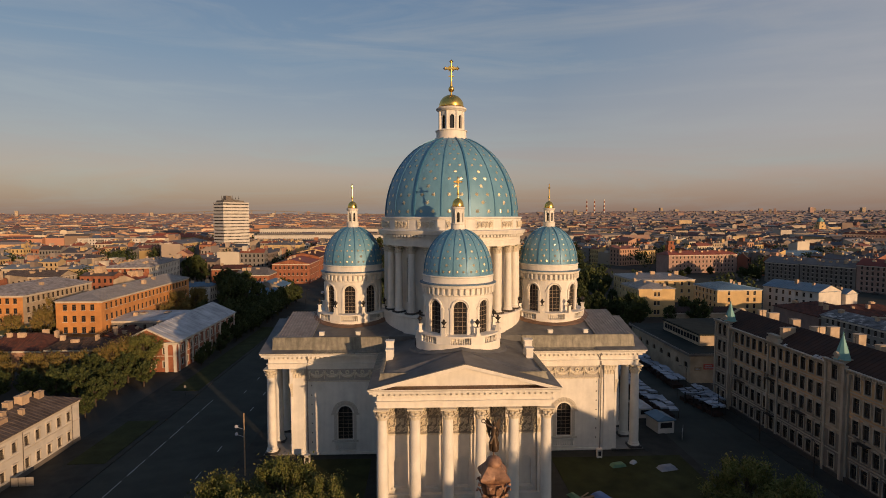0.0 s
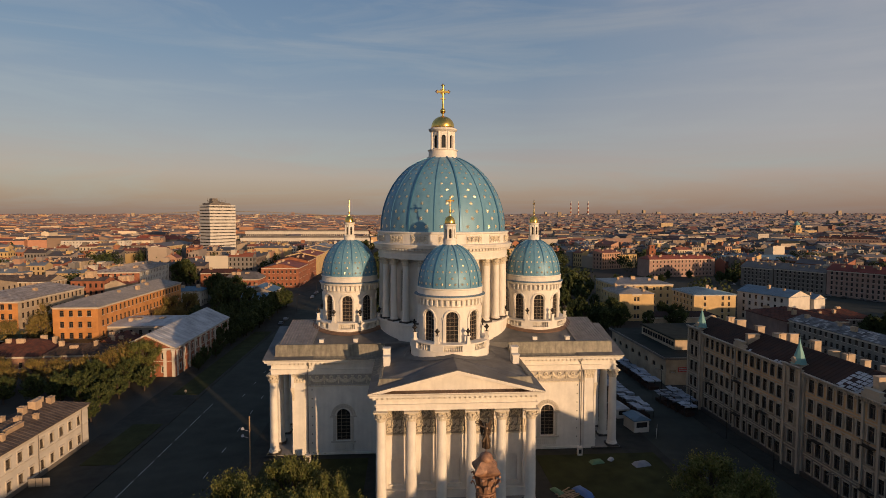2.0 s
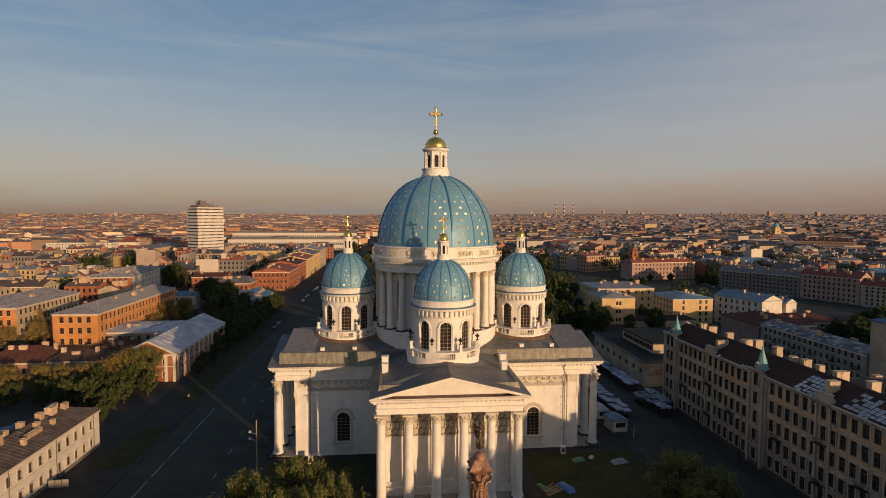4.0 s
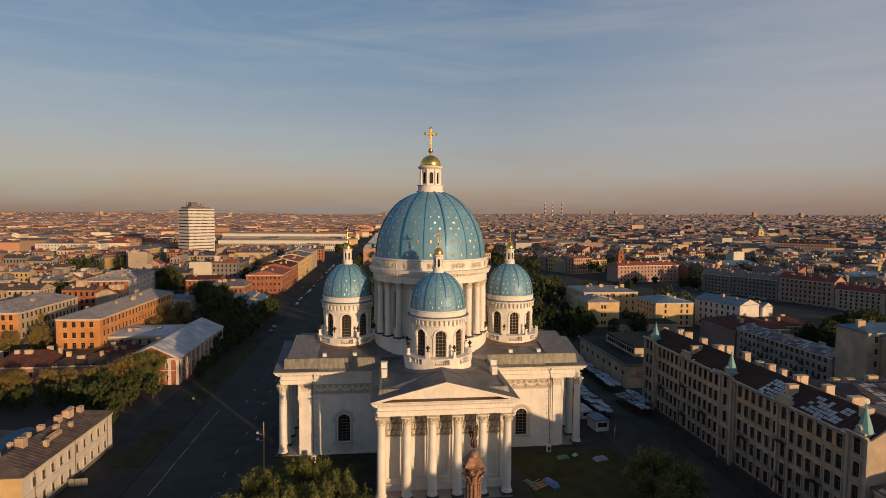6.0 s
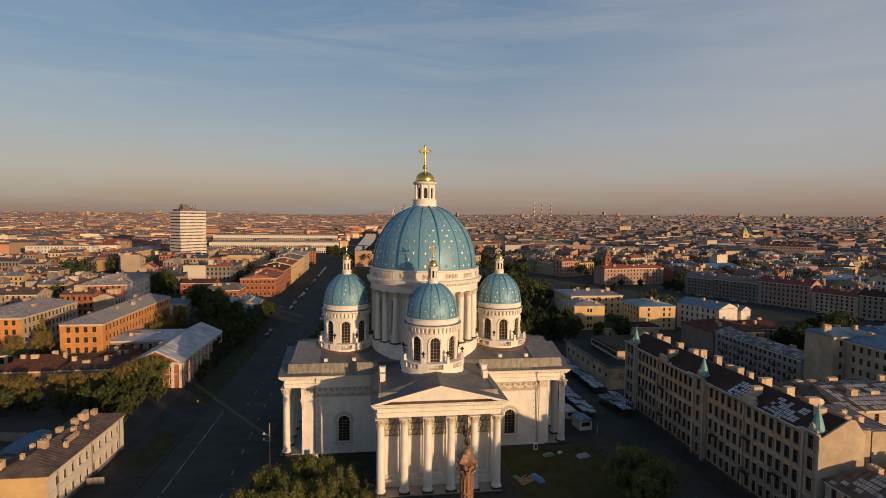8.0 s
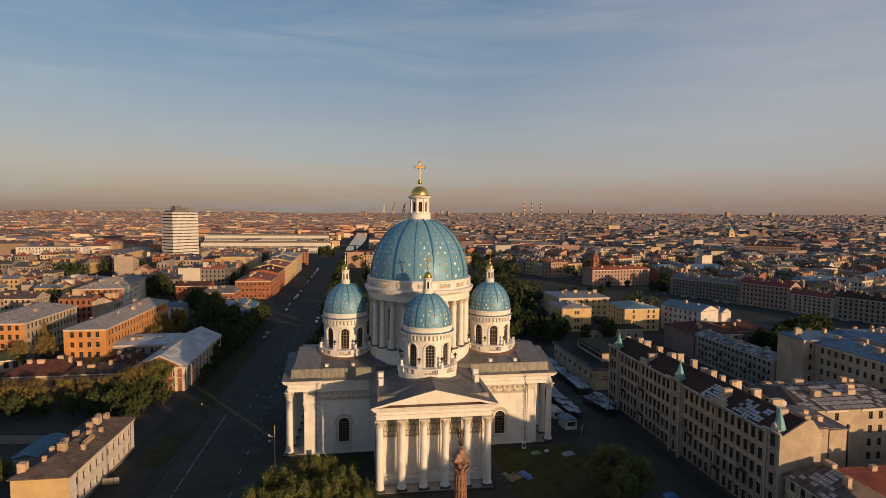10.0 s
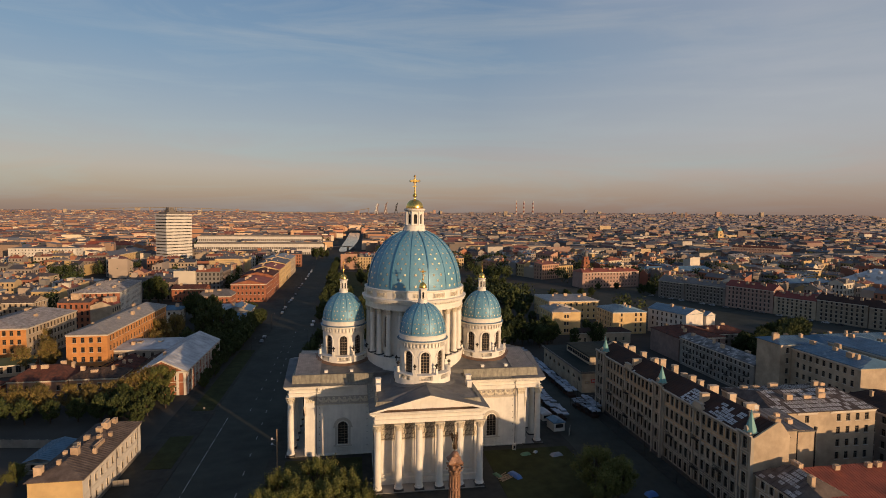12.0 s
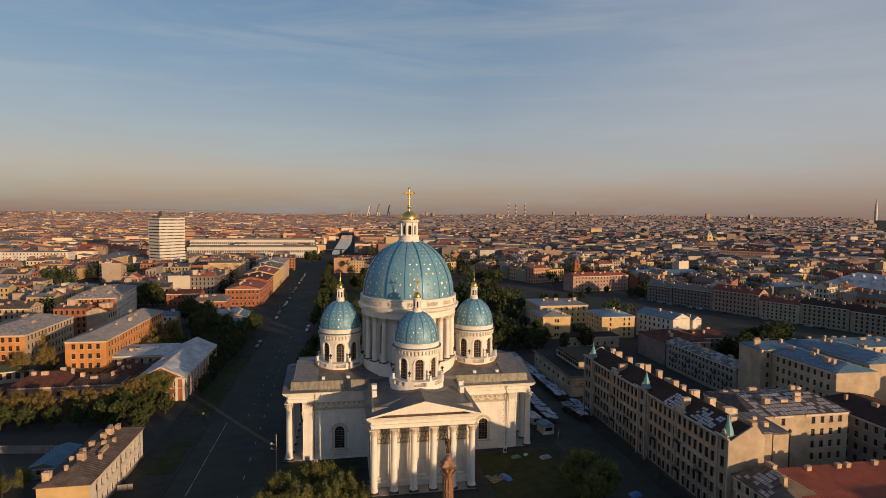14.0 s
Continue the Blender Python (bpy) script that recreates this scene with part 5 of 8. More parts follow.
def house(x0, x1, y0, y1, h, wall_mat, roof_mat, label, floors=4, pitch=2.6, sides="sw", rise=3.0, hip=0.0, axis=None, seams=1.2, chimneys=4,
          deg=0.0, name="house", category="house", ww=1.15, wh=1.9, surround=False, seed=1, flat=False, front_mat=None, lean=False, south=None):
    """A plastered or brick town house on the plan x0..x1, y0..y1, turned by deg about its middle. sides: those with windows."""
    lx, ly = x1 - x0, y1 - y0
    H = thing(name, label, category, m=at((x0 + x1) / 2, (y0 + y1) / 2, 0, deg))
    a, b = lx / 2, ly / 2
    for side, length, m in (("s", lx, at(-a, -b)), ("e", ly, at(a, -b, 0, 90)), ("n", lx, at(a, b, 0, 180)), ("w", ly, at(-a, b, 0, 270))):
        if side == "s" and south:
            # the front in stretches: (length, pitch of its windows or 0 for a blank wall)
            u = 0.0
            for ln, p in south:
                facade(H, ln, h, floors, p or pitch, m @ Matrix.Translation((u, 0, 0)), front_mat or wall_mat, ww, wh, windows=p > 0, surround=surround)
                u += ln
            continue
        facade(H, length, h, floors, pitch, m, front_mat if front_mat and side == "s" else wall_mat, ww, wh, windows=side in sides, surround=surround)
    axis = axis or ("y" if ly > lx else "x")
    if flat:
        g = Geo()
        g.box(-a - 0.2, a + 0.2, -b - 0.2, b + 0.2, h - 0.05, h + 0.25)
        g.box(-a + 0.2, a - 0.2, -b + 0.2, b - 0.2, h + 0.25, h + 0.3)
        roof = part("roof", g, roof_mat, H)
    elif lean:
        # one slope, rising to the back
        g = Geo()
        o = 0.4
        P = [(-a - o, -b - o, h - 0.1), (a + o, -b - o, h - 0.1), (a + o, b, h + rise), (-a - o, b, h + rise), (-a - o, -b - o, h - 0.3), (a + o, -b - o, h - 0.3), (a + o, b, h + rise - 0.2), (-a - o, b, h + rise - 0.2)]
        g.add(P, [(0, 1, 2, 3), (4, 5, 6, 7), (0, 1, 5, 4), (1, 2, 6, 5), (2, 3, 7, 6), (3, 0, 4, 7)])
        roof = part("roof", g, roof_mat, H)
        g = Geo()
        n = int(lx / seams) if seams else 0
        for i in range(n + 1):
            x = -a + lx * i / max(1, n)
            g.add([(x - 0.05, -b - o, h - 0.08), (x, -b - o, h - 0.01), (x + 0.05, -b - o, h - 0.08), (x - 0.05, b, h + rise + 0.02), (x, b, h + rise + 0.09), (x + 0.05, b, h + rise + 0.02)], [(0, 1, 4, 3), (1, 2, 5, 4)])
        tagged(part("standing_seam", g, roof_mat, roof), kind="stuff")
        g = Geo()
        g.add([(-a, -b, h - 0.1), (-a, b, h - 0.1), (-a, b, h + rise - 0.1), (a, -b, h - 0.1), (a, b, h - 0.1), (a, b, h + rise - 0.1)], [(0, 1, 2), (3, 4, 5), (1, 4, 5, 2)])
        part("gable", g, wall_mat, H)
    else:
        # gable walls close the ends of an unhipped roof
        if hip == 0:
            for e in (-1, 1):
                g = Geo()
                if axis == "y":
                    g.prism([(-a, h - 0.1), (a, h - 0.1), (0, h + rise - 0.1)], lambda u, z, q: (u, q, z), e * b, e * (b - 0.3))
                else:
                    g.prism([(-b, h - 0.1), (b, h - 0.1), (0, h + rise - 0.1)], lambda u, z, q: (q, u, z), e * a, e * (a - 0.3))
                part("gable", g, wall_mat, H)
        roof = add_roof(H, lx, ly, h, rise, hip, axis, seams, roof_mat)
    rnd = random.Random(seed)
    for i in range(chimneys):
        q = (i + 0.5) / chimneys - 0.5 + rnd.uniform(-0.3, 0.3) / chimneys
        off = rnd.choice((-0.22, -0.12, 0.15, 0.25))
        z = h + (rise * (1 - 2 * abs(off)) if not flat else 0.2)
        if axis == "y":
            chimney(roof, off * lx, q * ly * 0.9, z, rnd.uniform(0.7, 1.5), rnd.uniform(0.7, 2.6), rnd.uniform(0.6, 1.6))
        else:
            chimney(roof, q * lx * 0.9, off * ly, z, rnd.uniform(0.8, 2.6), rnd.uniform(0.7, 1.4), rnd.uniform(0.6, 1.6))
    return H


def balcony(wall, u, z, w=2.4, deep=1.1):
    """An iron balcony on a wall that faces -y: slab, and its railing as a part."""
    g = Geo()
    g.box(-w / 2, w / 2, -deep, 0.0, -0.15, 0.0)
    b = part("balcony", g, IRON, wall, m=Matrix.Translation((u, 0, z)))
    n = 10
    us = [-w / 2]
    for i in range(n):
        x = -w / 2 + w * (i + 1) / n
        us += [x - w / n + 0.05, x]
    g = Geo()
    g.relief(us, [0.0, 0.06, 0.94, 1.02], lambda i, j: (-deep, 0) if j != 1 or i % 2 == 0 else None, lambda x, h, d: (x, d, h), rim=-deep + 0.04)
    part("railing", g.weld(), IRON, b)


def sheet_patches(H, lx, ly, h, rise, hip, axis, sides, mat_, chance, seed, pitch=1.3, rows=6):
    """Newer sheets laid here and there over a pitched roof."""
    roof = [c for c in H.children if c.name.startswith("roof")][0]
    rnd = random.Random(seed)
    half, run = (lx / 2 + 0.45, ly / 2 + 0.45) if axis == "y" else (ly / 2 + 0.45, lx / 2 + 0.45)
    for side in sides:
        g = Geo()
        n = int(2 * run / pitch)
        for i in range(n):
            for j in range(rows):
                u0, u1 = -run + 2 * run * i / n + 0.06, -run + 2 * run * (i + 1) / n - 0.06
                t0, t1 = j / rows + 0.015, (j + rnd.uniform(0.75, 0.97)) / rows
                if rnd.random() > chance or max(abs(u0), abs(u1)) > run - hip * t1 - 0.1:
                    continue
                q = [(side * half * (1 - t), u, h + rise * t + 0.05) for t, u in ((t0, u0), (t1, u0), (t1, u1), (t0, u1))]
                g.add([(p if axis == "y" else (p[1], -p[0], p[2])) for p in q], [(0, 1, 2, 3)])
        tagged(part("roof_sheet", g, mat_, roof, "paler sheets patched over the roof"), kind="stuff")


KEEP = []        # plans that the scattered town leaves free


def keep(x0, x1, y0, y1):
    KEEP.append((min(x0, x1), max(x0, x1), min(y0, y1), max(y0, y1)))


def placed_house(x0, x1, y0, y1, *args, **kw):
    m = 8 if kw.get("deg") else 2
    keep(x0 - m, x1 + m, y0 - m, y1 + m)
    return house(x0, x1, y0, y1, *args, **kw)


# near side of the avenue
NEARHOUSE = placed_house(-90.5, -79.2, -39, -5, 9.0, WHITEWALL, WORNROOF, "low two-storey house with whitewashed street wall and brown roof", floors=2, pitch=3.0, sides="e",
             rise=2.3, hip=5, chimneys=0, seed=6, seams=1.0, surround=True, front_mat=YELLOWWALL)
for x, y, w, d, h in ((-4.2, -15.0, 1.6, 1.4, 1.9), (-1.0, -13.0, 0.7, 0.7, 0.9), (0.2, -8.0, 1.6, 1.4, 1.5), (-2.5, -7.0, 0.8, 0.8, 1.1), (-1.5, -3.5, 1.2, 1.2, 1.2), (-1.0, 0.5, 1.2, 1.0, 1.2),
                      (1.5, 1.5, 1.0, 1.0, 1.0), (2.6, -1.5, 0.8, 4.8, 0.7), (3.4, -5.5, 0.8, 0.8, 1.1), (0.0, 5.0, 1.2, 1.2, 1.1), (0.3, 8.3, 1.5, 2.0, 1.4), (-0.8, 11.3, 1.0, 1.3, 1.2), (0.9, 12.2, 1.0, 1.5, 1.1), (2.8, 4.6, 0.8, 0.8, 0.9)):
    chimney(NEARHOUSE, x, y, 9.0 + 2.3 * (1 - abs(x) / 5.65), w, d, h)
for y in (-13.6, 0.4, 14.4):
    g = Geo()
    g.tube([(5.95, y, 8.7), (5.85, y, 8.2), (5.78, y, 0.3)], 0.09, 6)
    part("drain_pipe", g, GREYROOF, NEARHOUSE)
g = Geo()
g.box(5.62, 5.74, -17, 17, 0, 0.9)
part("plinth", g, STONEBASE, NEARHOUSE)
# bare rafters of the burnt range
rnd = random.Random(14)
RAFTERS = thing("burnt_rafters", "charred bare roof timbers over the derelict range", "timbers", m=at(-113, 70, 5.0))
for i in range(18):
    g = Geo()
    x, y = rnd.uniform(-11, 13), rnd.uniform(-6, 11)
    a = rnd.uniform(-0.5, 0.5)
    ln = rnd.uniform(3, 6)
    g.tube([(x, y, -0.2), (x + ln * math.cos(a), y + ln * math.sin(a), rnd.uniform(1.6, 3.8))], [0.16, 0.13], 5)
    part("rafter", g, BURNTROOF, RAFTERS)
placed_house(-104, -97.5, -15, -1.5, 3.4, GREYWALL, BLUEROOF, "low shed with a blue-grey sheet roof", floors=1, sides="s", rise=1.0, chimneys=0, seams=1.0, name="shed", category="shed")
keep(-125, -95, -20, 8)
BRICKHALL = placed_house(-98.5, -81.2, 46, 98, 9.2, BRICKWALL, WHITEROOF, "long red brick hall with a pale metal roof", floors=2, pitch=3.4, sides="se", rise=4.2, chimneys=1, seams=3.2, axis="y", surround=True)
for x in (-8.2, -5.6, 5.6, 8.2):
    g = Geo()
    g.box(x - 0.45, x + 0.45, -26.35, -26.0, 0, 8.3)
    g.box(x - 0.6, x + 0.6, -26.5, -26.0, 8.0, 8.4)
    part("pilaster", g, WHITEWALL, BRICKHALL)
for i in range(11):
    g = Geo()
    y = -24.6 + 4.9 * i
    g.box(8.62, 8.95, y - 0.4, y + 0.4, 0, 8.3)
    g.box(8.62, 9.1, y - 0.55, y + 0.55, 8.0, 8.4)
    part("pilaster", g, WHITEWALL, BRICKHALL)
g = Geo()
for e in (-1, 1):
    g.prism([(e * 9.1, 9.1), (0, 13.5), (0, 13.0), (e * 8.6, 8.75)], lambda s, t, q: (s, q, t), -26.45, -25.9)
part("raking_cornice", g, TRIM, BRICKHALL)
placed_house(-123, -99.5, 84, 106, 8.8, GREYWALL, WHITEROOF, "low flat wing with a pale metal roof", floors=2, pitch=3.5, sides="s", rise=1.2, hip=3, chimneys=1, seams=2.4)
placed_house(-137.5, -121.5, 78, 152, 17.2, ORANGEWALL, ROOFLIGHT, "four-storey ochre orange house with a pale grey roof", floors=4, pitch=3.2, sides="se", ww=1.45, wh=2.2, rise=2.6, hip=6, chimneys=5, seed=2)
placed_house(-124.5, -107, 52, 64, 6.0, PALEBRICK, BURNTROOF, "derelict brick house with a burnt broken roof", floors=1, pitch=3.4, sides="se", rise=2.4, hip=4, chimneys=3, seed=7, surround=True, wh=2.4)
placed_house(-146, -126, 53, 70, 5.5, PALEBRICK, DARKREDROOF, "low derelict brick house with a dark red hipped roof", floors=1, pitch=3.6, sides="se", rise=3.8, hip=6, chimneys=5, seed=8)
placed_house(-119, -107.5, 66, 82, 5.0, BRICKWALL, DARKREDROOF, "roofed brick yard wing with rusty sheets", floors=1, pitch=3.6, sides="e", rise=2.6, chimneys=4, seed=9)
placed_house(-105, -99.2, 58, 83, 6.0, BRICKWALL, BURNTROOF, "low brick passage with a dark roof", floors=1, pitch=3.6, sides="s", rise=1.4, chimneys=1, seed=10)
placed_house(-164, -148, 44, 56, 4.6, BRICKWALL, DARKREDROOF, "low brick outbuilding with a dark red roof", floors=1, pitch=3.4, sides="se", rise=2.8, hip=4, chimneys=3, seed=8)
placed_house(-176, -153, 78, 90, 5.0, CREAMWALL, MOSS, "low arcaded range with a mossy roof", floors=1, pitch=3.0, sides="se", rise=1.8, chimneys=2, deg=18, ww=1.7, wh=2.9)
placed_house(-190, -163, 98, 143, 16.5, CREAMWALL, PATCHROOF, "cream four-storey house with an orange end wall and patched roof", front_mat=ORANGEWALL, floors=4, pitch=3.0, sides="se", ww=1.45, wh=2.2, rise=3, hip=5, chimneys=5, seed=3)
placed_house(-238, -207, 188, 204, 14, CREAMWALL, WORNROOF, "cream town house with a weathered brown roof", floors=4, pitch=3.0, sides="se", rise=3, chimneys=4, seed=5)
placed_house(-194, -168, 198, 258, 18, WHITEWALL, PATCHROOF, "long pale town house with a red-orange end wall and grey roof", floors=5, pitch=3.2, sides="se", rise=2.2, hip=4, chimneys=9, seed=6, front_mat=BRICKWALL, deg=8)
keep(-470, -340, 560, 626)
placed_house(-462, -381, 622, 642, 18, WHITEWALL, GREYROOF, "long white four-storey block", floors=4, pitch=4.0, sides="se", flat=True, chimneys=0, seams=0)
# houses along the far stretch of the avenue
for i, (y0, y1, h, wm, rm, lab) in enumerate((
        (150, 166, 8, WHITEWALL, BLUEROOF, "small pale house with a blue-grey roof"),
        (168, 186, 10, GREYWALL, BLUEROOF, "grey house with a blue-grey roof"),
        (264, 300, 14, BRICKWALL, RUSTROOF, "red brick house with a red roof"),
        (302, 340, 16, BRICKWALL, DARKREDROOF, "red brick house with a dark red roof"),
        (342, 385, 17, YELLOWWALL, RUSTROOF, "yellow house with a rust-red roof"),
        (387, 430, 18, YELLOWWALL, GREYROOF, "yellow house with a grey roof"),
        (432, 480, 19, CREAMWALL, ROOFLIGHT, "cream house with a pale roof"))):
    w = 26 if 200 < y0 else 16
    x1 = -80 if y0 < 200 else -85
    placed_house(x1 - w, x1, y0, y1, h, wm, rm, lab, floors=max(2, int(h / 4)), pitch=3.0 if y0 < 300 else 4.2, sides="se" if y0 < 300 else "e", rise=3, chimneys=6, seed=20 + i, seams=0)
placed_house(-108, -92, 198, 214, 6.5, WHITEWALL, WHITEROOF, "low pale house with a white roof", floors=2, pitch=3.0, sides="se", rise=2.0, chimneys=2, seed=51)
placed_house(-126, -104, 230, 248, 10, BRICKWALL, GREYROOF, "red brick house with a steep grey roof", floors=2, pitch=2.8, sides="se", rise=4.0, hip=4, chimneys=4, seed=52)
placed_house(-155, -131, 270, 286, 10, BRICKWALL, DARKREDROOF, "low dark brick house", floors=2, pitch=3.0, sides="s", rise=2.4, chimneys=3, seed=53)
placed_house(-146, -124, 185, 196, 8.5, WHITEWALL, BLUEROOF, "small pale house with a blue-grey roof", floors=2, pitch=3.0, sides="se", rise=2.0, hip=3, chimneys=3, seed=54)
placed_house(-169, -134, 461, 480, 17, YELLOWWALL, GREYROOF, "blank yellow firewall of a tall house", floors=4, sides="", rise=2.0, chimneys=5, seed=55)
for x, y in ((-116.5, 92.6), (-113.9, 93.0), (-105.5, 94)):
    g = Geo()
    g.box(-1.0, 1.0, -1.3, 1.3, -0.3, 0.35)
    g.box(-0.85, 0.85, -1.15, 1.15, 0.35, 0.38, 1)
    solid("roof_skylight", g, (GREYWALL, GLASS), "dark glazed skylight box on a pale roof", "skylight", m=at(x, y, 10.0))
placed_house(-32, 22, 640, 660, 7.5, BRICKWALL, RUSTROOF, "low red-roofed range beyond the park", floors=2, sides="", rise=3.0, hip=4, chimneys=5, seed=58, seams=0)
placed_house(-212, -191, 441, 456, 15, YELLOWWALL, GREYROOF, "blank pale yellow firewall of a town house", floors=4, sides="", rise=3.0, chimneys=4, seed=56)
placed_house(-435, -365, 759, 780, 14, CREAMWALL, RUSTROOF, "long house with a bright red roof", floors=3, sides="", rise=6.0, hip=5, chimneys=6, seed=57, seams=0)
placed_house(-304, -266, 322, 340, 14.5, CREAMWALL, WORNROOF, "cream town house with a weathered brown roof", floors=4, pitch=3.4, sides="s", rise=2.2, hip=4, chimneys=5, seed=70, seams=0)
keep(-300, -232, 340, 420)
placed_house(-258, -226, 312, 328, 11, WHITEWALL, PATCHROOF, "pale house with a patched metal roof", floors=3, pitch=3.2, sides="s", rise=1.6, hip=4, chimneys=8, seed=71, seams=0)
placed_house(-256, -235, 206, 228, 13, CREAMWALL, WORNROOF, "cream yard house with a brown roof", floors=4, pitch=3.0, sides="se", rise=2.0, hip=4, chimneys=7, seed=72, seams=0)
placed_house(-170, -139, 347, 363, 13, YELLOWWALL, WORNROOF, "ochre house with a blank firewall", floors=3, sides="", rise=4.5, hip=0, axis="y", chimneys=5, seed=73, seams=0)
placed_house(-346, -318, 532, 690, 11.5, YELLOWWALL, GREYROOF, "long low ochre range with a grey roof", floors=2, pitch=5.0, sides="se", rise=4.0, hip=6, chimneys=4, seed=74, seams=0)
# marks of the quarter beyond the yards
placed_house(192, 254, 318, 336, 15, PINKWALL, RUSTROOF, "long salmon-pink town house with a red roof", floors=4, pitch=3.4, deg=8, sides="s", rise=3.0, hip=4, chimneys=8, seed=60, seams=0)
placed_house(416, 446, 312, 328, 13, YELLOWWALL, GREYROOF, "ochre block with a sunlit end wall", floors=4, pitch=3.4, sides="s", rise=1.2, hip=3, chimneys=5, seed=77, seams=0)
placed_house(546, 614, 556, 574, 22, PINKWALL, DARKREDROOF, "large far salmon-pink block with a dark red roof", floors=5, pitch=3.6, sides="s", rise=3.0, hip=4, chimneys=9, seed=78, seams=0, deg=-42)
placed_house(345, 390, 238, 256, 13, GREYWALL, BLUEROOF, "grey house with a blue-grey roof behind the tenements", floors=3, sides="", rise=3.0, hip=5, chimneys=7, seed=75, seams=0)
placed_house(292, 372, 372, 392, 9.5, DULLGREY, BLUEROOF, "long low hall with a pale blue-grey roof", floors=2, pitch=4.0, sides="s", rise=4.5, hip=6, chimneys=6, seed=76, seams=0)
placed_house(424, 462, 541, 556, 12, CREAMWALL, ROOFLIGHT, "cream pavilion with a pale roof", floors=2, pitch=5.0, sides="s", rise=4.0, hip=8, chimneys=3, seed=77, seams=0)
placed_house(421, 456, 320, 342, 15, YELLOWWALL, BROWNROOF, "ochre block with a dark roof", floors=4, pitch=4.4, sides="s", rise=1.5, hip=4, chimneys=3, seed=61, seams=0)
placed_house(388, 412, 320, 340, 16, PINKWALL, GREYROOF, "blank salmon firewall of a town house", floors=4, sides="", rise=2.0, chimneys=3, seed=62, seams=0)
placed_house(590, 735, 492, 512, 16, CREAMWALL, GREYROOF, "long cream palace front with tall windows", floors=2, pitch=9.0, sides="s", rise=2.0, hip=5, chimneys=6, seed=63, seams=0, ww=2.2, wh=5.0)
placed_house(680, 700, 600, 768, 18, DULLPINK, DARKREDROOF, "very long dull pink tenement with a red-brown roof", floors=4, pitch=12.0, sides="w", rise=3.0, chimneys=12, seed=64, seams=0, deg=-24.6, ww=2.0)
ROOFHALL = placed_house(420, 492, 165, 262, 13.5, GREYWALL, PALESHEET, "huge hall with a pale dormered metal roof", floors=2, sides="", rise=9.0, hip=0, chimneys=0, seed=65, seams=6.0, axis="y")
for i in range(9):
    for j in range(2):
        g = Geo()
        g.box(-1.2, 1.2, -1.3, 1.3, -1.5, 1.3)
        g.prism([(-1.5, 1.3), (1.5, 1.3), (0, 2.3)], lambda s, t, q: (q, s, t), -1.5, 1.5)
        part("dormer", g, PALESHEET, ROOFHALL, m=Matrix.Translation((-26 + 13 * j, -42 + 10.5 * i, 13.5 + 9 * (1 - (26 - 13 * j) / 36) + 0.6)))
# behind the street tenement
YARDHOUSE = placed_house(90.0, 120.6, -46.0, -25, 18.2, CREAMWALL, WORNROOF, "cream yard house with a ribbed pale metal roof", floors=5, pitch=3.2, sides="w", rise=2.5, hip=3, axis="x", chimneys=9, seed=11, seams=0.9, south=[(6.6, 0), (6.0, 5.2), (4.0, 0), (14.0, 2.9)])
placed_house(128, 148, -66, -27, 15.0, GREYWALL, BROWNROOF, "grey yard house with a dark brown roof", floors=4, pitch=3.0, sides="sw", rise=2.4, hip=3, axis="y", chimneys=5, seed=12)
sheet_patches(YARDHOUSE, 30.6, 21, 18.2, 2.5, 3, "x", (1, -1), SHEET, 0.74, 3)
# dark pipe strips added to mark the dark gaps between the firewalls
for x, y in ((83.9, -60.0), (89.45, -59.3)):
    g = Geo()
    g.tube([(0, 0, 0), (0, 0, 19.6)], 0.17, 6)
    g.box(-0.25, 0.25, -0.2, 0.3, 19.2, 19.9)
    solid("drain_pipe", g, IRON, "dark pipe strip added at the joint between firewalls", "pipe", m=at(x, y))
RANGE = placed_house(76.5, 132, -85.5, -69.2, 11.3, CREAMWALL, RUSTROOF, "yard range with a rust-red ribbed metal roof", floors=3, pitch=3.0, sides="s", rise=4.2, chimneys=0, seed=13, seams=0.75, axis="x", lean=True)
for x in (-20, -12, -9.5, -2, 7, 10, 19):
    chimney(RANGE, x, 7.0, 15.2, 1.2, 0.9, 0.8)
placed_house(78.4, 83.6, -60.2, -46.4, 20.0, CREAMWALL, GREYROOF, "narrow blank cream firewall block", floors=5, sides="", rise=0.8, lean=True, chimneys=2, seed=41)
placed_house(84.3, 89.2, -59.2, -46.6, 19.2, CREAMWALL, GREYROOF, "narrow blank cream firewall block beside the yard house", floors=5, sides="", rise=0.8, lean=True, chimneys=2, seed=42)
CORNERHOUSE = placed_house(68.9, 80.4, -77.5, -65.6, 13.0, CREAMWALL, WORNROOF, "small corner house with a patched grey roof", floors=4, pitch=2.6, sides="sw", rise=3.2, hip=3.5, axis="y", chimneys=2, seed=14, surround=True)
sheet_patches(CORNERHOUSE, 11.5, 11.9, 13.0, 3.2, 3.5, "y", (-1, 1), SHEET, 0.62, 5)
BLUEHOUSE = placed_house(138, 153, -25, 2.6, 22.4, CREAMWALL, BLUEROOF, "tall cream apartment house with a blank end wall and blue roof", floors=6, pitch=2.7, sides="w", rise=2.2, hip=3.5, axis="y", chimneys=5, seed=15)
sheet_patches(BLUEHOUSE, 15, 27.6, 22.4, 2.2, 3.5, "y", (-1, 1), BLUESHEET, 0.3, 6)
placed_house(133.6, 149, 2.8, 14.6, 23.4, CREAMWALL, BLUEROOF, "tall blank-walled apartment house with a blue roof", floors=6, pitch=2.4, sides="s", rise=1.8, hip=3, axis="x", chimneys=4, seed=43)
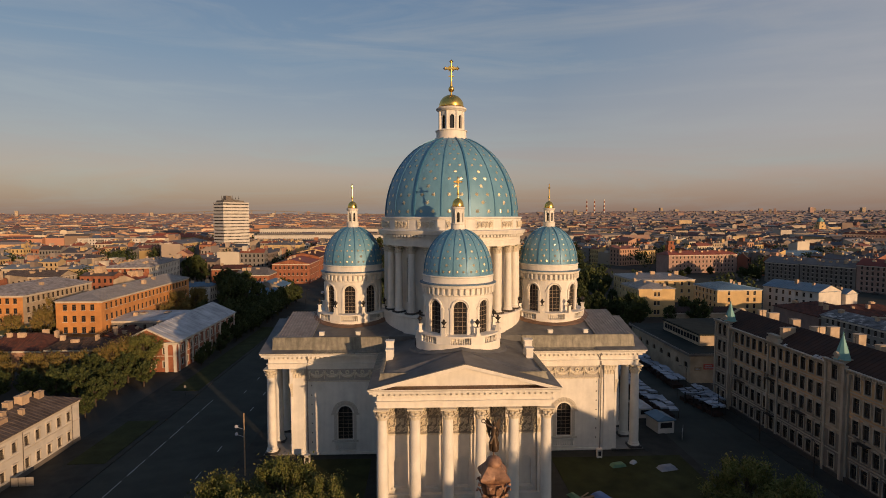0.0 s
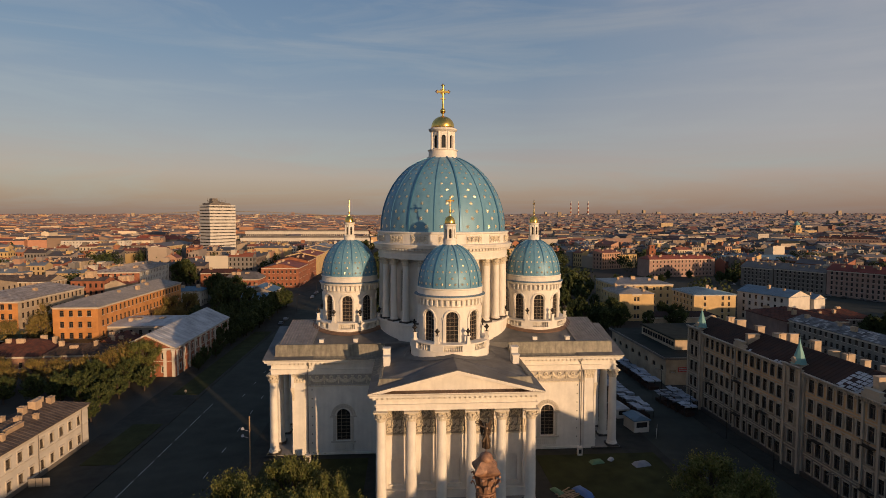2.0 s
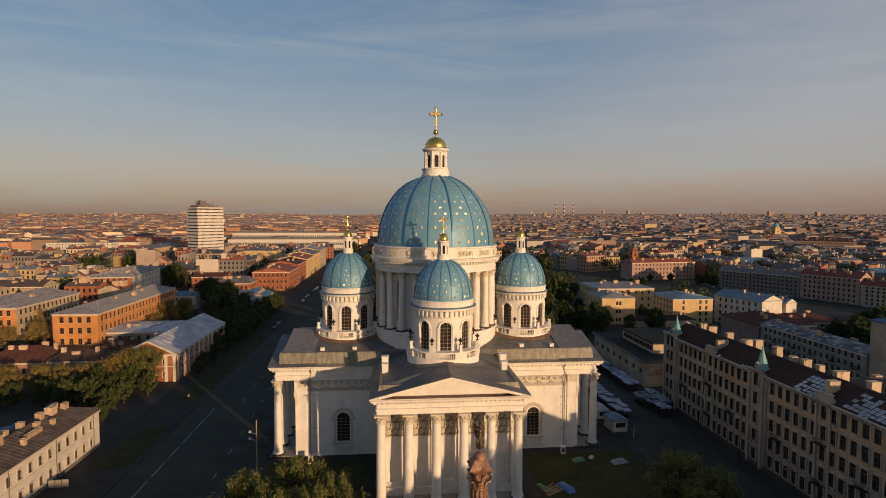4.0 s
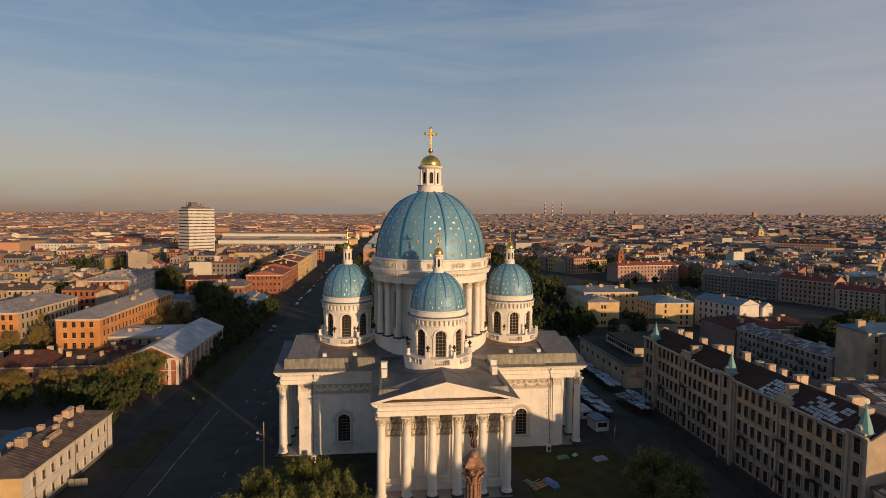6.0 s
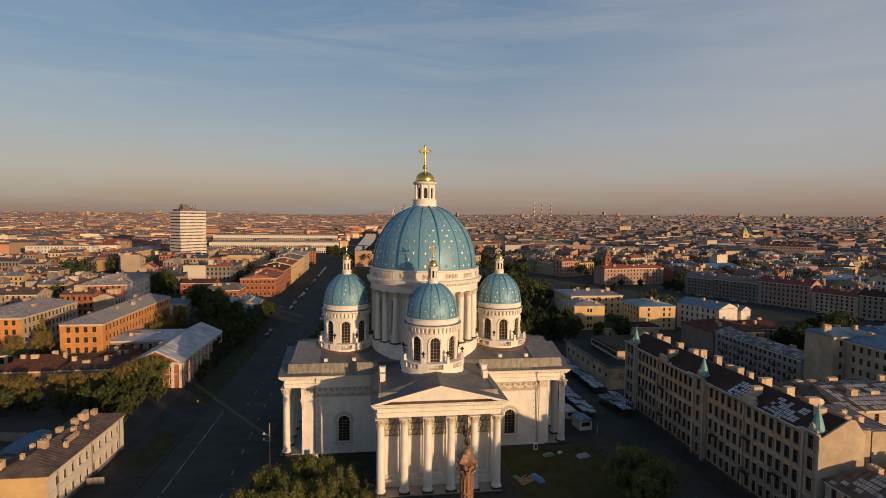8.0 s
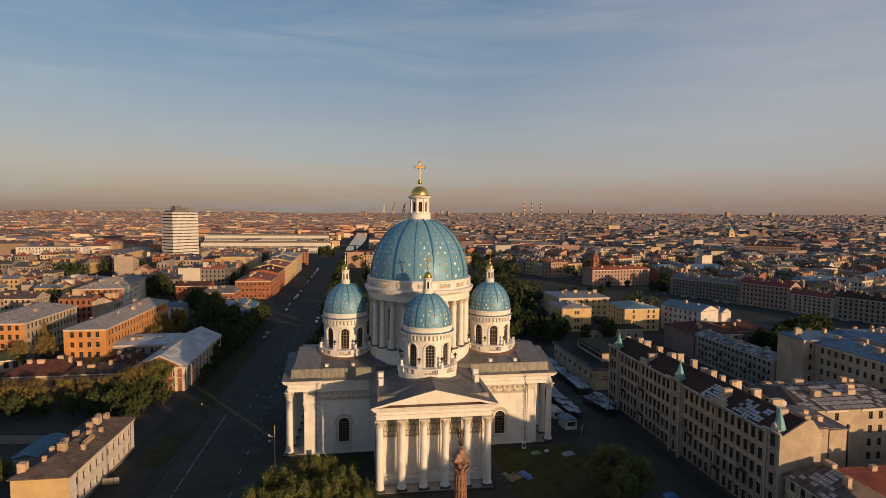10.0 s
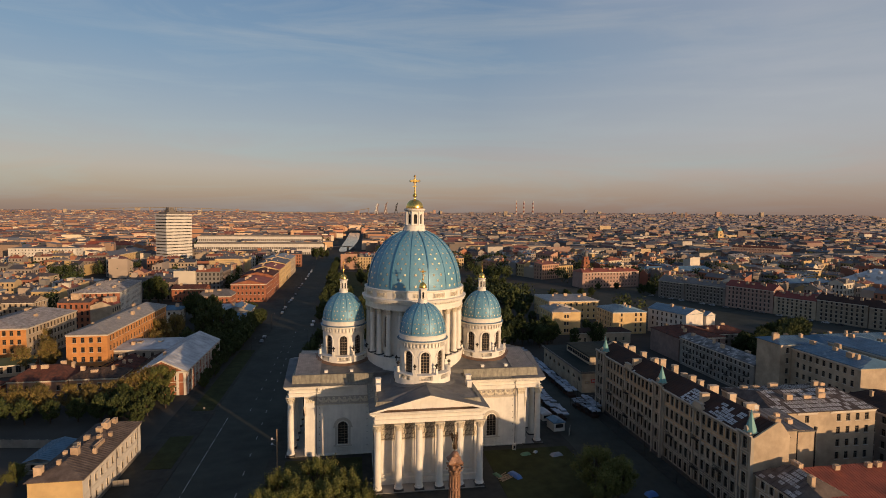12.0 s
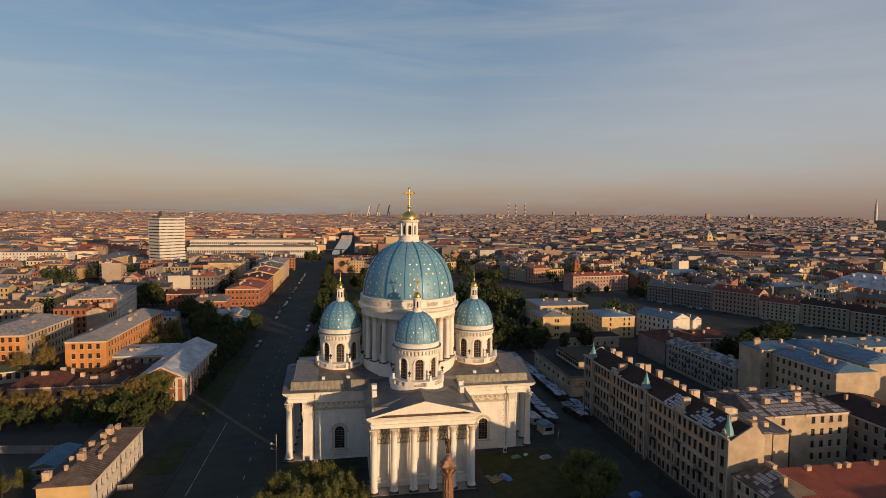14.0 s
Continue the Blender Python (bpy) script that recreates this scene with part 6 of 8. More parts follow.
BLUERANGE = placed_house(153.4, 198, 4, 17, 22.5, CREAMWALL, BLUEROOF, "cream apartment range with a blue-grey roof", floors=6, pitch=3.2, sides="sw", rise=2.4, hip=3, chimneys=9, seed=16)
sheet_patches(BLUERANGE, 44.6, 13, 22.5, 2.4, 3, "x", (1,), BLUESHEET, 0.3, 7)
placed_house(154, 172, -22, 3.6, 24.0, CREAMWALL, BLUEROOF, "cream apartment wing with a blue-grey roof", floors=6, pitch=3.4, sides="w", rise=2.2, hip=3, chimneys=5, seed=17)
GREYYARD = placed_house(133, 143.4, 14.8, 63, 12.6, GREYWALL, PATCHDARK, "grey yard house with balconies and a patched dark roof", floors=4, pitch=2.5, sides="w", rise=1.8, chimneys=6, seed=18, axis="y", seams=1.1, wh=1.7)
sheet_patches(GREYYARD, 10.4, 48.2, 12.6, 1.8, 0, "y", (-1,), SHEET, 0.3, 8, pitch=1.1, rows=4)
yard_wall = [c for c in GREYYARD.children if c.name.startswith("wall")][3]
for q in range(5):
    for z in (4.3, 7.2):
        balcony(yard_wall, 6.0 + 9.0 * q + (2.5 if z > 5 else 0), z, 2.2, 0.9)
placed_house(133.6, 158, 65, 90, 11.5, DULLPINK, DARKREDROOF, "brown brick block with a dark red roof", floors=3, pitch=3.6, sides="s", rise=2.6, hip=7, chimneys=3, seed=19)
# darkened plaster stands in for the shade on this block's wall
placed_house(159, 184, 82, 99, 9.0, DULLGREY, DARKREDROOF, "grey block with a dark red-brown roof", floors=3, pitch=3.4, sides="sw", rise=2.6, hip=7, chimneys=3, seed=44)
placed_house(99.5, 129.5, 103, 112, 6.6, CREAMWALL, BROWNROOF, "low cream pavilion with a dark roof", floors=1, pitch=4.4, sides="s", rise=1.6, hip=4, chimneys=0, seed=45)
placed_house(94.2, 111.3, 127.6, 150, 13.3, YELLOWWALL, ROOFLIGHT, "yellow pavilion with a pale roof", floors=3, pitch=4.0, sides="w", rise=2.2, hip=6, chimneys=4, seed=21, south=[(6.3, 0), (4.5, 1.6), (6.3, 0)])
placed_house(108, 142, 170, 200, 12.5, YELLOWWALL, ROOFLIGHT, "yellow block with a pale roof", floors=3, pitch=4.0, sides="sw", rise=2.2, hip=8, chimneys=5, seed=22)
placed_house(130, 151, 125, 147, 13, YELLOWWALL, BLUEROOF, "yellow house with a blue-grey roof", floors=4, pitch=3.4, sides="w", rise=1.8, hip=5, chimneys=3, seed=23, south=[(11, 5.0), (10, 3.2)])
placed_house(160, 175, 109, 135, 14.0, WHITEWALL, BLUEROOF, "pale house with a blue-grey roof and a plain gable", floors=4, pitch=3.2, sides="w", rise=2.8, axis="y", chimneys=3, seed=24, deg=20)
placed_house(178, 186, 112, 122, 12.6, WHITEWALL, BLUEROOF, "small pale gabled wing beside the blue-roofed house", floors=4, pitch=3.2, sides="w", rise=2.0, axis="y", chimneys=1, seed=25, deg=20)
# the darkened plasters carry the shade of these fronts in their colour
PD = math.degrees(math.atan2(40, 93))
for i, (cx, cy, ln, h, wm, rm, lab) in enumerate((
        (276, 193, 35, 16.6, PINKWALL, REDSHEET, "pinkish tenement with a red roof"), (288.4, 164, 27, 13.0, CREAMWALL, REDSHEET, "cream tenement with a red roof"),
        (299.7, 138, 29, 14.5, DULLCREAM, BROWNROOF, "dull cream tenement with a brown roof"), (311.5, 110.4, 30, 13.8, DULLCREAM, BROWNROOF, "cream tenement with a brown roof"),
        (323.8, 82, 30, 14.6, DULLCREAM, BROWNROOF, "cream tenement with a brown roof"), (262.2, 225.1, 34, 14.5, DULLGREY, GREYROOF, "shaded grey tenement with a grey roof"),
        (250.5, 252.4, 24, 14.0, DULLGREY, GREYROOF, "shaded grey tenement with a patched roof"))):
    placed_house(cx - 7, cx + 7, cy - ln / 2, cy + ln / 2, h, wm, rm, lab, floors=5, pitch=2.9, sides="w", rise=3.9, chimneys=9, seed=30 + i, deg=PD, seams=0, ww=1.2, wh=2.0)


# the long street tenement with its copper spires
def tenement():
    T = thing("tenement", "long five-storey ochre-grey tenement with small verdigris spires and a dark roof", "house", m=at(68.4, 0))
    y0, y1, h, d, pitch = -65.2, 13.2, 20.4, 8.8, 2.28
    cuts = [13.2, 6.8, -24.6, -29.4, -60.9, -65.2]
    for i in range(5):
        a, b = cuts[i], cuts[i + 1]
        ln = a - b
        tower = i % 2 == 0
        out = -0.6 if tower else 0.0
        wall = facade(T, ln, h + (0.9 if tower else 0), 5, 2.1 if tower else pitch, Matrix.Translation((out, a, 0)) @ rz(270), STONEWALL, 1.32, 2.7, surround=True, frame_mat=DARKTRIM, base=(STONEBASE, 8.6))
        g = Geo()
        g.box(0.02, ln - 0.02, -0.16, 0.05, 0, 1.0)
        part("plinth", g, GRANITE, wall)
        top = h + (0.9 if tower else 0)
        # brackets under the eave
        g = Geo()
        for q in range(int(ln / 0.62)):
            u = 0.31 + 0.62 * q
            g.box(u - 0.11, u + 0.11, -0.62, -0.2, top - 0.5, top - 0.12)
        g.box(0, ln, -0.72, 0.0, top - 0.12, top + 0.06)
        part("bracket_course", g, DARKTRIM, wall)
        if tower:
            for u in (0.0, ln - 0.55):
                g = Geo()
                g.box(u, u + 0.55, -0.22, 0.62, 0.0, top - 0.5)
                part("pilaster", g, DARKTRIM, wall)
        else:
            # ochre bands under the two upper rows of windows
            for za, zb in ((11.92, 12.36), (12.62, 13.05), (15.84, 16.28), (16.54, 16.98)):
                g = Geo()
                g.box(0.6, ln - 0.6, -0.045, 0.05, za, zb)
                part("ochre_band", g, TENPANEL, wall, "faded ochre plaster band")
            # paired strips and a stepped attic at the middle of the bay
            for u in (ln / 2 - 1.9, ln / 2 + 1.4, 0.05, ln - 0.5):
                g = Geo()
                g.box(u, u + 0.45, -0.3, 0.05, 1.0, top - 0.85)
                g.box(u - 0.08, u + 0.53, -0.4, 0.05, top - 1.3, top - 0.85)
                part("pilaster", g, DARKTRIM, wall)
            g = Geo()
            g.box(ln / 2 - 2.0, ln / 2 + 2.0, -0.4, 0.5, top + 0.06, top + 0.9)
            g.box(ln / 2 - 1.5, ln / 2 + 1.5, -0.35, 0.5, top + 0.9, top + 1.45)
            g.box(ln / 2 - 1.7, ln / 2 + 1.7, -0.5, 0.6, top + 1.45, top + 1.62)
            part("attic", g, DARKTRIM, wall)
            n = int((ln - 1.2) / pitch)
            m0 = (ln - n * pitch) / 2
            for q in range(n - 1):
                u = m0 + pitch * (q + 1)
                g = Geo()
                g.box(u - 0.30, u + 0.30, -0.05, 0.05, 16.5, 19.2)
                part("plaster_panel", g, TENPANEL, wall)
            # rows of panels below the sills of the middle storeys
            for q in range(n):
                u = m0 + pitch * (q + 0.5)
                g = Geo()
                g.box(u - 0.62, u + 0.62, -0.07, 0.05, 0.0, 0.65)
                if q == 0:
                    sill_me = g.mesh("sill_panel", DARKTRIM)
                for z in (7.95, 11.9):
                    part("sill_panel", sill_me, None, wall, m=Matrix.Translation((pitch * q, 0, z)))
            for q in range(4):
                u, z = m0 + pitch * (1.5, 6.5, 10.5, 6.5)[q], (8.5, 12.4, 8.5, 4.7)[q]
                balcony(wall, u, z)
        if tower:
            # spire on its corner plinth
            g = Geo()
            g.box(-1.0, 1.0, -1.0, 1.0, 0, 0.7)
            g.box(-1.15, 1.15, -1.15, 1.15, 0.7, 0.85)
            pl = part("spire_plinth", g, DARKTRIM, T, m=Matrix.Translation((out + 1.3, 9.0 if i == 0 else (a + b) / 2, h + 0.4)))
            g = Geo()
            g.lathe([(1.45, 0.0), (1.3, 0.25), (0.95, 1.5), (0.5, 3.0), (0.1, 4.5), (0.0, 4.9)], 8, a0=math.pi / 8)
            g.lathe([(0.14, 4.5), (0.16, 4.7), (0.02, 4.95), (0.02, 5.4)], 6)
            part("spire", g, TEAL, pl, "verdigris copper spire", m=Matrix.Translation((0, 0, 0.7)))
            g = Geo()
            g.box(-0.5, 0.5, -0.5, 0.5, 0, 1.4)
            g.prism([(-0.65, 1.4), (0.65, 1.4), (0.3, 2.0), (0, 2.15), (-0.3, 2.0)], lambda s, t, q: (q, s, t), -0.6, 0.6)
            part("dormer", g, DARKTRIM, pl, m=Matrix.Translation((-0.75, 0, 0.0)))
    for m, ln in ((at(0, y0), d), (at(d, y0, 0, 90), y1 - y0), (at(d, y1, 0, 180), d)):
        facade(T, ln, h, 5, 3.2, m, CREAMWALL, windows=False)
    rise = 3.1
    g = Geo()
    p = [(-0.4, y0, h - 0.1), (d + 0.4, y0, h - 0.1), (d + 0.4, y1, h - 0.1), (-0.4, y1, h - 0.1), (5.6, y0, h + rise), (5.6, y1, h + rise), (6.6, y0, h + rise - 0.2), (6.6, y1, h + rise - 0.2)]
    g.add(p, [(0, 4, 5, 3), (4, 6, 7, 5), (6, 1, 2, 7)])
    roof = part("roof", g, BROWNROOF, T)
    # standing seams of the sheet roof
    g = Geo()
    for i in range(int((y1 - y0) / 1.1)):
        y = y0 + 0.6 + 1.1 * i
        g.add([(-0.4, y - 0.03, h - 0.1), (-0.4, y, h - 0.02), (5.6, y, h + rise + 0.08), (5.6, y - 0.03, h + rise), (-0.4, y + 0.03, h - 0.1), (5.6, y + 0.03, h + rise)], [(0, 1, 2, 3), (1, 4, 5, 2)])
    tagged(part("standing_seam", g, BROWNROOF, roof), kind="stuff")
    # end gables stand a little above the roof
    for y, e in ((y0, -1), (y1, 1)):
        g = Geo()
        g.prism([(-0.1, h), (d + 0.1, h), (d + 0.1, h + 0.35), (6.6, h + rise + 0.3), (5.6, h + rise + 0.5), (-0.1, h + 0.4)], lambda s, t, q: (s, q, t), y + 0.02 * e, y - 0.38 * e)
        part("gable", g, CREAMWALL, T)
    # pale sheets patched over the dark roof
    rnd = random.Random(5)
    for ya, ln, w0, w1, chance in ((-42.6, 6.6, 0.08, 0.80, 0.95), (-57.5, 9.0, 0.12, 0.82, 0.72), (-24, 13, 0.02, 0.16, 0.4), (-60, 24, 0.02, 0.14, 0.35)):
        g = Geo()
        for q in range(int(ln / 1.1)):
            for r in range(max(1, round((w1 - w0) * 7))):
                if rnd.random() > chance:
                    continue
                n = max(1, round((w1 - w0) * 7))
                t0, t1 = w0 + (w1 - w0) * r / n, w0 + (w1 - w0) * (r + rnd.uniform(0.7, 0.93)) / n
                P = lambda t, yy: (-0.4 + 6.0 * t, yy, h - 0.1 + (rise + 0.1) * t + 0.05)
                ys = ya + 1.1 * q
                g.add([P(t0, ys + 0.08), P(t1, ys + 0.08), P(t1, ys + 1.02), P(t0, ys + 1.02)], [(0, 1, 2, 3)])
        tagged(part("roof_patch", g, WHITEROOF, roof, "pale patched roof sheets"), kind="stuff")
    # chimney stacks: place, width, top
    for x, y, w, dd, top in ((2.6, -9.4, 3.6, 1.1, 23.9), (7.4, -11.6, 3.4, 1.2, 24.5), (9.4, -15.3, 2.4, 1.2, 25.2), (8.4, -22.0, 1.9, 1.6, 25.2), (6.9, -28.2, 1.9, 1.3, 24.6),
                             (7.8, -30.7, 2.3, 1.3, 24.6), (2.4, -44.1, 2.7, 1.3, 24.2), (9.4, -39.7, 3.4, 1.3, 24.6), (9.0, -47.0, 2.4, 1.4, 24.8), (8.6, -53.5, 3.4, 1.4, 24.6),
                             (4.6, -59.2, 2.2, 1.6, 24.6), (7.4, 3.0, 3.0, 1.4, 24.8), (8.6, -4.0, 2.2, 1.4, 24.6), (9.2, 8.0, 2.2, 1.3, 24.6), (9.4, -34.5, 1.6, 1.2, 24.4)):
        x = min(x, 7.9)
        z = h + rise * min(1.0, x / 5.6) - max(0.0, x - 6.6) * 1.2
        chimney(roof, x, y, z, w * 0.78, dd * 0.9, max(0.8, top - z - 0.45), PALECHIMNEY)
    for i in range(7):
        g = Geo()
        g.tube([(0, 0, -0.3), (0, 0, 1.6)], 0.05, 5)
        g.tube([(-0.5, 0, 1.5), (0.5, 0, 1.5)], 0.03, 4)
        g.tube([(-0.35, 0, 1.2), (0.35, 0, 1.2)], 0.03, 4)
        part("aerial", g, IRON, roof, m=Matrix.Translation((5.6, 4 - 9.3 * i, h + rise)))
    g = Geo()
    g.lathe([(0.02, 0.0), (0.3, 0.04), (0.54, 0.16), (0.56, 0.19)], 16, m=Matrix.Rotation(radians(70), 4, "X"))
    g.tube([(0, 0.1, 0), (0, 0.5, -1.2)], 0.06, 6)
    part("satellite_dish", g, WHITEWALL, roof, "white satellite dish", m=Matrix.Translation((7.2, -56.5, h + rise + 0.9)))
    keep(64, 86, -90, 20)


tenement()

# market hall and stalls
def market_hall():
    K = thing("market_hall", "low cream market hall with lunette windows and a dark two-level roof", "hall", m=at(69, 28))
    lx, ly, h = 32.0, 43.0, 8.0
    # street wall with its lunettes
    g = Geo()
    n = 8
    place = lambda u, z, q: (q, ly - u, z)
    for i in range(n):
        u0, u1 = ly * i / n, ly * (i + 1) / n
        bay(g, u0, u1, 0, h, (u0 + u1) / 2, arch_outline(2.3, 3.9, 5.6), 0.4, place)
    wall = part("wall", g.weld(), CREAMWALL, K)
    for i in range(n):
        g = Geo()
        uc = ly * (i + 0.5) / n
        pts = [place(uc + u, z, 0.36) for u, z in arch_outline(2.3, 3.9, 5.6)]
        g.add(pts, [tuple(range(len(pts)))])
        for q in (-0.4, 0.4):
            g.box(0.28, 0.36, ly - uc + q - 0.04, ly - uc + q + 0.04, 3.9, 5.3, 1)
        part("window", g, (GLASS, CASEMENT), wall)
    for a, m in ((lx, at(0, 0)), (ly, at(lx, 0, 0, 90)), (lx, at(lx, ly, 0, 180))):
        facade(K, a, h, 1, 4.0, m, CREAMWALL, windows=False)
    g = Geo()
    g.box(-0.6, lx + 0.6, -0.6, ly + 0.6, h, h + 0.35)
    g.box(-0.3, lx + 0.3, -0.3, ly + 0.3, h + 0.35, h + 0.5)
    part("roof", g, TARROOF, K)
    g = Geo()
    g.box(-0.9, -0.6, -0.9, ly + 0.9, h - 0.15, h + 0.55)
    g.box(-0.6, lx + 0.9, -0.9, -0.6, h - 0.15, h + 0.55)
    part("fascia", g, GREYROOF, K, "grey edge band")
    g = Geo()
    g.box(7.0, 31.0, 8.5, 33.0, h + 0.5, 11.7)
    up = part("upper_wall", g, CREAMWALL, K)
    for i in range(12):
        g = Geo()
        g.box(6.94, 7.06, 9.4 + 1.9 * i, 10.9 + 1.9 * i, 9.4, 10.9)
        part("window", g, GLASS, up)
    g = Geo()
    g.box(6.5, 31.5, 8.0, 33.5, 11.7, 12.0)
    g.box(6.8, 31.2, 8.3, 33.2, 12.0, 12.1)
    part("upper_roof", g, TARROOF, K)
    # shop boards on the end wall, their writing as bars
    for x0, x1, z0, z1, mm in ((1.2, 3.2, 3.6, 4.6, WOOD), (3.8, 7.0, 3.9, 5.4, SIGNRED)):
        g = Geo()
        g.box(x0, x1, -0.12, 0.0, z0, z1)
        b = part("sign_board", g, mm, K)
        g = Geo()
        for q in range(2):
            zz = z0 + (z1 - z0) * (0.22 + 0.38 * q)
            g.box(x0 + 0.3, x1 - 0.3 - 0.5 * q, -0.15, -0.12, zz, zz + (z1 - z0) * 0.2)
        part("bar", g, PAINT, b)
    keep(64, 108, 22, 90)


market_hall()


def stall(x, y, lx, ly, h, deg, mat_, label):
    S = thing("market_stall", label, "stall", m=at(x, y, 0.03, deg), group="stalls of the market")
    g = Geo()
    a, b = lx / 2, ly / 2
    r = random.Random(int(x * 31 + y * 17))
    for ix in range(2):
        for iy in range(2):
            x0, x1 = -a + lx * ix / 2 + r.uniform(0, 0.25), -a + lx * (ix + 1) / 2 - r.uniform(0, 0.25)
            y0, y1 = -b + ly * iy / 2 + r.uniform(0, 0.2), -b + ly * (iy + 1) / 2 - r.uniform(0, 0.2)
            z = h + r.uniform(-0.35, 0.25)
            tx, ty = r.uniform(-0.3, 0.3), r.uniform(-0.25, 0.25)
            n = 4
            pts = []
            for q in range(n + 1):
                for e in range(n + 1):
                    u, v = e / n, q / n
                    pts.append((x0 + (x1 - x0) * u, y0 + (y1 - y0) * v, z + tx * (u - 0.5) + ty * (v - 0.5) - 0.16 * (1 - (2 * u - 1) ** 2) * (1 - (2 * v - 1) ** 2) + r.uniform(-0.03, 0.03)))
            g.add(pts, [(q * (n + 1) + e, q * (n + 1) + e + 1, (q + 1) * (n + 1) + e + 1, (q + 1) * (n + 1) + e) for q in range(n) for e in range(n)])
            g.box(x0, x1, y0 - 0.02, y0, z - 0.4, z + ty * -0.5)
    part("awning", g, mat_, S)
    for sx in (-1, 1):
        for sy in (-1, 1):
            g = Geo()
            g.box(-0.05, 0.05, -0.05, 0.05, 0, h)
            part("post", g, IRON, S, m=Matrix.Translation((sx * (a - 0.1), sy * (b - 0.1), 0)))
    g = Geo()
    g.box(-a * 0.6, a * 0.6, -b * 0.9, b * 0.9, 0, 0.9)
    part("counter", g, BROWNROOF, S)


rnd = random.Random(5)
for i in range(15):
    stall(63.4 - 0.02 * i + rnd.uniform(-0.15, 0.15), 25.5 + 4.5 * i, 4.4 + rnd.uniform(-0.3, 0.3), 4.4, 2.6 + rnd.uniform(0, 0.3), rnd.uniform(-3, 3), TARP, "market stall with a pale sagging awning")
for i in range(9):
    stall(50.8 + rnd.uniform(-0.15, 0.15), 3.6 + 4.4 * i, 4.4 + rnd.uniform(-0.3, 0.3), 4.3, 2.6 + rnd.uniform(0, 0.3), rnd.uniform(-3, 3), TARP, "market stall with a pale sagging awning")
for i in range(4):
    stall(61.2 + 0.55 * i, 13.6 - 3.3 * i, 4.0, 3.3, 2.9, 9, TARP, "broad market stall with a pale flapping awning")
for i in range(3):
    stall(65.6, 16.0 - 3.8 * i, 3.4, 3.7, 2.8, 5, TARP, "broad market stall with a pale flapping awning")


def kiosk(x, y, lx, ly, h, deg, roof_mat, label):
    K = thing("kiosk", label, "kiosk", m=at(x, y, 0.03, deg))
    g = Geo()
    g.box(-lx / 2, lx / 2, -ly / 2, ly / 2, 0, h)
    part("body", g, WHITEWALL, K)
    g = Geo()
    g.box(-lx * 0.36, lx * 0.36, -ly / 2 - 0.05, -ly / 2 + 0.02, h * 0.4, h * 0.8)
    part("hatch", g, GLASS, K)
    part("roof", roof_geo(lx, ly, h, 0.9, hip=0.6, over=0.3), roof_mat, K)


kiosk(46.0, -4.6, 3.8, 4.8, 3.0, 8, BLUEROOF, "white kiosk with a dark blue roof")
BOARD = thing("hoarding", "white sheet hoarding leaning beside the kiosk", "hoarding", m=at(49.2, -8.6, 0.03, 62))
for i in range(4):
    g = Geo()
    g.box(1.3 * i - 2.6, 1.3 * i - 1.36, -0.04, 0.04, 0.05, 2.0 - 0.25 * (i % 2))
    part("panel", g, WHITEWALL if i < 2 else DULLGREY, BOARD)
kiosk(45.2, 4.4, 3.0, 5.0, 2.5, 4, WHITEROOF, "white market booth with a pale roof")

# hotel slab and the long pale range beside it
def hotel():
    H = thing("hotel", "tall white slab hotel with banded storeys", "hotel", m=at(-250, 592, 0, 50))
    lx, ly, h, n = 36.0, 23.5, 62.5, 14
    g = Geo()
    g.box(-lx / 2 + 0.8, lx / 2 - 0.8, -ly / 2 + 0.8, ly / 2 - 0.8, 0, h)
    part("glazing", g, GLASS, H)
    for i in range(n):
        g = Geo()
        z = 6 + (h - 6) * i / n
        g.box(-lx / 2, lx / 2, -ly / 2, ly / 2, z, z + 2.75)
        part("parapet_band", g, CONCRETE, H)
    # slim piers between the windows
    for i in range(23):
        x = -lx / 2 + 0.6 + (lx - 1.2) * i / 22
        g = Geo()
        g.box(x - 0.09, x + 0.09, -ly / 2 + 0.45, -ly / 2 + 0.9, 6, h)
        part("pier", g, CONCRETE, H)
    g = Geo()
    g.box(-lx / 2, lx / 2, -ly / 2, ly / 2, h + 0.4, h + 1.9)
    part("roof_band", g, CONCRETE, H)
    g = Geo()
    g.box(-lx / 2 + 3, lx / 2 - 5, -ly / 2 + 3, ly / 2 - 3, h + 1.9, h + 4.4)
    g.box(-9, 1, -4, 5, h + 4.4, h + 7)
    g.box(-8.5, -1, -3, 3, h + 7, h + 10.5)
    g.box(4, 9, -2, 4, h + 4.4, h + 5.8)
    part("plant_room", g, GREYROOF, H)
    for x in (-13, -10.5, -5, 2.5, 6.5, 11):
        g = Geo()
        g.tube([(x, 0, h + 4), (x, 0, h + 8.5 + (x % 3))], 0.22, 5)
        g.tube([(x - 0.9, 0, h + 7.5), (x + 0.9, 0, h + 7.5)], 0.16, 4)
        part("aerial", g, IRON, H)
    keep(-300, -225, 530, 600)


hotel()


def long_range(x0, x1, y, h, floors, label):
    R = thing("long_range", label, "building", m=at((x0 + x1) / 2, y))
    l = x1 - x0
    g = Geo()
    g.box(-l / 2, l / 2, 0.6, 22, 0, h)
    part("glazing", g, GREYROOF, R)
    for i in range(floors):
        g = Geo()
        z = h * i / floors
        g.box(-l / 2, l / 2, 0.0, 22.5, z + h / floors * 0.42, z + h / floors)
        part("band", g, CONCRETE, R)
        g = Geo()
        for k in range(int(l / 3.4)):
            x = -l / 2 + 1.7 + 3.4 * k
            g.box(x - 0.35, x + 0.35, 0.15, 0.7, z, z + h / floors * 0.42)
        tagged(part("window_pier", g, CONCRETE, R), kind="stuff")
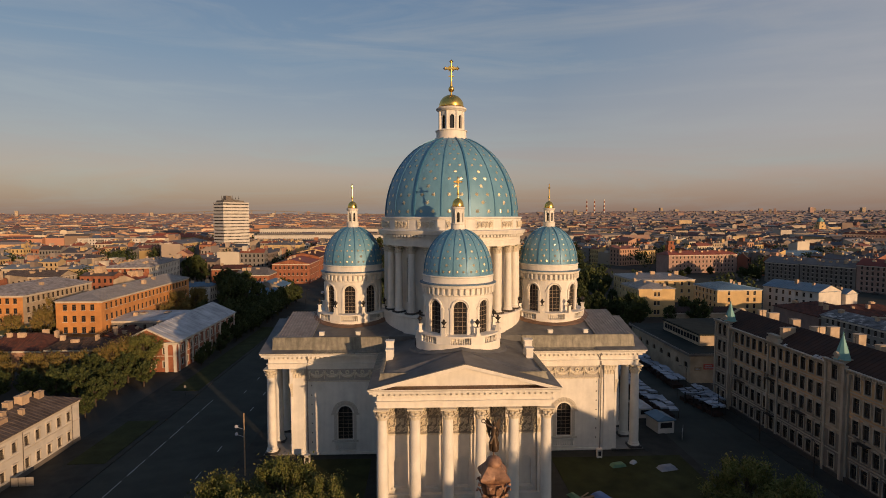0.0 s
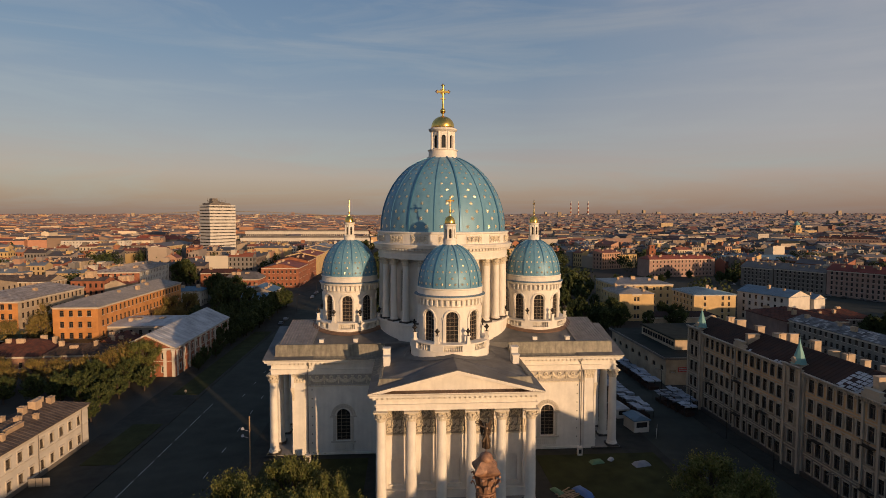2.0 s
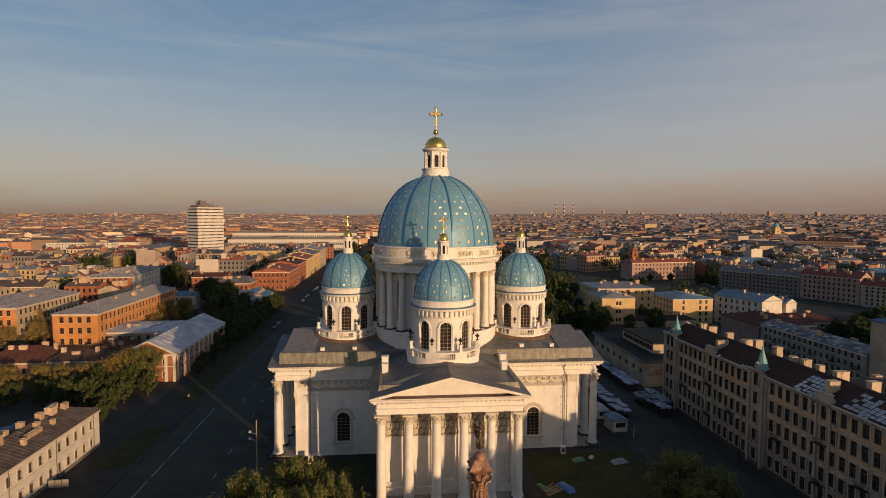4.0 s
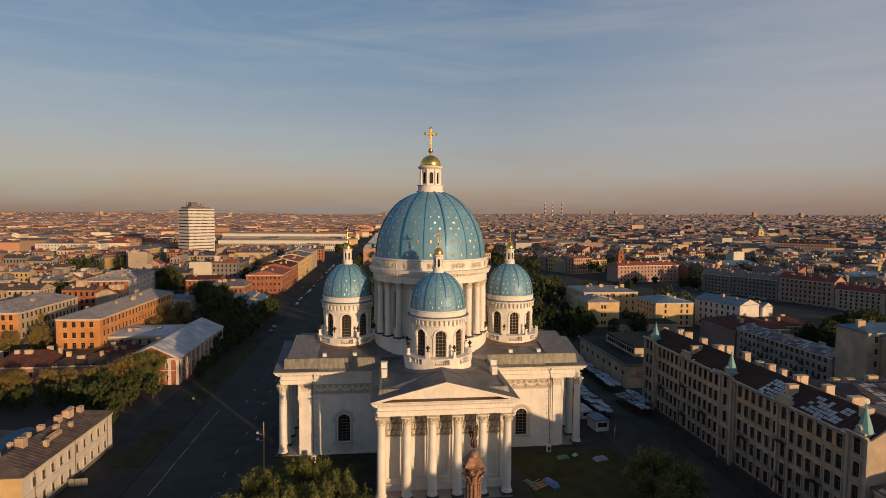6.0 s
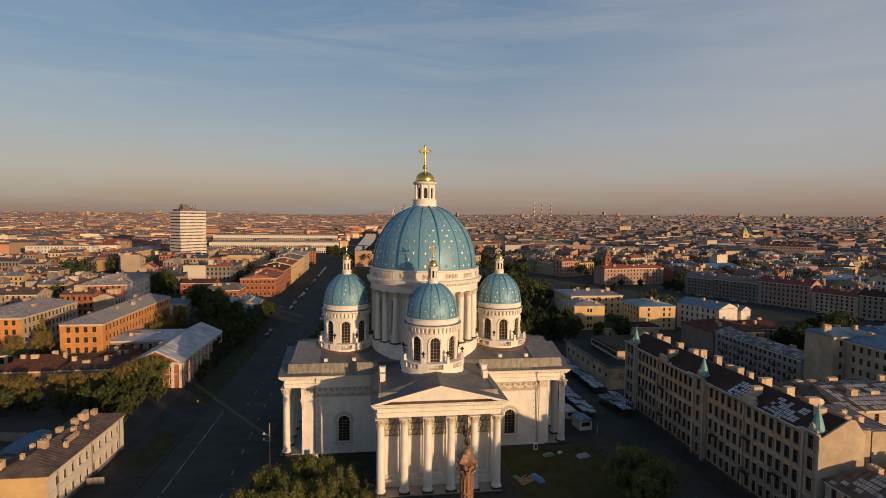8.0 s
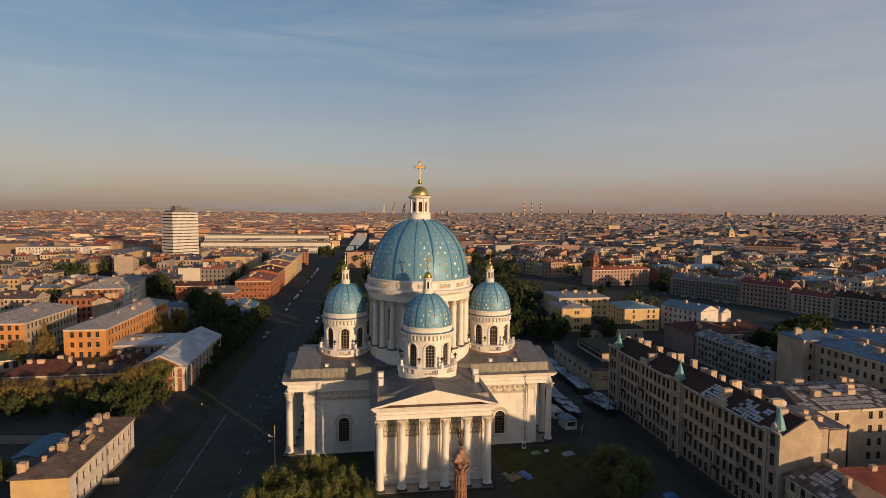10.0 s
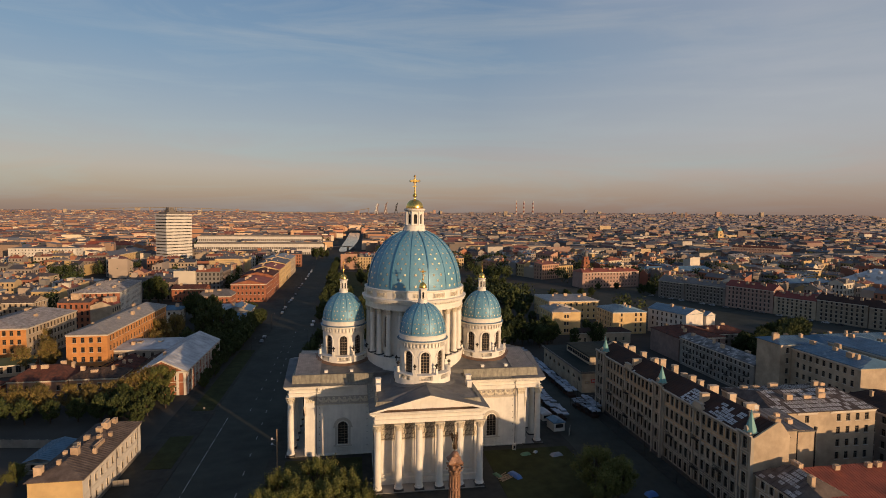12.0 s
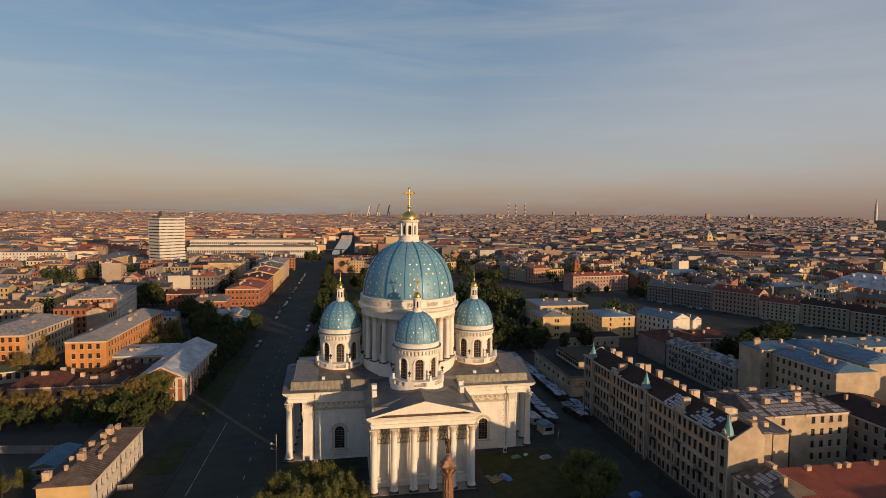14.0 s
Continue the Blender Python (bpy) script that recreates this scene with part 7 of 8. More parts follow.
    g = Geo()
    g.box(-l / 2 + 3, l / 2 - 3, 4, 19, h, h + 2.5)
    part("roof", g, GREYROOF, R)
    keep(x0 - 4, x1 + 4, y - 4, y + 28)


long_range(-266, -66, 740, 17, 2, "long pale banded range beside the hotel")
long_range(-290, -75, 850, 24, 3, "long pale range with ribbon windows")


# ---- the scattered town ----
HOUSE_WALLS = [(CREAMWALL, "cream"), (PALEBRICK, "faded brick"), (ORANGEWALL, "ochre orange"), (YELLOWWALL, "yellow"), (ORANGEWALL, "ochre orange"), (YELLOWWALL, "yellow"), (PINKWALL, "pinkish"), (BRICKWALL, "red brick"), (CREAMWALL, "cream")]
# walls of the right-hand houses: mostly darkened copies, shade put into the colour
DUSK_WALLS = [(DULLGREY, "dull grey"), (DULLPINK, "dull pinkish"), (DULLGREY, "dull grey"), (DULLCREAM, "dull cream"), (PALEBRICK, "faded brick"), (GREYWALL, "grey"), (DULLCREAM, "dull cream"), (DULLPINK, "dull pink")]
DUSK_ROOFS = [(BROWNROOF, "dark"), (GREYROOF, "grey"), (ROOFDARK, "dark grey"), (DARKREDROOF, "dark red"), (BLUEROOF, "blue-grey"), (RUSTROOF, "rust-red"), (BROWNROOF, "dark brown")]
HOUSE_ROOFS = [(GREYROOF, "grey"), (WORNROOF, "weathered brown"), (RUSTROOF, "rust-red"), (WORNROOF, "brown"), (BLUEROOF, "blue-grey"), (REDSHEET, "crimson"), (ROOFLIGHT, "pale"), (DARKREDROOF, "dark red"), (PATCHROOF, "patched pale")]


def house_pieces(wall, roof, win, chim, cx, cy, lx, ly, h, rise, deg, detail, rnd, wmax):
    """Adds one plain town house to four meshes: walls, roof, windows, chimneys."""
    c, s = math.cos(radians(deg)), math.sin(radians(deg))
    z_land = lift(cx, cy)
    P = lambda x, y, z: (cx + x * c - y * s, cy + x * s + y * c, z + z_land - (0.0 if z else 6.0 * (z_land > 0)))
    a, b = lx / 2, ly / 2
    along_y = ly > lx
    o = 0.35
    kind = rnd.choice(("gable", "gable", "gable", "hip", "mono", "mono")) if detail else "gable"
    flip = rnd.choice((-1, 1))
    if kind == "mono":
        # a firewall on one long side, the roof falling away from it
        hs = [h, h, h, h]
        for i, (ex, ey) in enumerate(((-1, -1), (1, -1), (1, 1), (-1, 1))):
            if (ex if along_y else ey) == flip:
                hs[i] = h + rise * 1.25
        wall.add([P(-a, -b, 0), P(a, -b, 0), P(a, b, 0), P(-a, b, 0)] + [P(ex * a, ey * b, hs[i]) for i, (ex, ey) in enumerate(((-1, -1), (1, -1), (1, 1), (-1, 1)))],
                 [(0, 1, 5, 4), (1, 2, 6, 5), (2, 3, 7, 6), (3, 0, 4, 7)])
        r = [P(ex * (a + (0.0 if along_y and ex == flip else o)), ey * (b + (0.0 if not along_y and ey == flip else o)), hs[i] + 0.06) for i, (ex, ey) in enumerate(((-1, -1), (1, -1), (1, 1), (-1, 1)))]
        roof.add(r, [(0, 1, 2, 3)])
    else:
        top = [P(-a, -b, h), P(a, -b, h), P(a, b, h), P(-a, b, h)]
        base = [P(-a, -b, 0), P(a, -b, 0), P(a, b, 0), P(-a, b, 0)]
        f = [(0, 1, 5, 4), (1, 2, 6, 5), (2, 3, 7, 6), (3, 0, 4, 7)]
        hip = rnd.uniform(2.5, 4.5) if kind == "hip" else 0.0
        if hip == 0:
            ends = [P(0, -b, h + rise * 0.97), P(0, b, h + rise * 0.97)] if along_y else [P(-a, 0, h + rise * 0.97), P(a, 0, h + rise * 0.97)]
            f += [(4, 5, 8), (6, 7, 9)] if along_y else [(7, 4, 8), (5, 6, 9)]
        else:
            ends = []
        wall.add(base + top + ends, f)
        e = o if hip else 0.05
        if along_y:
            r = [P(-a - o, -b - e, h), P(a + o, -b - e, h), P(a + o, b + e, h), P(-a - o, b + e, h), P(0, -b - e + hip, h + rise), P(0, b + e - hip, h + rise)]
            f = [(1, 2, 5, 4), (3, 0, 4, 5)] + ([(0, 1, 4), (2, 3, 5)] if hip else [])
        else:
            r = [P(-a - e, -b - o, h), P(a + e, -b - o, h), P(a + e, b + o, h), P(-a - e, b + o, h), P(-a - e + hip, 0, h + rise), P(a + e - hip, 0, h + rise)]
            f = [(0, 1, 5, 4), (2, 3, 4, 5)] + ([(1, 2, 5), (3, 0, 4)] if hip else [])
        roof.add(r, f)
    if detail >= 1:
        for i in range(rnd.randint(4, 10) if detail > 1 else rnd.randint(0, 2)):
            q, off = rnd.uniform(-0.46, 0.46), rnd.uniform(-0.3, 0.3)
            x, y = (off * lx, q * ly) if along_y else (q * lx, off * ly)
            z = h + rise * (1 - 2 * abs(off)) if kind != "mono" else h + rise * 1.25 * (0.5 + off * flip)
            w, d, k = rnd.uniform(0.3, 0.75), rnd.uniform(0.4, 1.2), rnd.uniform(0.6, 1.6)
            if rnd.random() < 0.1:
                w, d, k = rnd.uniform(1.2, 2.4), rnd.uniform(1.5, 3), rnd.uniform(1.8, 3.2)
            chim.add([P(x - w, y - d, z - 1.2), P(x + w, y - d, z - 1.2), P(x + w, y + d, z - 1.2), P(x - w, y + d, z - 1.2),
                      P(x - w, y - d, z + k), P(x + w, y - d, z + k), P(x + w, y + d, z + k), P(x - w, y + d, z + k)],
                     [(0, 1, 5, 4), (1, 2, 6, 5), (2, 3, 7, 6), (3, 0, 4, 7), (4, 5, 6, 7)])
    if detail >= 2:
        floors = max(2, int(h / 3.6))
        fh = (h - 0.6) / floors
        for side in range(4):
            # the walls that can face the flight line; end walls are mostly blank
            nx, ny = ((0, -1), (1, 0), (0, 1), (-1, 0))[side]
            wx, wy = nx * c - ny * s, nx * s + ny * c
            if wx * (-15 - cx) + wy * (-150 - cy) <= 0:
                continue
            ln = lx if side % 2 == 0 else ly
            end = (side % 2 == 0) == along_y
            if end and rnd.random() < 0.6:
                continue
            if kind == "mono" and not end and (nx if along_y else ny) == flip:
                continue
            n = int(ln / rnd.uniform(2.5, 3.2))
            for i in range(n):
                u = -ln / 2 + ln * (i + 0.5) / n
                for j in range(floors):
                    z0 = 0.9 + fh * j
                    z1, e, hw = z0 + fh * 0.58, 0.05, 0.58
                    t = nx * (a + e), ny * (b + e)
                    q = [(t[0] + (u + v * hw if nx == 0 else 0), t[1] + (u + v * hw if ny == 0 else 0)) for v in (-1, 1)]
                    win.add([P(*q[0], z0), P(*q[1], z0), P(*q[1], z1), P(*q[0], z1)], [(0, 1, 2, 3)])


class Town:
    def __init__(self):
        self.wall, self.roof, self.win, self.chim = Geo(), Geo(), Geo(), Geo()

    def house(self, cx, cy, lx, ly, h, rise, deg, detail, rnd):
        near = detail >= 2 and math.hypot(cx - EYE[0], cy - EYE[1]) < 430
        if not near:
            house_pieces(self.wall, self.roof, self.win, self.chim, cx, cy, lx, ly, h, rise, deg, detail, rnd, 0)
            return
        w, r, n, k = Geo(), Geo(), Geo(), Geo()
        house_pieces(w, r, n, k, cx, cy, lx, ly, h, rise, deg, detail, rnd, 0)
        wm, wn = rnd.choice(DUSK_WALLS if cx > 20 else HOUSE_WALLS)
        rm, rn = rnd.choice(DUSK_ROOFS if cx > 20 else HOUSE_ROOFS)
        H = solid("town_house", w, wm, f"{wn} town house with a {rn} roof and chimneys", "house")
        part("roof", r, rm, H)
        tagged(part("chimney_masonry", k, CHIMNEY, H), kind="stuff")
        if n.v:
            tagged(part("window_glazing", n, GLASS, H), kind="stuff")

    def finish(self, label, wall=None, roof=None):
        if not self.wall.v:
            return
        T = tagged(new("town_houses", self.wall.mesh("town_houses", wall or CITYWALL)), label, "houses", kind="stuff")
        part("town_roofs", self.roof, roof or CITYROOF, T)
        if self.chim.v:
            part("town_chimneys", self.chim, CITYWALL, T)
        if self.win.v:
            part("town_windows", self.win, GLASS, T)


keep(-82, -43, -300, 660)        # avenue
keep(-46, 68, -150, 480)         # cathedral square and park
keep(44, 72, -300, 175)          # side street
keep(-145, -79, -60, 262)
keep(60, 115, 20, 165)
for gx, gy, gr in ((-346, 440, 13), (-300, 420, 14), (-268, 344, 14)):
    keep(gx - gr, gx + gr, gy - gr, gy + gr)
keep(-64, -8, 690, 790)
keep(-62, 2, 770, 1250)          # canal
keep(-52, 12, 1250, 1790)
keep(-75, -40, 640, 735)
keep(-300, -60, 660, 736)
keep(120, 235, 5, 112)           # yards behind the tenement
keep(185, 300, 60, 235)          # street before the far tenements
keep(122, 246, 203, 312)         # open square
EYE = (-14.0, -150.0)


def free(x, y, r):
    return all(not (x0 - r < x < x1 + r and y0 - r < y < y1 + r) for x0, x1, y0, y1 in KEEP)


GREENS = [(-346, 440, 13, 620), (-300, 420, 14, 600), (-268, 344, 14, 520)]       # courts with trees


def scatter(d0, d1, bx, by, detail, rnd, label, deg=0.0, x_rule=None, mats=(None, None)):
    """Perimeter blocks of houses between the distances d0 and d1 of the flight line."""
    T = Town()
    c, s = math.cos(radians(deg)), math.sin(radians(deg))
    n = int(d1 / min(bx, by)) + 2
    for j in range(-n, n):
        for i in range(-n, n):
            gx, gy = i * bx + rnd.uniform(-5, 5), j * by + rnd.uniform(-5, 5)
            x, y = gx * c - gy * s, gx * s + gy * c
            dx, dy = x - EYE[0], y - EYE[1]
            d = math.hypot(dx, dy)
            if not d0 <= d < d1 or dy < abs(dx) * 0.95 - 130:
                continue
            if x_rule and not x_rule(x, y):
                continue
            if rnd.random() < (0.09 if detail else 0.12):
                if free(x, y, 20) and (d > 800 or x > 20):
                    GREENS.append((x, y, min(bx, by) * 0.4, d))
                continue
            depth = rnd.uniform(10.5, 13.0) if detail else 16.0
            near = detail > 1
            hb = rnd.uniform(11, 16.5) if near else rnd.uniform(13.5, 17)
            gap = (9, 15) if near else (5, 9)
            w, l = bx - rnd.uniform(*gap), by - rnd.uniform(*gap)
            rows = [(0, -l / 2 + depth / 2, w, "x"), (0, l / 2 - depth / 2, w, "x"), (-w / 2 + depth / 2, 0, l - 2 * depth, "y"), (w / 2 - depth / 2, 0, l - 2 * depth, "y")]
            for q in range(rnd.randint(1, 2) if near else 2):
                rows.append((rnd.uniform(-0.25, 0.25) * w, rnd.uniform(-0.1, 0.1) * l, l - 2 * depth - rnd.uniform(0, 8), "y"))
            if rnd.random() < 0.5:
                rows.append((0, rnd.uniform(-0.1, 0.1) * l, w - 2 * depth - 6, "x"))
            if d > 3400:
                rows = [(0, q * l, w, "x") for q in (-0.4, -0.05, 0.3)]
            for q, (ox, oy, ln, ax) in enumerate(rows):
                k = max(1, round(ln / (rnd.uniform(11, 24) if near else rnd.uniform(18, 46))))
                cuts = [0.0] + sorted(min(0.93, max(0.07, (e + 1) / k + rnd.uniform(-0.25, 0.25) / k)) for e in range(k - 1)) + [1.0]
                for e in range(k):
                    if rnd.random() < 0.06 or ln < 8:
                        continue
                    u, seg = -ln / 2 + ln * (cuts[e] + cuts[e + 1]) / 2, ln * (cuts[e + 1] - cuts[e])
                    if seg < 4:
                        continue
                    px, py = (gx + ox + u, gy + oy) if ax == "x" else (gx + ox, gy + oy + u)
                    wx, wy = px * c - py * s, px * s + py * c
                    if not free(wx, wy, 9):
                        continue
                    h = max(6, hb + (rnd.uniform(-4.5, 3.5) if near else rnd.uniform(-4.5, 3.2) * (1.0 if detail else 0.7)) - (2.5 if q > 3 else 0))
                    if rnd.random() < 0.14:
                        h *= rnd.uniform(0.4, 0.7)
                    if not near and rnd.random() < 0.03:
                        h *= rnd.uniform(1.2, 1.5)
                    dd = depth + rnd.uniform(-2.5, 1.5)
                    wob = deg + rnd.uniform(-1.5, 1.5)
                    if ax == "x":
                        T.house(wx, wy, seg - 0.2, dd, h, rnd.uniform(1.6, 3.4), wob, detail, rnd)
                    else:
                        T.house(wx, wy, dd, seg - 0.2, h, rnd.uniform(1.6, 3.4), wob, detail, rnd)
    T.finish(label, *mats)


# towers and domes over the roofs
def domed_tower(name, x, y, h, r, label, body_mat, cap_mat, spire):
    T = thing(name, label, "tower", m=at(x, y, lift(x, y) - 1))
    for i, (k, z0, z1) in enumerate(((1.0, 0.0, 0.42), (0.8, 0.42, 0.62), (0.62, 0.62, 0.76))):
        g = Geo()
        w = r * k
        g.box(-w, w, -w, w, h * z0, h * z1 - 0.8)
        g.box(-w - 0.5, w + 0.5, -w - 0.5, w + 0.5, h * z1 - 0.8, h * z1)
        tier = part("tier", g, body_mat, T)
        for d in (0, 270):
            g = Geo()
            g.box(-w * 0.25, w * 0.25, -w - 0.12, -w + 0.3, h * (z0 + (z1 - z0) * 0.35), h * (z0 + (z1 - z0) * 0.75))
            part("opening", g, GLASS, tier, m=rz(d))
    g = Geo()
    if spire:
        g.lathe([(r * 0.6, h * 0.76), (r * 0.5, h * 0.80), (r * 0.16, h * 0.84), (r * 0.05, h)], 10)
    else:
        g.lathe([(r * 0.6, h * 0.76), (r * 0.66, h * 0.82), (r * 0.5, h * 0.89), (r * 0.2, h * 0.94), (r * 0.05, h)], 12)
    part("cap", g, cap_mat, T, smooth=40)
    keep(x - 12, x + 12, y - 12, y + 12)


domed_tower("bell_tower", 822, 536, 56, 5.5, "white bell tower with a thin gilded spire", WHITEWALL, GOLD, True)
domed_tower("church_tower", 861, 1040, 44, 9, "ochre church tower with a green dome", YELLOWWALL, TEAL, False)
domed_tower("brick_tower", 241, 415, 30, 4.2, "square brick tower with a small cap", BRICKWALL, GREYROOF, False)
D = thing("domed_church", "far pale church with a broad grey dome", "church", m=at(1492, 1337, lift(1492, 1337) - 1))
g = Geo()
g.box(-16, 16, -16, 16, 0, 17)
g.lathe([(12, 17), (12, 24)], 20)
part("wall", g, CREAMWALL, D)
g = Geo()
g.lathe([(12.4, 24), (12, 28), (9.5, 33), (5, 36), (1.2, 37.5), (1.2, 41), (0.2, 43)], 20)
part("dome", g, GREYROOF, D, smooth=40)

left = lambda x, y: x < 20
right = lambda x, y: x >= 20 and (x > 150 or y > 480)
scatter(60, 800, 84, 66, 2, random.Random(11), "close-set ochre and brick town houses with grey and rust roofs", 0, left)
scatter(60, 800, 88, 62, 2, random.Random(12), "close-set plastered town houses with grey and red roofs", PD, right)
# the farther rings take colours with the haze already painted in
scatter(800, 2100, 84, 62, 1, random.Random(13), "dense far ochre town houses with chimneys", 6, lambda x, y: x < 60, (HAZEWALL, HAZEROOF))
scatter(800, 2100, 80, 60, 1, random.Random(15), "dense far town houses with chimneys, shade put into their colours", 14, lambda x, y: x >= 60, (SHADEWALL, SHADEROOF))
scatter(2100, 5300, 104, 78, 0, random.Random(14), "far town blocks, haze painted into their colours", -8, lambda x, y: x < 150, (HAZEWALL, HAZETOP))
scatter(2100, 5300, 104, 78, 0, random.Random(16), "far grey town blocks, haze painted into their colours", 10, lambda x, y: x >= 150, (HAZEFLATWALL, HAZETOP))

g = Geo()
banks = [(-43, -34, 790), (-45, -25, 850), (-43, -18, 950), (-40, -10, 1100), (-37, -5, 1240), (-34, -1, 1470), (-31, 2, 1700)]
g.add([(x, y, lift(x, y) + 0.4) for a, b, y in banks for x in (a, b)], [(2 * i, 2 * i + 1, 2 * i + 3, 2 * i + 2) for i in range(6)])
solid("canal", g, WATER, "still canal water between the far houses", "water", kind="structure")
BR = thing("bridge", "low dark bridge across the far canal", "bridge", m=at(-38, 862))
g = Geo()
g.prism([(-24, 3.2), (-12, 4.6), (0, 5.2), (12, 4.6), (24, 3.2), (24, 4.2), (12, 5.8), (0, 6.4), (-12, 5.8), (-24, 4.2)], lambda s, t, q: (s, q, t), -5, 5)
part("deck", g, IRON, BR)
for x in (-22, 9):
    g = Geo()
    g.box(x - 2, x + 2, -4, 4, 0, 5)
    part("pier", g, GRANITE, BR)

# chimney stacks on the skyline
def stack(x, y, h):
    S = thing("chimney_stack", "tall striped factory chimney on the skyline", "chimney", m=at(x, y, lift(x, y) - 3), group="stacks on the skyline")
    n = 8
    for i in range(n):
        g = Geo()
        r0, r1 = 7 - 3.5 * i / n, 7 - 3.5 * (i + 1) / n
        g.lathe([(r0, h * i / n), (r1, h * (i + 1) / n)], 14)
        part("band", g, CONCRETE if i % 2 else RUSTROOF, S, smooth=40)


for x in (1300, 1362, 1440):
    stack(x, 4180, 178 - lift(x, 4180))


# ---- trees ----
def tree_meshes(h, r, n, seed, trunk_h, leaf=0.45, mat_=None, slim=1.0):
    rnd = random.Random(seed)
    t = Geo()
    pts, rad = [], []
    for i in range(6):
        q = i / 5
        pts.append((0.25 * math.sin(q * 2 + seed), 0.2 * math.cos(q * 3 + seed) - 0.2, h * 0.77 * q - 0.3))
        rad.append(0.035 * h * (1 - 0.8 * q))
    t.tube(pts, rad, 8)
    sprays = []
    for i in range(64):
        a, q = rnd.uniform(0, 6.28), rnd.uniform(0.0, 1.0)
        z = trunk_h + (h - trunk_h) * (0.06 + 0.86 * q)
        rr = r * (math.sin(math.pi * (0.16 + 0.76 * q)) ** 0.8) * rnd.uniform(0.35, 1.05) * slim
        c = Vector((rr * math.cos(a), rr * math.sin(a), z))
        base = Vector((0, 0, trunk_h * 0.6 + (z - trunk_h) * 0.5))
        out = (c - base).normalized()
        sprays.append((c, (out + Vector((0, 0, 0.5))).normalized(), r * rnd.uniform(0.11, 0.27)))
        if i % 2 == 0:
            t.tube([base, base.lerp(c, 0.5) + Vector((0, 0, 0.3)), c], [0.012 * h, 0.008 * h, 0.003 * h], 5)
    g = Geo()
    for i in range(n):
        c, out, cr = sprays[rnd.randrange(len(sprays))]
        along = rnd.gauss(0, 0.62)
        d = Vector((rnd.gauss(0, 0.42), rnd.gauss(0, 0.42), rnd.gauss(0, 0.36))) + out * along
        p = c + d * cr
        nrm = (d.normalized() * 0.6 + Vector((rnd.uniform(-0.8, 0.8), rnd.uniform(-0.8, 0.8), rnd.uniform(-0.1, 1.0)))).normalized()
        u = (out - nrm * out.dot(nrm) + Vector((rnd.uniform(-0.4, 0.4), rnd.uniform(-0.4, 0.4), rnd.uniform(-0.4, 0.4)))).normalized()
        v = nrm.cross(u).normalized()
        s = leaf * rnd.uniform(0.6, 1.35)
        w = s * 0.5
        g.add([p - u * s, p + v * w, p + u * s + nrm * s * 0.25, p - v * w], [(0, 1, 2, 3)])
    return t.mesh("trunk", BARK, smooth=50), g.mesh("crown", mat_ or LEAF)


def make_tree(meshes, x, y, s, deg, label, z=0.1):
    T = thing("tree", label, "tree", m=Matrix.Translation((x, y, z)) @ rz(deg) @ Matrix.Scale(s, 4), group="city trees")
    part("trunk", meshes[0], None, T)
    part("crown", meshes[1], None, T)


big_a = tree_meshes(14, 6.2, 14000, 1, 3.0, 0.25)
big_b = tree_meshes(14, 5.6, 12000, 2, 3.0, 0.25)
mid_a = tree_meshes(12, 4.9, 6500, 3, 2.0, 0.30, LEAFOLIVE)
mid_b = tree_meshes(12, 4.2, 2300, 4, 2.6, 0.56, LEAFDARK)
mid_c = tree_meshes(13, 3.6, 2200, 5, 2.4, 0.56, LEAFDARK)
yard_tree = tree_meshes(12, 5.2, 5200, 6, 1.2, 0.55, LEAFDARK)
GREEN, DARKT = "leafy green deciduous tree with a rounded crown", "dark green leafy tree, shade put into its leaf colour"
for x, y, s, me in ((-27, -43, 0.85, big_a), (-35, -46, 0.8, big_b), (-20, -46, 0.74, big_b), (-31, -52, 0.8, big_a), (-37, -43, 0.62, big_b), (-24, -52, 0.8, big_b),
                    (-16.5, -52, 0.6, big_a), (-38, -54, 0.75, big_a), (-38, -60, 0.7, big_b)):
    make_tree(me, x, y, s, x * 37, GREEN)
make_tree(big_a, -88.8, 41.0, 0.9, 140, GREEN)
make_tree(big_b, -102.5, -21.5, 0.42, 80, GREEN)
make_tree(big_b, -106.0, -24.0, 0.36, 10, GREEN)
for x, y, s, me in ((41, -45, 0.82, big_a), (45, -50, 0.76, big_b), (40, -52.5, 0.64, big_b)):
    make_tree(me, x, y, s, x * 37, GREEN)
rnd = random.Random(9)
for x, y, s in ((-93, 41, 0.98), (-97.5, 40, 0.85), (-104, 36, 0.75), (-111, 37, 0.7), (-117, 36, 0.72), (-124, 33, 0.76), (-131, 32, 0.7), (-108, 31, 0.66), (-121, 29, 0.66),
                (-138, 30, 0.72), (-145, 31, 0.7), (-128, 38, 0.7), (-135, 38, 0.68), (-152, 30, 0.75), (-101, 40, 0.7), (-142, 38, 0.7)):
    make_tree(mid_a, x, y, s, rnd.uniform(0, 360), GREEN)
# front trees take the darker leaf colour in place of cast shade
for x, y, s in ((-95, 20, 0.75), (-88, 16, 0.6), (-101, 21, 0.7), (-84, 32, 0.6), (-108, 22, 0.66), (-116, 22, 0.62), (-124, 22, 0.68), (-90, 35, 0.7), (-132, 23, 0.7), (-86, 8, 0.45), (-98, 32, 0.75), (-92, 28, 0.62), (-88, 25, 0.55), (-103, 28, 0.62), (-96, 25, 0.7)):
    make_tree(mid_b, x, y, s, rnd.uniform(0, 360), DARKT)
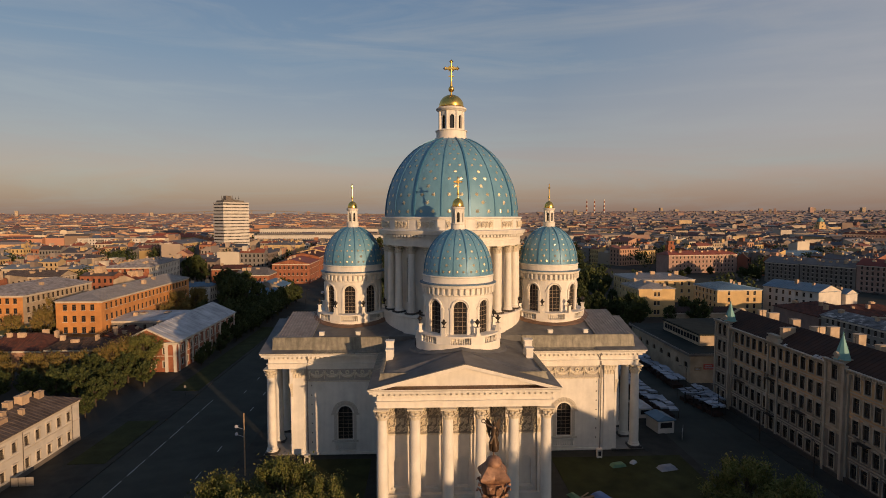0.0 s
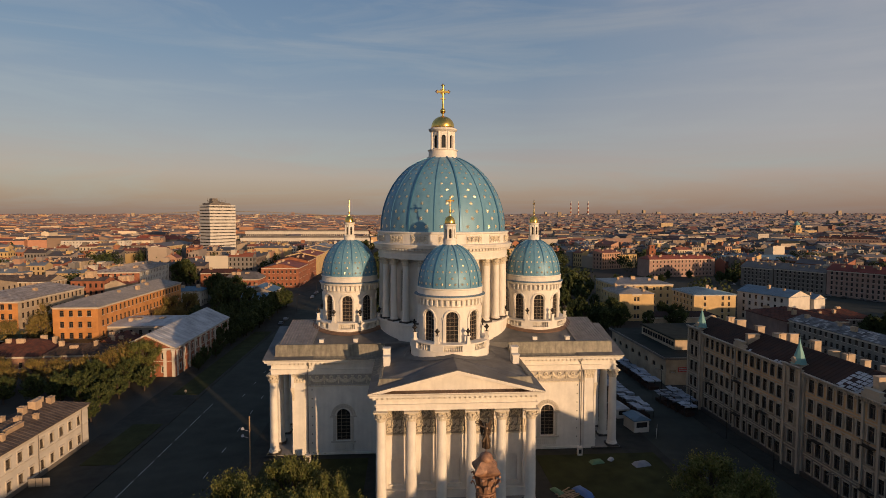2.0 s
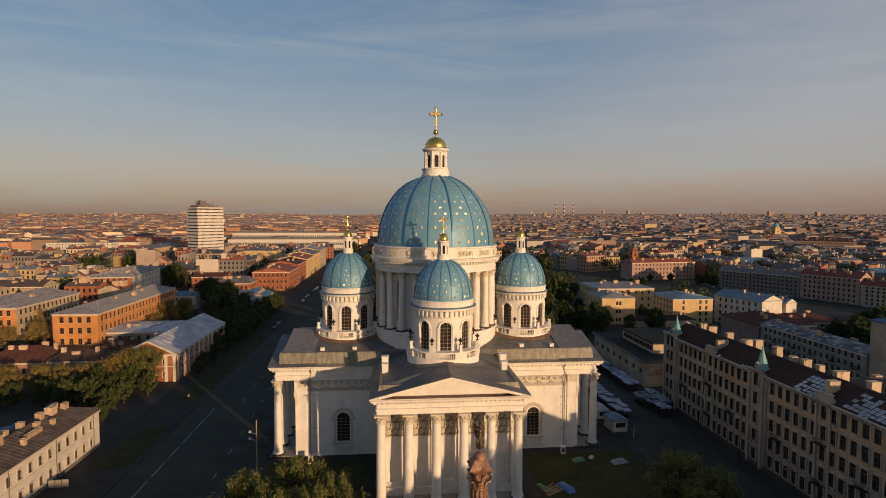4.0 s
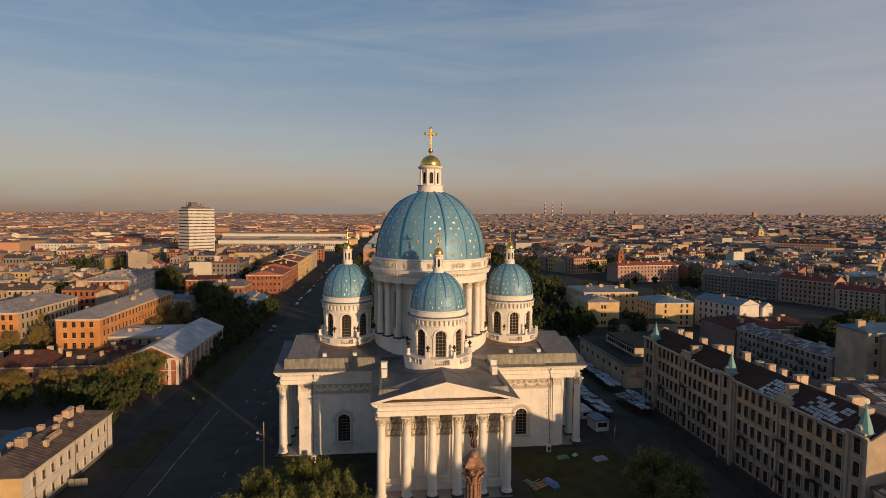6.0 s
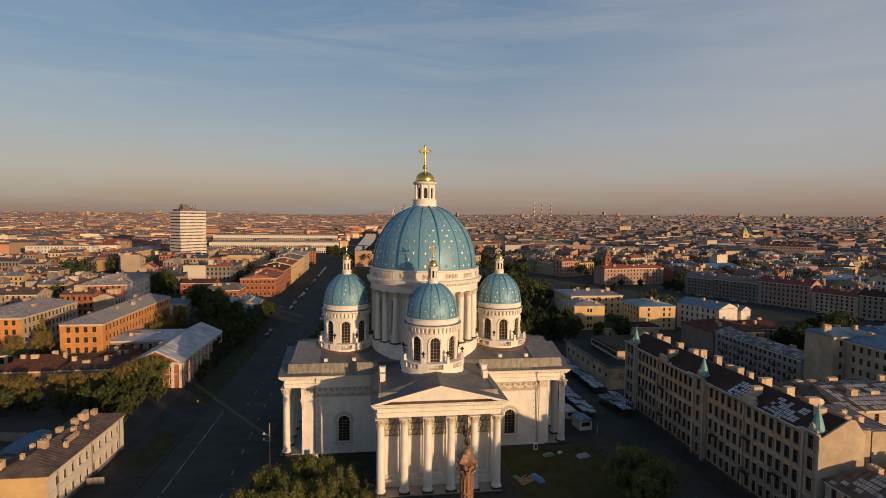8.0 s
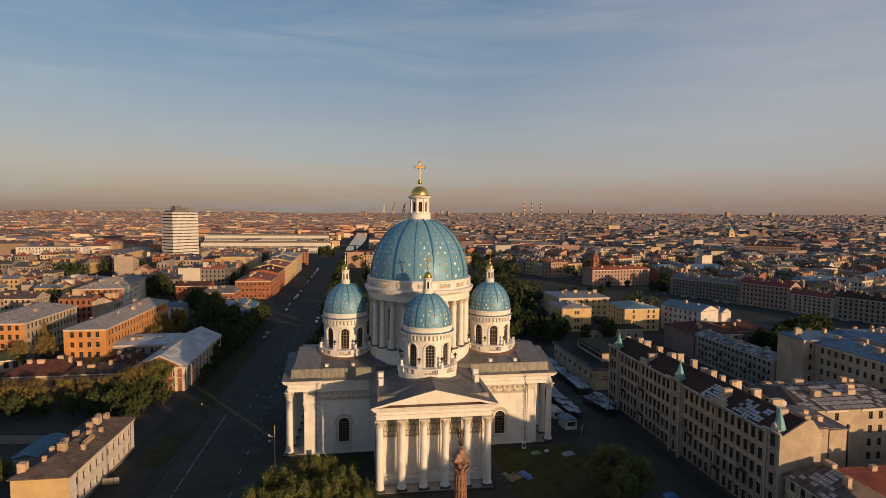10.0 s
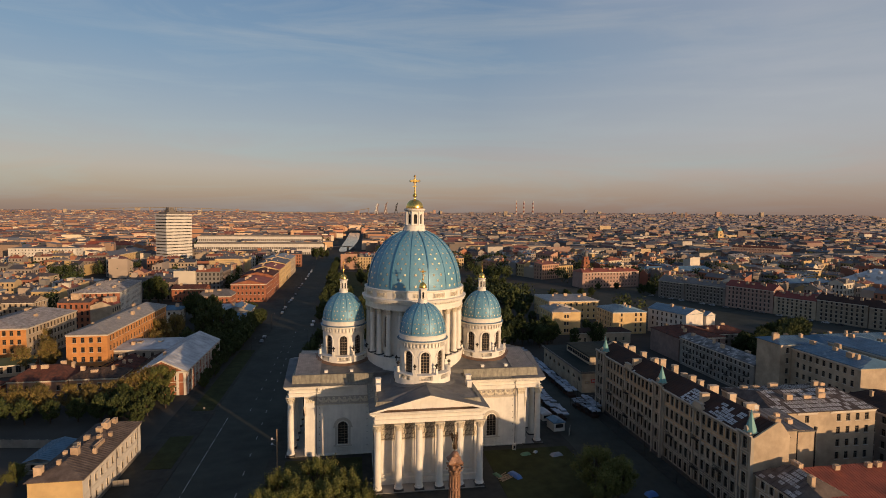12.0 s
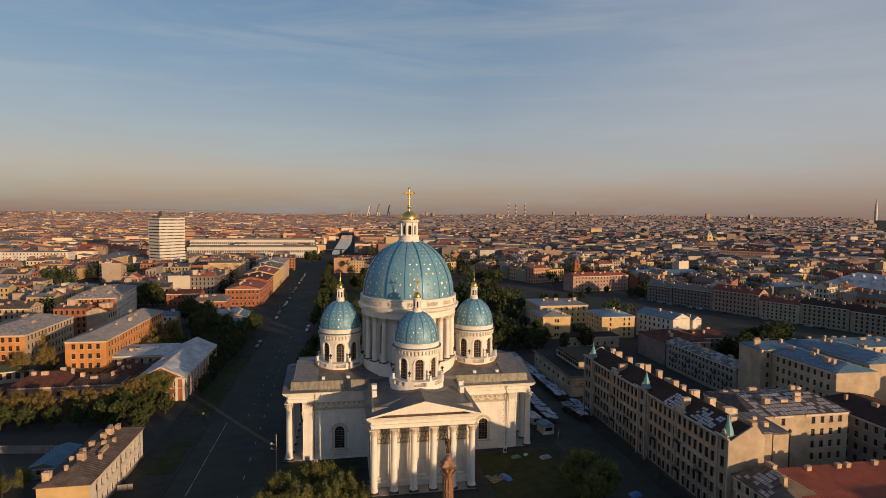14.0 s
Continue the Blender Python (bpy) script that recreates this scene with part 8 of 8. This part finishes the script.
for x, y, s in ((-116, 196, 1.2), (-112, 186, 1.1), (-121, 206, 1.1), (-164, 268, 1.55), (-168, 263, 1.45), (-160, 265, 1.3), (-104, 182, 1.0), (-84, 100, 0.9), (-82, 92, 0.7), (-80.5, 84, 0.6), (-110, 168, 0.9), (-103, 146, 0.8), (-90, 142, 1.25), (-95, 147, 1.3), (-86, 147, 1.15), (-99, 140, 1.1), (-101, 152, 1.35), (-106, 176, 1.3)):
    make_tree(mid_c, x, y, s, rnd.uniform(0, 360), DARKT)
for x, y, s in ((-72, 648, 1.2), (-64, 654, 1.1), (-77, 660, 1.2), (-67, 668, 1.3), (-58, 662, 1.0)):
    make_tree(mid_c, x, y, s, rnd.uniform(0, 360), DARKT)
for x, y, s in ((-76.5, 52, 0.42), (-77.5, 60, 0.5), (-76.3, 68, 0.46), (-77.6, 77, 0.55), (-76.6, 86, 0.5), (-77.4, 94, 0.6), (-76.4, 102, 0.6), (-78, 128, 0.8), (-77, 137, 0.7)):
    make_tree(mid_b, x, y, s, rnd.uniform(0, 360), DARKT)
for x, y, s in ((-165, 112, 1.15), (-118, 131, 1.1)):
    make_tree(mid_a, x, y, s, rnd.uniform(0, 360), GREEN)
for x, y, s in ((-150, 90, 1.0), (-157, 84, 0.9), (-113, 110, 0.9), (-112, 122, 0.8), (-116, 150, 1.0), (-113, 140, 1.1)):
    make_tree(mid_a, x, y, s, rnd.uniform(0, 360), GREEN)
for x, y, s in ((-83, 106, 0.8), (-86, 114, 0.9), (-92, 122, 0.8), (-84, 130, 0.95), (-91, 138, 0.75), (-101, 118, 0.9), (-82, 140, 0.85), (-80, 150, 0.9), (-79, 160, 0.85), (-75.5, 104, 0.75), (-76, 112, 0.85), (-75.2, 121, 0.9), (-75.8, 130, 0.95), (-75.0, 140, 0.9), (-75.6, 149, 0.95), (-75.2, 158, 0.85), (-76, 168, 0.9), (-75, 178, 0.8),
                (-86, 192, 1.0), (-83, 198, 0.8), (-108, 196, 1.3), (-120, 200, 1.4), (-79, 112, 0.7), (-82, 120, 0.8)):
    make_tree(mid_b if rnd.random() < 0.5 else mid_c, x, y, s, rnd.uniform(0, 360), DARKT)
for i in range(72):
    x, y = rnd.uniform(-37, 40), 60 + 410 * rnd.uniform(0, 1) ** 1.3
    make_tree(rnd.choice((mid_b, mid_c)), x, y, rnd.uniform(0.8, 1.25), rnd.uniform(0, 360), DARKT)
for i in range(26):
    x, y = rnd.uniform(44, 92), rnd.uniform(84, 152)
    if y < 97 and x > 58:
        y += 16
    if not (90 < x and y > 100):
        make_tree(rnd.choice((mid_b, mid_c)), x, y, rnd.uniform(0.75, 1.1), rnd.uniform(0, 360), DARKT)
for i in range(46):
    x, y = rnd.uniform(62, 118), rnd.uniform(95, 330)
    if free(x, y, 2) or not (84 < x < 145 and 125 < y < 205):
        make_tree(rnd.choice((mid_b, mid_c)), x, y, rnd.uniform(0.7, 1.1), rnd.uniform(0, 360), DARKT)
for i in range(26):
    make_tree(rnd.choice((mid_b, mid_c)), -40.2 + rnd.uniform(-1, 1), 180 + 16 * i, rnd.uniform(0.7, 1.0), rnd.uniform(0, 360), DARKT)
for i in range(24):
    make_tree(yard_tree, 170 + rnd.uniform(0, 46), 46 + rnd.uniform(0, 28), rnd.uniform(0.85, 1.02), rnd.uniform(0, 360), DARKT)
for i in range(24):
    q = rnd.uniform(0, 1)
    make_tree(yard_tree, 190 + 44 * q + rnd.uniform(-3, 3), 78 + 18 * q + rnd.uniform(-5, 9), rnd.uniform(0.85, 1.1), rnd.uniform(0, 360), DARKT)

for x, y, sc in ((150, 214, 0.7), (158, 222, 0.62), (146, 232, 0.75), (170, 262, 0.6), (182, 268, 0.6), (232, 276, 0.7), (238, 268, 0.75), (243, 282, 0.8), (205, 304, 0.5), (224, 306, 0.5), (152, 250, 0.7), (138, 244, 0.8)):
    make_tree(yard_tree, x, y, sc, x * 31, DARKT)

# ---- the victory column before the portico ----
V = thing("victory_column", "tall rust-brown monument column with a leafy capital", "monument", m=at(0.2, -70.5, 0.12))
g = Geo()
g.box(-3.2, 3.2, -3.2, 3.2, 0, 1.2)
g.box(-2.3, 2.3, -2.3, 2.3, 1.2, 5.5, taper=0.15)
g.box(-2.6, 2.6, -2.6, 2.6, 5.5, 6.0)
part("pedestal", g, STONEWALL, V)
g = Geo()
for j in range(5):
    z = 6.0 + 2.8 * j
    g.lathe([(1.08, z), (1.12, z + 0.15), (0.98, z + 0.25), (0.95, z + 2.5), (1.08, z + 2.6), (1.08, z + 2.79)], 20)
    for i in range(12):
        q = 2 * math.pi * i / 12
        g.lathe([(0.17, z + 0.25), (0.12, z + 2.4), (0.16, z + 2.5)], 6, 1.0 * math.cos(q), 1.0 * math.sin(q))
part("shaft", g, PATINA, V, smooth=40)
g = Geo()
g.lathe([(0.95, 20.0), (0.98, 21.0), (1.15, 21.9), (1.2, 22.0)], 16)
for tier, (z0, z1) in enumerate(((20.1, 21.2), (20.8, 22.0))):
    for i in range(8):
        q = math.pi / 8 * (2 * i + tier)
        ca, sa = math.cos(q), math.sin(q)
        p = []
        for rad, z, w in ((1.0, z0, 0.32), (1.2, z0 + 0.65 * (z1 - z0), 0.36), (1.5, z1 - 0.1, 0.3), (1.62, z1 - 0.32, 0.2)):
            p += [(rad * ca - w * sa, rad * sa + w * ca, z), ((rad + 0.12) * ca, (rad + 0.12) * sa, z + 0.03), (rad * ca + w * sa, rad * sa - w * ca, z)]
        g.add(p, [(k * 3 + e, k * 3 + e + 1, k * 3 + e + 4, k * 3 + e + 3) for k in range(3) for e in range(2)])
part("capital", g, PATINA, V, m=Matrix.Diagonal((1.0, 1.0, 1, 1)))
# flared, concave-sided top with pointed corners
g = Geo()
rows = []
for z, half, pinch in ((21.9, 1.05, 0.95), (22.15, 1.5, 0.8), (22.4, 1.85, 0.72), (22.58, 1.85, 0.72), (23.0, 1.4, 0.76), (23.55, 0.85, 0.95)):
    row = []
    for i in range(16):
        q = 2 * math.pi * i / 16
        sq = half / max(abs(math.cos(q)), abs(math.sin(q)))
        k = abs(math.sin(2 * q))
        rr = half * pinch * (1 - k) + min(sq, half * 1.35) * k
        row.append((rr * math.cos(q), rr * math.sin(q), z))
    rows.append(row)
g.add([p for r in rows for p in r], [(j * 16 + i, j * 16 + (i + 1) % 16, (j + 1) * 16 + (i + 1) % 16, (j + 1) * 16 + i) for j in range(5) for i in range(16)])
g.lathe([(0.92, 23.4), (0.98, 23.55), (0.95, 23.8), (0.78, 24.08), (0.45, 24.26), (0.1, 24.33), (0.06, 24.3), (0.06, 24.75)], 16)
part("cap", g, PATINA, V, smooth=35, m=Matrix.Translation((0, 0, 22.0)) @ Matrix.Diagonal((0.8, 0.8, 1, 1)) @ Matrix.Translation((0, 0, -22.0)))
g = Geo()
B = 24.75
# draped body in a slight bend, then arms, wings and trailing cloth
rows = ((0.10, 0.0, 0.30, 0.26), (0.16, 0.25, 0.36, 0.30), (0.10, 0.75, 0.30, 0.26), (0.02, 1.25, 0.28, 0.24), (-0.04, 1.6, 0.32, 0.24), (-0.02, 1.85, 0.22, 0.18),
        (0.02, 2.2, 0.30, 0.2), (0.03, 2.42, 0.26, 0.18), (0.03, 2.52, 0.10, 0.1), (0.02, 2.62, 0.12, 0.13), (0.0, 2.75, 0.16, 0.17), (0.0, 2.9, 0.13, 0.14), (0.0, 2.98, 0.03, 0.03))
g.add([(cx + rx * math.cos(math.pi * i / 6), ry * math.sin(math.pi * i / 6), B + z) for cx, z, rx, ry in rows for i in range(12)],
      [(j * 12 + i, j * 12 + (i + 1) % 12, j * 12 + 12 + (i + 1) % 12, j * 12 + 12 + i) for j in range(len(rows) - 1) for i in range(12)])
g.tube([(-0.22, 0, B + 2.38), (-0.55, -0.12, B + 2.55), (-0.98, -0.2, B + 2.95)], [0.12, 0.09, 0.06], 6)
g.tube([(-1.02 + 0.2 * math.cos(t), -0.2, B + 3.05 + 0.15 * math.sin(t)) for t in [0.7 * q for q in range(10)]], 0.05, 5)
g.tube([(0.26, 0, B + 2.36), (0.46, -0.2, B + 2.0), (0.36, -0.42, B + 1.7)], [0.12, 0.09, 0.06], 6)
g.tube([(-0.1, -0.2, B + 1.6), (-0.34, -0.2, B + 0.9), (-0.3, -0.05, B + 0.1)], [0.12, 0.2, 0.12], 6)
g.tube([(0.2, -0.1, B + 1.5), (0.34, -0.12, B + 0.8), (0.28, 0.0, B + 0.05)], [0.1, 0.16, 0.1], 6)
for s in (-1, 1):
    q = [(0.12 * s, 0.2, B + 2.3), (0.42 * s, 0.42, B + 2.95), (0.66 * s, 0.5, B + 3.1), (0.7 * s, 0.52, B + 2.5), (0.55 * s, 0.46, B + 1.6), (0.36 * s, 0.35, B + 1.1), (0.3 * s, 0.3, B + 1.9)]
    back = [(x, y + 0.1, z) for x, y, z in q]
    g.add(q + back, [tuple(range(7)), tuple(range(13, 6, -1))] + [(i, (i + 1) % 7, 7 + (i + 1) % 7, 7 + i) for i in range(7)])
solid("statue", g, BRONZE, "dark bronze winged victory statue on its column", "statue", m=at(0.2, -70.5, 0.12), smooth=40)


# ---- far greenery, as one mass of clumps ----
g = Geo()
rnd = random.Random(31)
court = random.Random(77)
for i in range(1100):
    q, d = court.uniform(-0.72, 0.80), 380 + 4400 * court.random() ** 1.5
    x, y = EYE[0] + d * math.sin(q), EYE[1] + d * math.cos(q)
    if free(x, y, 8):
        GREENS.append((x, y, court.uniform(4, 13) * (1 if d < 900 else 1.6 if d < 2400 else 4), d))
for x, y, r, d in GREENS:
    n = (26 if r > 12 else 9) if d < 900 else 10
    for i in range(n):
        cx, cy = x + rnd.uniform(-r, r), y + rnd.uniform(-r, r)
        hh, rr = rnd.uniform(9, 17), rnd.uniform(2.5, 4.5)
        for q in range(44 if d < 900 else 10):
            v = Vector((rnd.gauss(0, 1), rnd.gauss(0, 1), rnd.gauss(0, 1))).normalized() * rnd.uniform(0.7, 1.1)
            p = Vector((cx + v.x * rr, cy + v.y * rr, lift(cx, cy) + hh - rr * 1.2 + v.z * rr * 1.3))
            s = (0.8 if d < 900 else 1.9 if d < 2400 else 3.6) * rnd.uniform(0.6, 1.3)
            u = v.orthogonal().normalized()
            w = v.cross(u)
            g.add([p - u * s, p - w * s, p + u * s, p + w * s], [(0, 1, 2, 3)])
solid("far_trees", g, LEAFDARK, "dark leafy trees in far courts and gardens", "trees", kind="stuff")


# ---- skyline marks ----
def crane(x, y, h, s, mat_):
    C = thing("skyline_mast", "tall crane-shaped mast on the hazy skyline", "crane", m=at(x, y, lift(x, y) - 2), group="cranes on the skyline")
    g = Geo()
    for e in (-1, 1):
        g.tube([(e * 13, 0, 0), (e * 7, 0, h * 0.45)], 3.0, 5)
    g.box(-8, 8, -5, 5, h * 0.4, h * 0.5)
    g.tube([(0, 0, h * 0.48), (0, 0, h * 0.72)], 4.5, 6)
    part("tower", g, mat_, C)
    g = Geo()
    g.tube([(0, 0, h * 0.55), (s * h * 0.12, 0, h)], [4.2, 2.2], 5)
    g.tube([(-s * 5, 0, h * 0.72), (s * h * 0.12, 0, h)], 1.6, 4)
    part("jib", g, mat_, C)


# the pale ones are crane shapes standing in for bridge pylons
for x, y, z, s, mm in ((162, 4300, 144, 1, CONCRETE), (172, 4340, 138, 1, DULLPINK), (238, 4300, 156, 1, DULLPINK), (246, 4380, 132, -1, CONCRETE), (325, 4320, 152, 1, IRON)):
    crane(x, y, z - lift(x, y), s, mm)
# expressway on tall piers along the bay, rising to its shallow summit
VIA = thing("viaduct", "long pale expressway viaduct on the far skyline", "bridge", m=at(0, 4300))
for run in range(2):
    g = Geo()
    pts = [(-2100 + 62 * i, 0, 58 + 31 * math.sin(math.pi * i / 22) + (7 if i > 14 else 0) * (i - 14) / 8) for i in range(23)] if not run else \
          [(-736 + 56 * i, 0, 65 - 8 * math.sin(math.pi * min(1, i / 11)) + (34 * ((i - 11) / 4) ** 1.4 if i > 11 else 0)) for i in range(16)]
    g.tube(pts, 2.3, 4)
    part("deck", g, DULLCREAM, VIA)
    for p in pts[::3]:
        g = Geo()
        g.box(p[0] - 3, p[0] + 3, -4, 4, 20, p[2])
        part("pier", g, DULLCREAM, VIA)
B = thing("far_tower", "slender grey tower on the far skyline", "tower", m=at(4463, 3817, lift(4463, 3817) - 3))
g = Geo()
g.lathe([(13, 0), (12.5, 70), (10.5, 115), (7, 150), (3, 178), (0.8, 192)], 12)
part("shaft", g, CONCRETE, B, smooth=40)
rnd = random.Random(17)
for i in range(120):
    q = rnd.uniform(-0.78, 0.86) if i % 3 else rnd.uniform(0.1, 0.75)
    d = rnd.uniform(3300, 5100)
    x, y = EYE[0] + d * math.sin(q), EYE[1] + d * math.cos(q)
    w, dd, h = rnd.uniform(12, 36), rnd.uniform(14, 22), 16 + 40 * rnd.random() ** 2.2
    K = thing("apartment_block", "far pale apartment block on the skyline", "building", m=at(x, y, lift(x, y) - 3, rnd.uniform(-30, 30)), group="blocks on the skyline")
    g = Geo()
    g.box(-w / 2, w / 2, -dd / 2, dd / 2, 0, h)
    part("wall", g, (DULLCREAM, PINKWALL, CREAMWALL)[i % 3], K)

# ---- cars ----
def car_mesh():
    body, glass, tyre = Geo(), Geo(), Geo()
    P = lambda s, t, d: (d, s, t)
    body.prism([(-2.1, 0.35), (2.1, 0.35), (2.15, 0.75), (1.95, 0.95), (1.0, 1.0), (0.45, 1.42), (-1.1, 1.45), (-1.75, 1.05), (-2.1, 0.98)], P, -0.85, 0.85)
    glass.prism([(0.9, 1.02), (0.42, 1.37), (-1.05, 1.4), (-1.55, 1.05)], P, -0.865, 0.865)
    tyre.lathe([(0.31, -0.1), (0.31, 0.1)], 12, m=Matrix.Rotation(math.pi / 2, 4, "Y"))
    return body.mesh("body", CARPAINT), glass.mesh("side_glass", GLASS), tyre.mesh("wheel", IRON)


car_body, car_glass, car_wheel = car_mesh()


def parked_car(x, y, deg, z=0.03):
    C = thing("car", "small parked car on the asphalt", "car", m=at(x, y, z, deg), group="parked cars")
    part("body", car_body, None, C)
    part("side_glass", car_glass, None, C)
    for sx in (-0.8, 0.8):
        for sy in (-1.3, 1.3):
            part("wheel", car_wheel, None, C, m=Matrix.Translation((sx, sy, 0.31)))


rnd = random.Random(23)
for i in range(38):
    y = 120 + i * 10.5 + rnd.uniform(-3, 3)
    if rnd.random() < 0.6:
        parked_car(-66.9 + rnd.uniform(-0.4, 0.4), y, 0 if rnd.random() < 0.5 else 180)
    if rnd.random() < 0.15:
        parked_car(-43.6, y + 40, 0)
for i in range(16):
    q = -62 + 9.5 * i + rnd.uniform(-2, 2)
    parked_car(264.5 - 0.395 * q, 188 + 0.918 * q, PD)
for i in range(5):
    parked_car(-104 + rnd.uniform(-2, 2), -34 + 3.0 * i - 14, 90)

# ---- street furniture ----
def street_lamp(x, y, deg, h=8.5, z=0.16):
    L = thing("street_lamp", "slim grey street lamp", "lamp", m=at(x, y, z, deg), group="street lamps")
    g = Geo()
    g.tube([(0, 0, 0), (0, 0, h), (0.4, 0, h + 0.5), (1.6, 0, h + 0.7)], [0.11, 0.07, 0.05, 0.04], 6)
    part("pole", g, IRON, L)
    g = Geo()
    g.box(1.3, 2.0, -0.14, 0.14, h + 0.6, h + 0.75, taper=0.03)
    part("lantern", g, GREYROOF, L)


for i in range(8):
    street_lamp(-66.6, 98 + 64 * i, 0)
    street_lamp(-41.9, 114 + 64 * i, 180)
for i in range(6):
    street_lamp(63.9, -60 + 16 * i, 180, 6.5)
# road sign on the median edge
S = thing("road_sign", "small pale road sign on a grey post", "sign", m=at(-69.0, 22.8, 0.03))
g = Geo()
g.tube([(0, 0, 0), (0, 0, 2.9)], 0.05, 6)
part("post", g, IRON, S)
g = Geo()
g.box(-0.28, 0.28, -0.06, -0.03, 2.2, 2.9)
part("panel", g, GREYWALL, S)
# concrete yard fence
F = thing("yard_fence", "grey concrete panel fence round the yard", "fence", m=at(-122, 4.2, 0, -8))
for i in range(9):
    g = Geo()
    g.box(0.06, 2.44, -0.06, 0.06, 0, 2.4)
    g.box(0.3, 2.2, -0.1, -0.06, 0.4, 2.0)
    part("panel", g, GREYWALL, F, m=Matrix.Translation((2.5 * i, 0, 0)))
    g = Geo()
    g.box(-0.1, 0.1, -0.1, 0.1, 0, 2.55)
    part("post", g, GREYWALL, F, m=Matrix.Translation((2.5 * i, 0, 0)))
# low cabinets by the transept pilasters
for x, y in ((27.9, -18.3), (-28.6, -18.6)):
    K = thing("utility_cabinet", "small white utility cabinet with a dark grille", "cabinet", m=at(x, y, 0.12))
    g = Geo()
    g.box(-0.5, 0.5, -0.35, 0.35, 0, 1.7)
    g.box(-0.56, 0.56, -0.41, 0.41, 1.7, 1.8)
    part("body", g, WHITEWALL, K)
    g = Geo()
    g.box(-0.3, 0.3, -0.39, -0.34, 0.5, 1.4)
    part("grille", g, IRON, K)
# tall post with floodlights at the corner of the square
F = thing("floodlight_post", "weathered post with paired floodlights", "lamp", m=at(-39, -22.8, 0.14))
g = Geo()
g.tube([(0, 0, 0), (0, 0, 11.6)], [0.16, 0.12], 8)
part("post", g, WOOD, F)
for z in (7.2, 8.6):
    g = Geo()
    g.tube([(0, 0, z), (-1.1, -0.3, z + 0.5)], 0.05, 5)
    g.lathe([(0.12, -0.2), (0.3, 0.25), (0.02, 0.26)], 10, m=Matrix.Translation((-1.2, -0.35, z + 0.6)) @ Matrix.Rotation(0.9, 4, "X"))
    part("floodlight", g, WHITEROOF, F)
# heaps of boards and tarpaulins on the lawn
rnd = random.Random(3)
heap = thing("board_pile", "pile of weathered boards lying on the grass", "boards", m=at(20.5, -34.5, 0.2, 30))
for i in range(9):
    g = Geo()
    g.box(-2.0, 2.0, -0.12, 0.12, 0, 0.06)
    part("board", g, WOOD, heap, m=Matrix.Translation((rnd.uniform(-0.4, 0.4), -1.2 + 0.3 * i, 0.08 * (i % 3))) @ rz(rnd.uniform(-14, 14)))


def sheet(name, x, y, lx, ly, h, deg, mat_, label, z=0.2):
    g = Geo()
    n = 7
    pts = []
    for j in range(n + 1):
        for i in range(n + 1):
            u, v = i / n - 0.5, j / n - 0.5
            e = max(abs(u), abs(v)) * 2
            pts.append((u * lx, v * ly, h * (1 - e ** 4) + 0.06 * math.sin(9 * u + 5 * v) * (1 - e)))
    g.add(pts, [(j * (n + 1) + i, j * (n + 1) + i + 1, (j + 1) * (n + 1) + i + 1, (j + 1) * (n + 1) + i) for j in range(n) for i in range(n)])
    solid(name, g, mat_, label, "tarpaulin", m=at(x, y, z, deg), smooth=60)


sheet("tarpaulin", 23.5, -34.0, 1.9, 4.4, 0.8, 24, BLUETARP, "crumpled blue tarpaulin over a heap on the grass")
sheet("tarpaulin", 18.9, -33.4, 1.3, 3.2, 0.5, 24, GREENTARP, "dark green sheet over a heap on the grass")
sheet("tarpaulin", 54.4, -48.2, 3.2, 2.2, 0.9, 10, BLUETARP, "blue tarpaulin beside the street", 0.03)
B = thing("hoarding", "low grey sheet hoarding beside the house", "hoarding", m=at(-76.6, -25.5, 0.16, 4))
for i in range(3):
    g = Geo()
    g.box(1.25 * i - 1.9, 1.25 * i - 0.68, -0.04, 0.04, 0.1, 1.7)
    part("panel", g, GREYWALL, B)
    g = Geo()
    g.box(1.25 * i - 1.95, 1.25 * i - 1.87, -0.06, 0.06, 0, 1.8)
    part("post", g, IRON, B)

sheet("tarpaulin", 30.3, -22.0, 3.0, 1.6, 0.6, 12, GREENTARP, "crumpled green sheet on the grass")
sheet("tarpaulin", 39.0, -23.6, 3.6, 2.0, 0.7, 12, TARP, "pale sheet over a stack on the paving", 0.2)
sheet("tarpaulin", 33.6, -21.0, 1.4, 1.0, 0.5, 40, TARP, "small pale heap under a sheet on the grass")

# ---- unseen houses and trees added behind the flight line to cast shade on the square ----
for i, (x0, x1, y0, y1, h) in enumerate(((34, 58, -140, -122, 8), (60, 90, -140, -122, 16), (92, 120, -138, -122, 17), (-30, 10, -225, -205, 15), (-78, -48, -240, -215, 15),
                                         (70, 84, -120, -92, 17), (124, 150, -136, -118, 18), (12, 44, -235, -212, 18), (6, 33, -140, -123, 16), (-26, 4, -141, -124, 13.5), (-47, -28, -140, -122, 10.5), (-105, -80, -120, -96, 15), (-105, -80, -94, -62, 12))):
    house(x0, x1, y0, y1, h, CREAMWALL if i % 2 else GREYWALL, GREYROOF, "unseen plain house behind the square, added to cast shade", floors=4, sides="", chimneys=0, seams=0)
# unseen trees, added to shade and dapple the portico's right-hand columns
for x, y, s in ((40, -91, 0.8), (45, -94, 1.2), (52, -97, 1.35), (60, -99, 1.2)):
    make_tree(big_a if x % 2 else big_b, x, y, s, x * 31, GREEN)
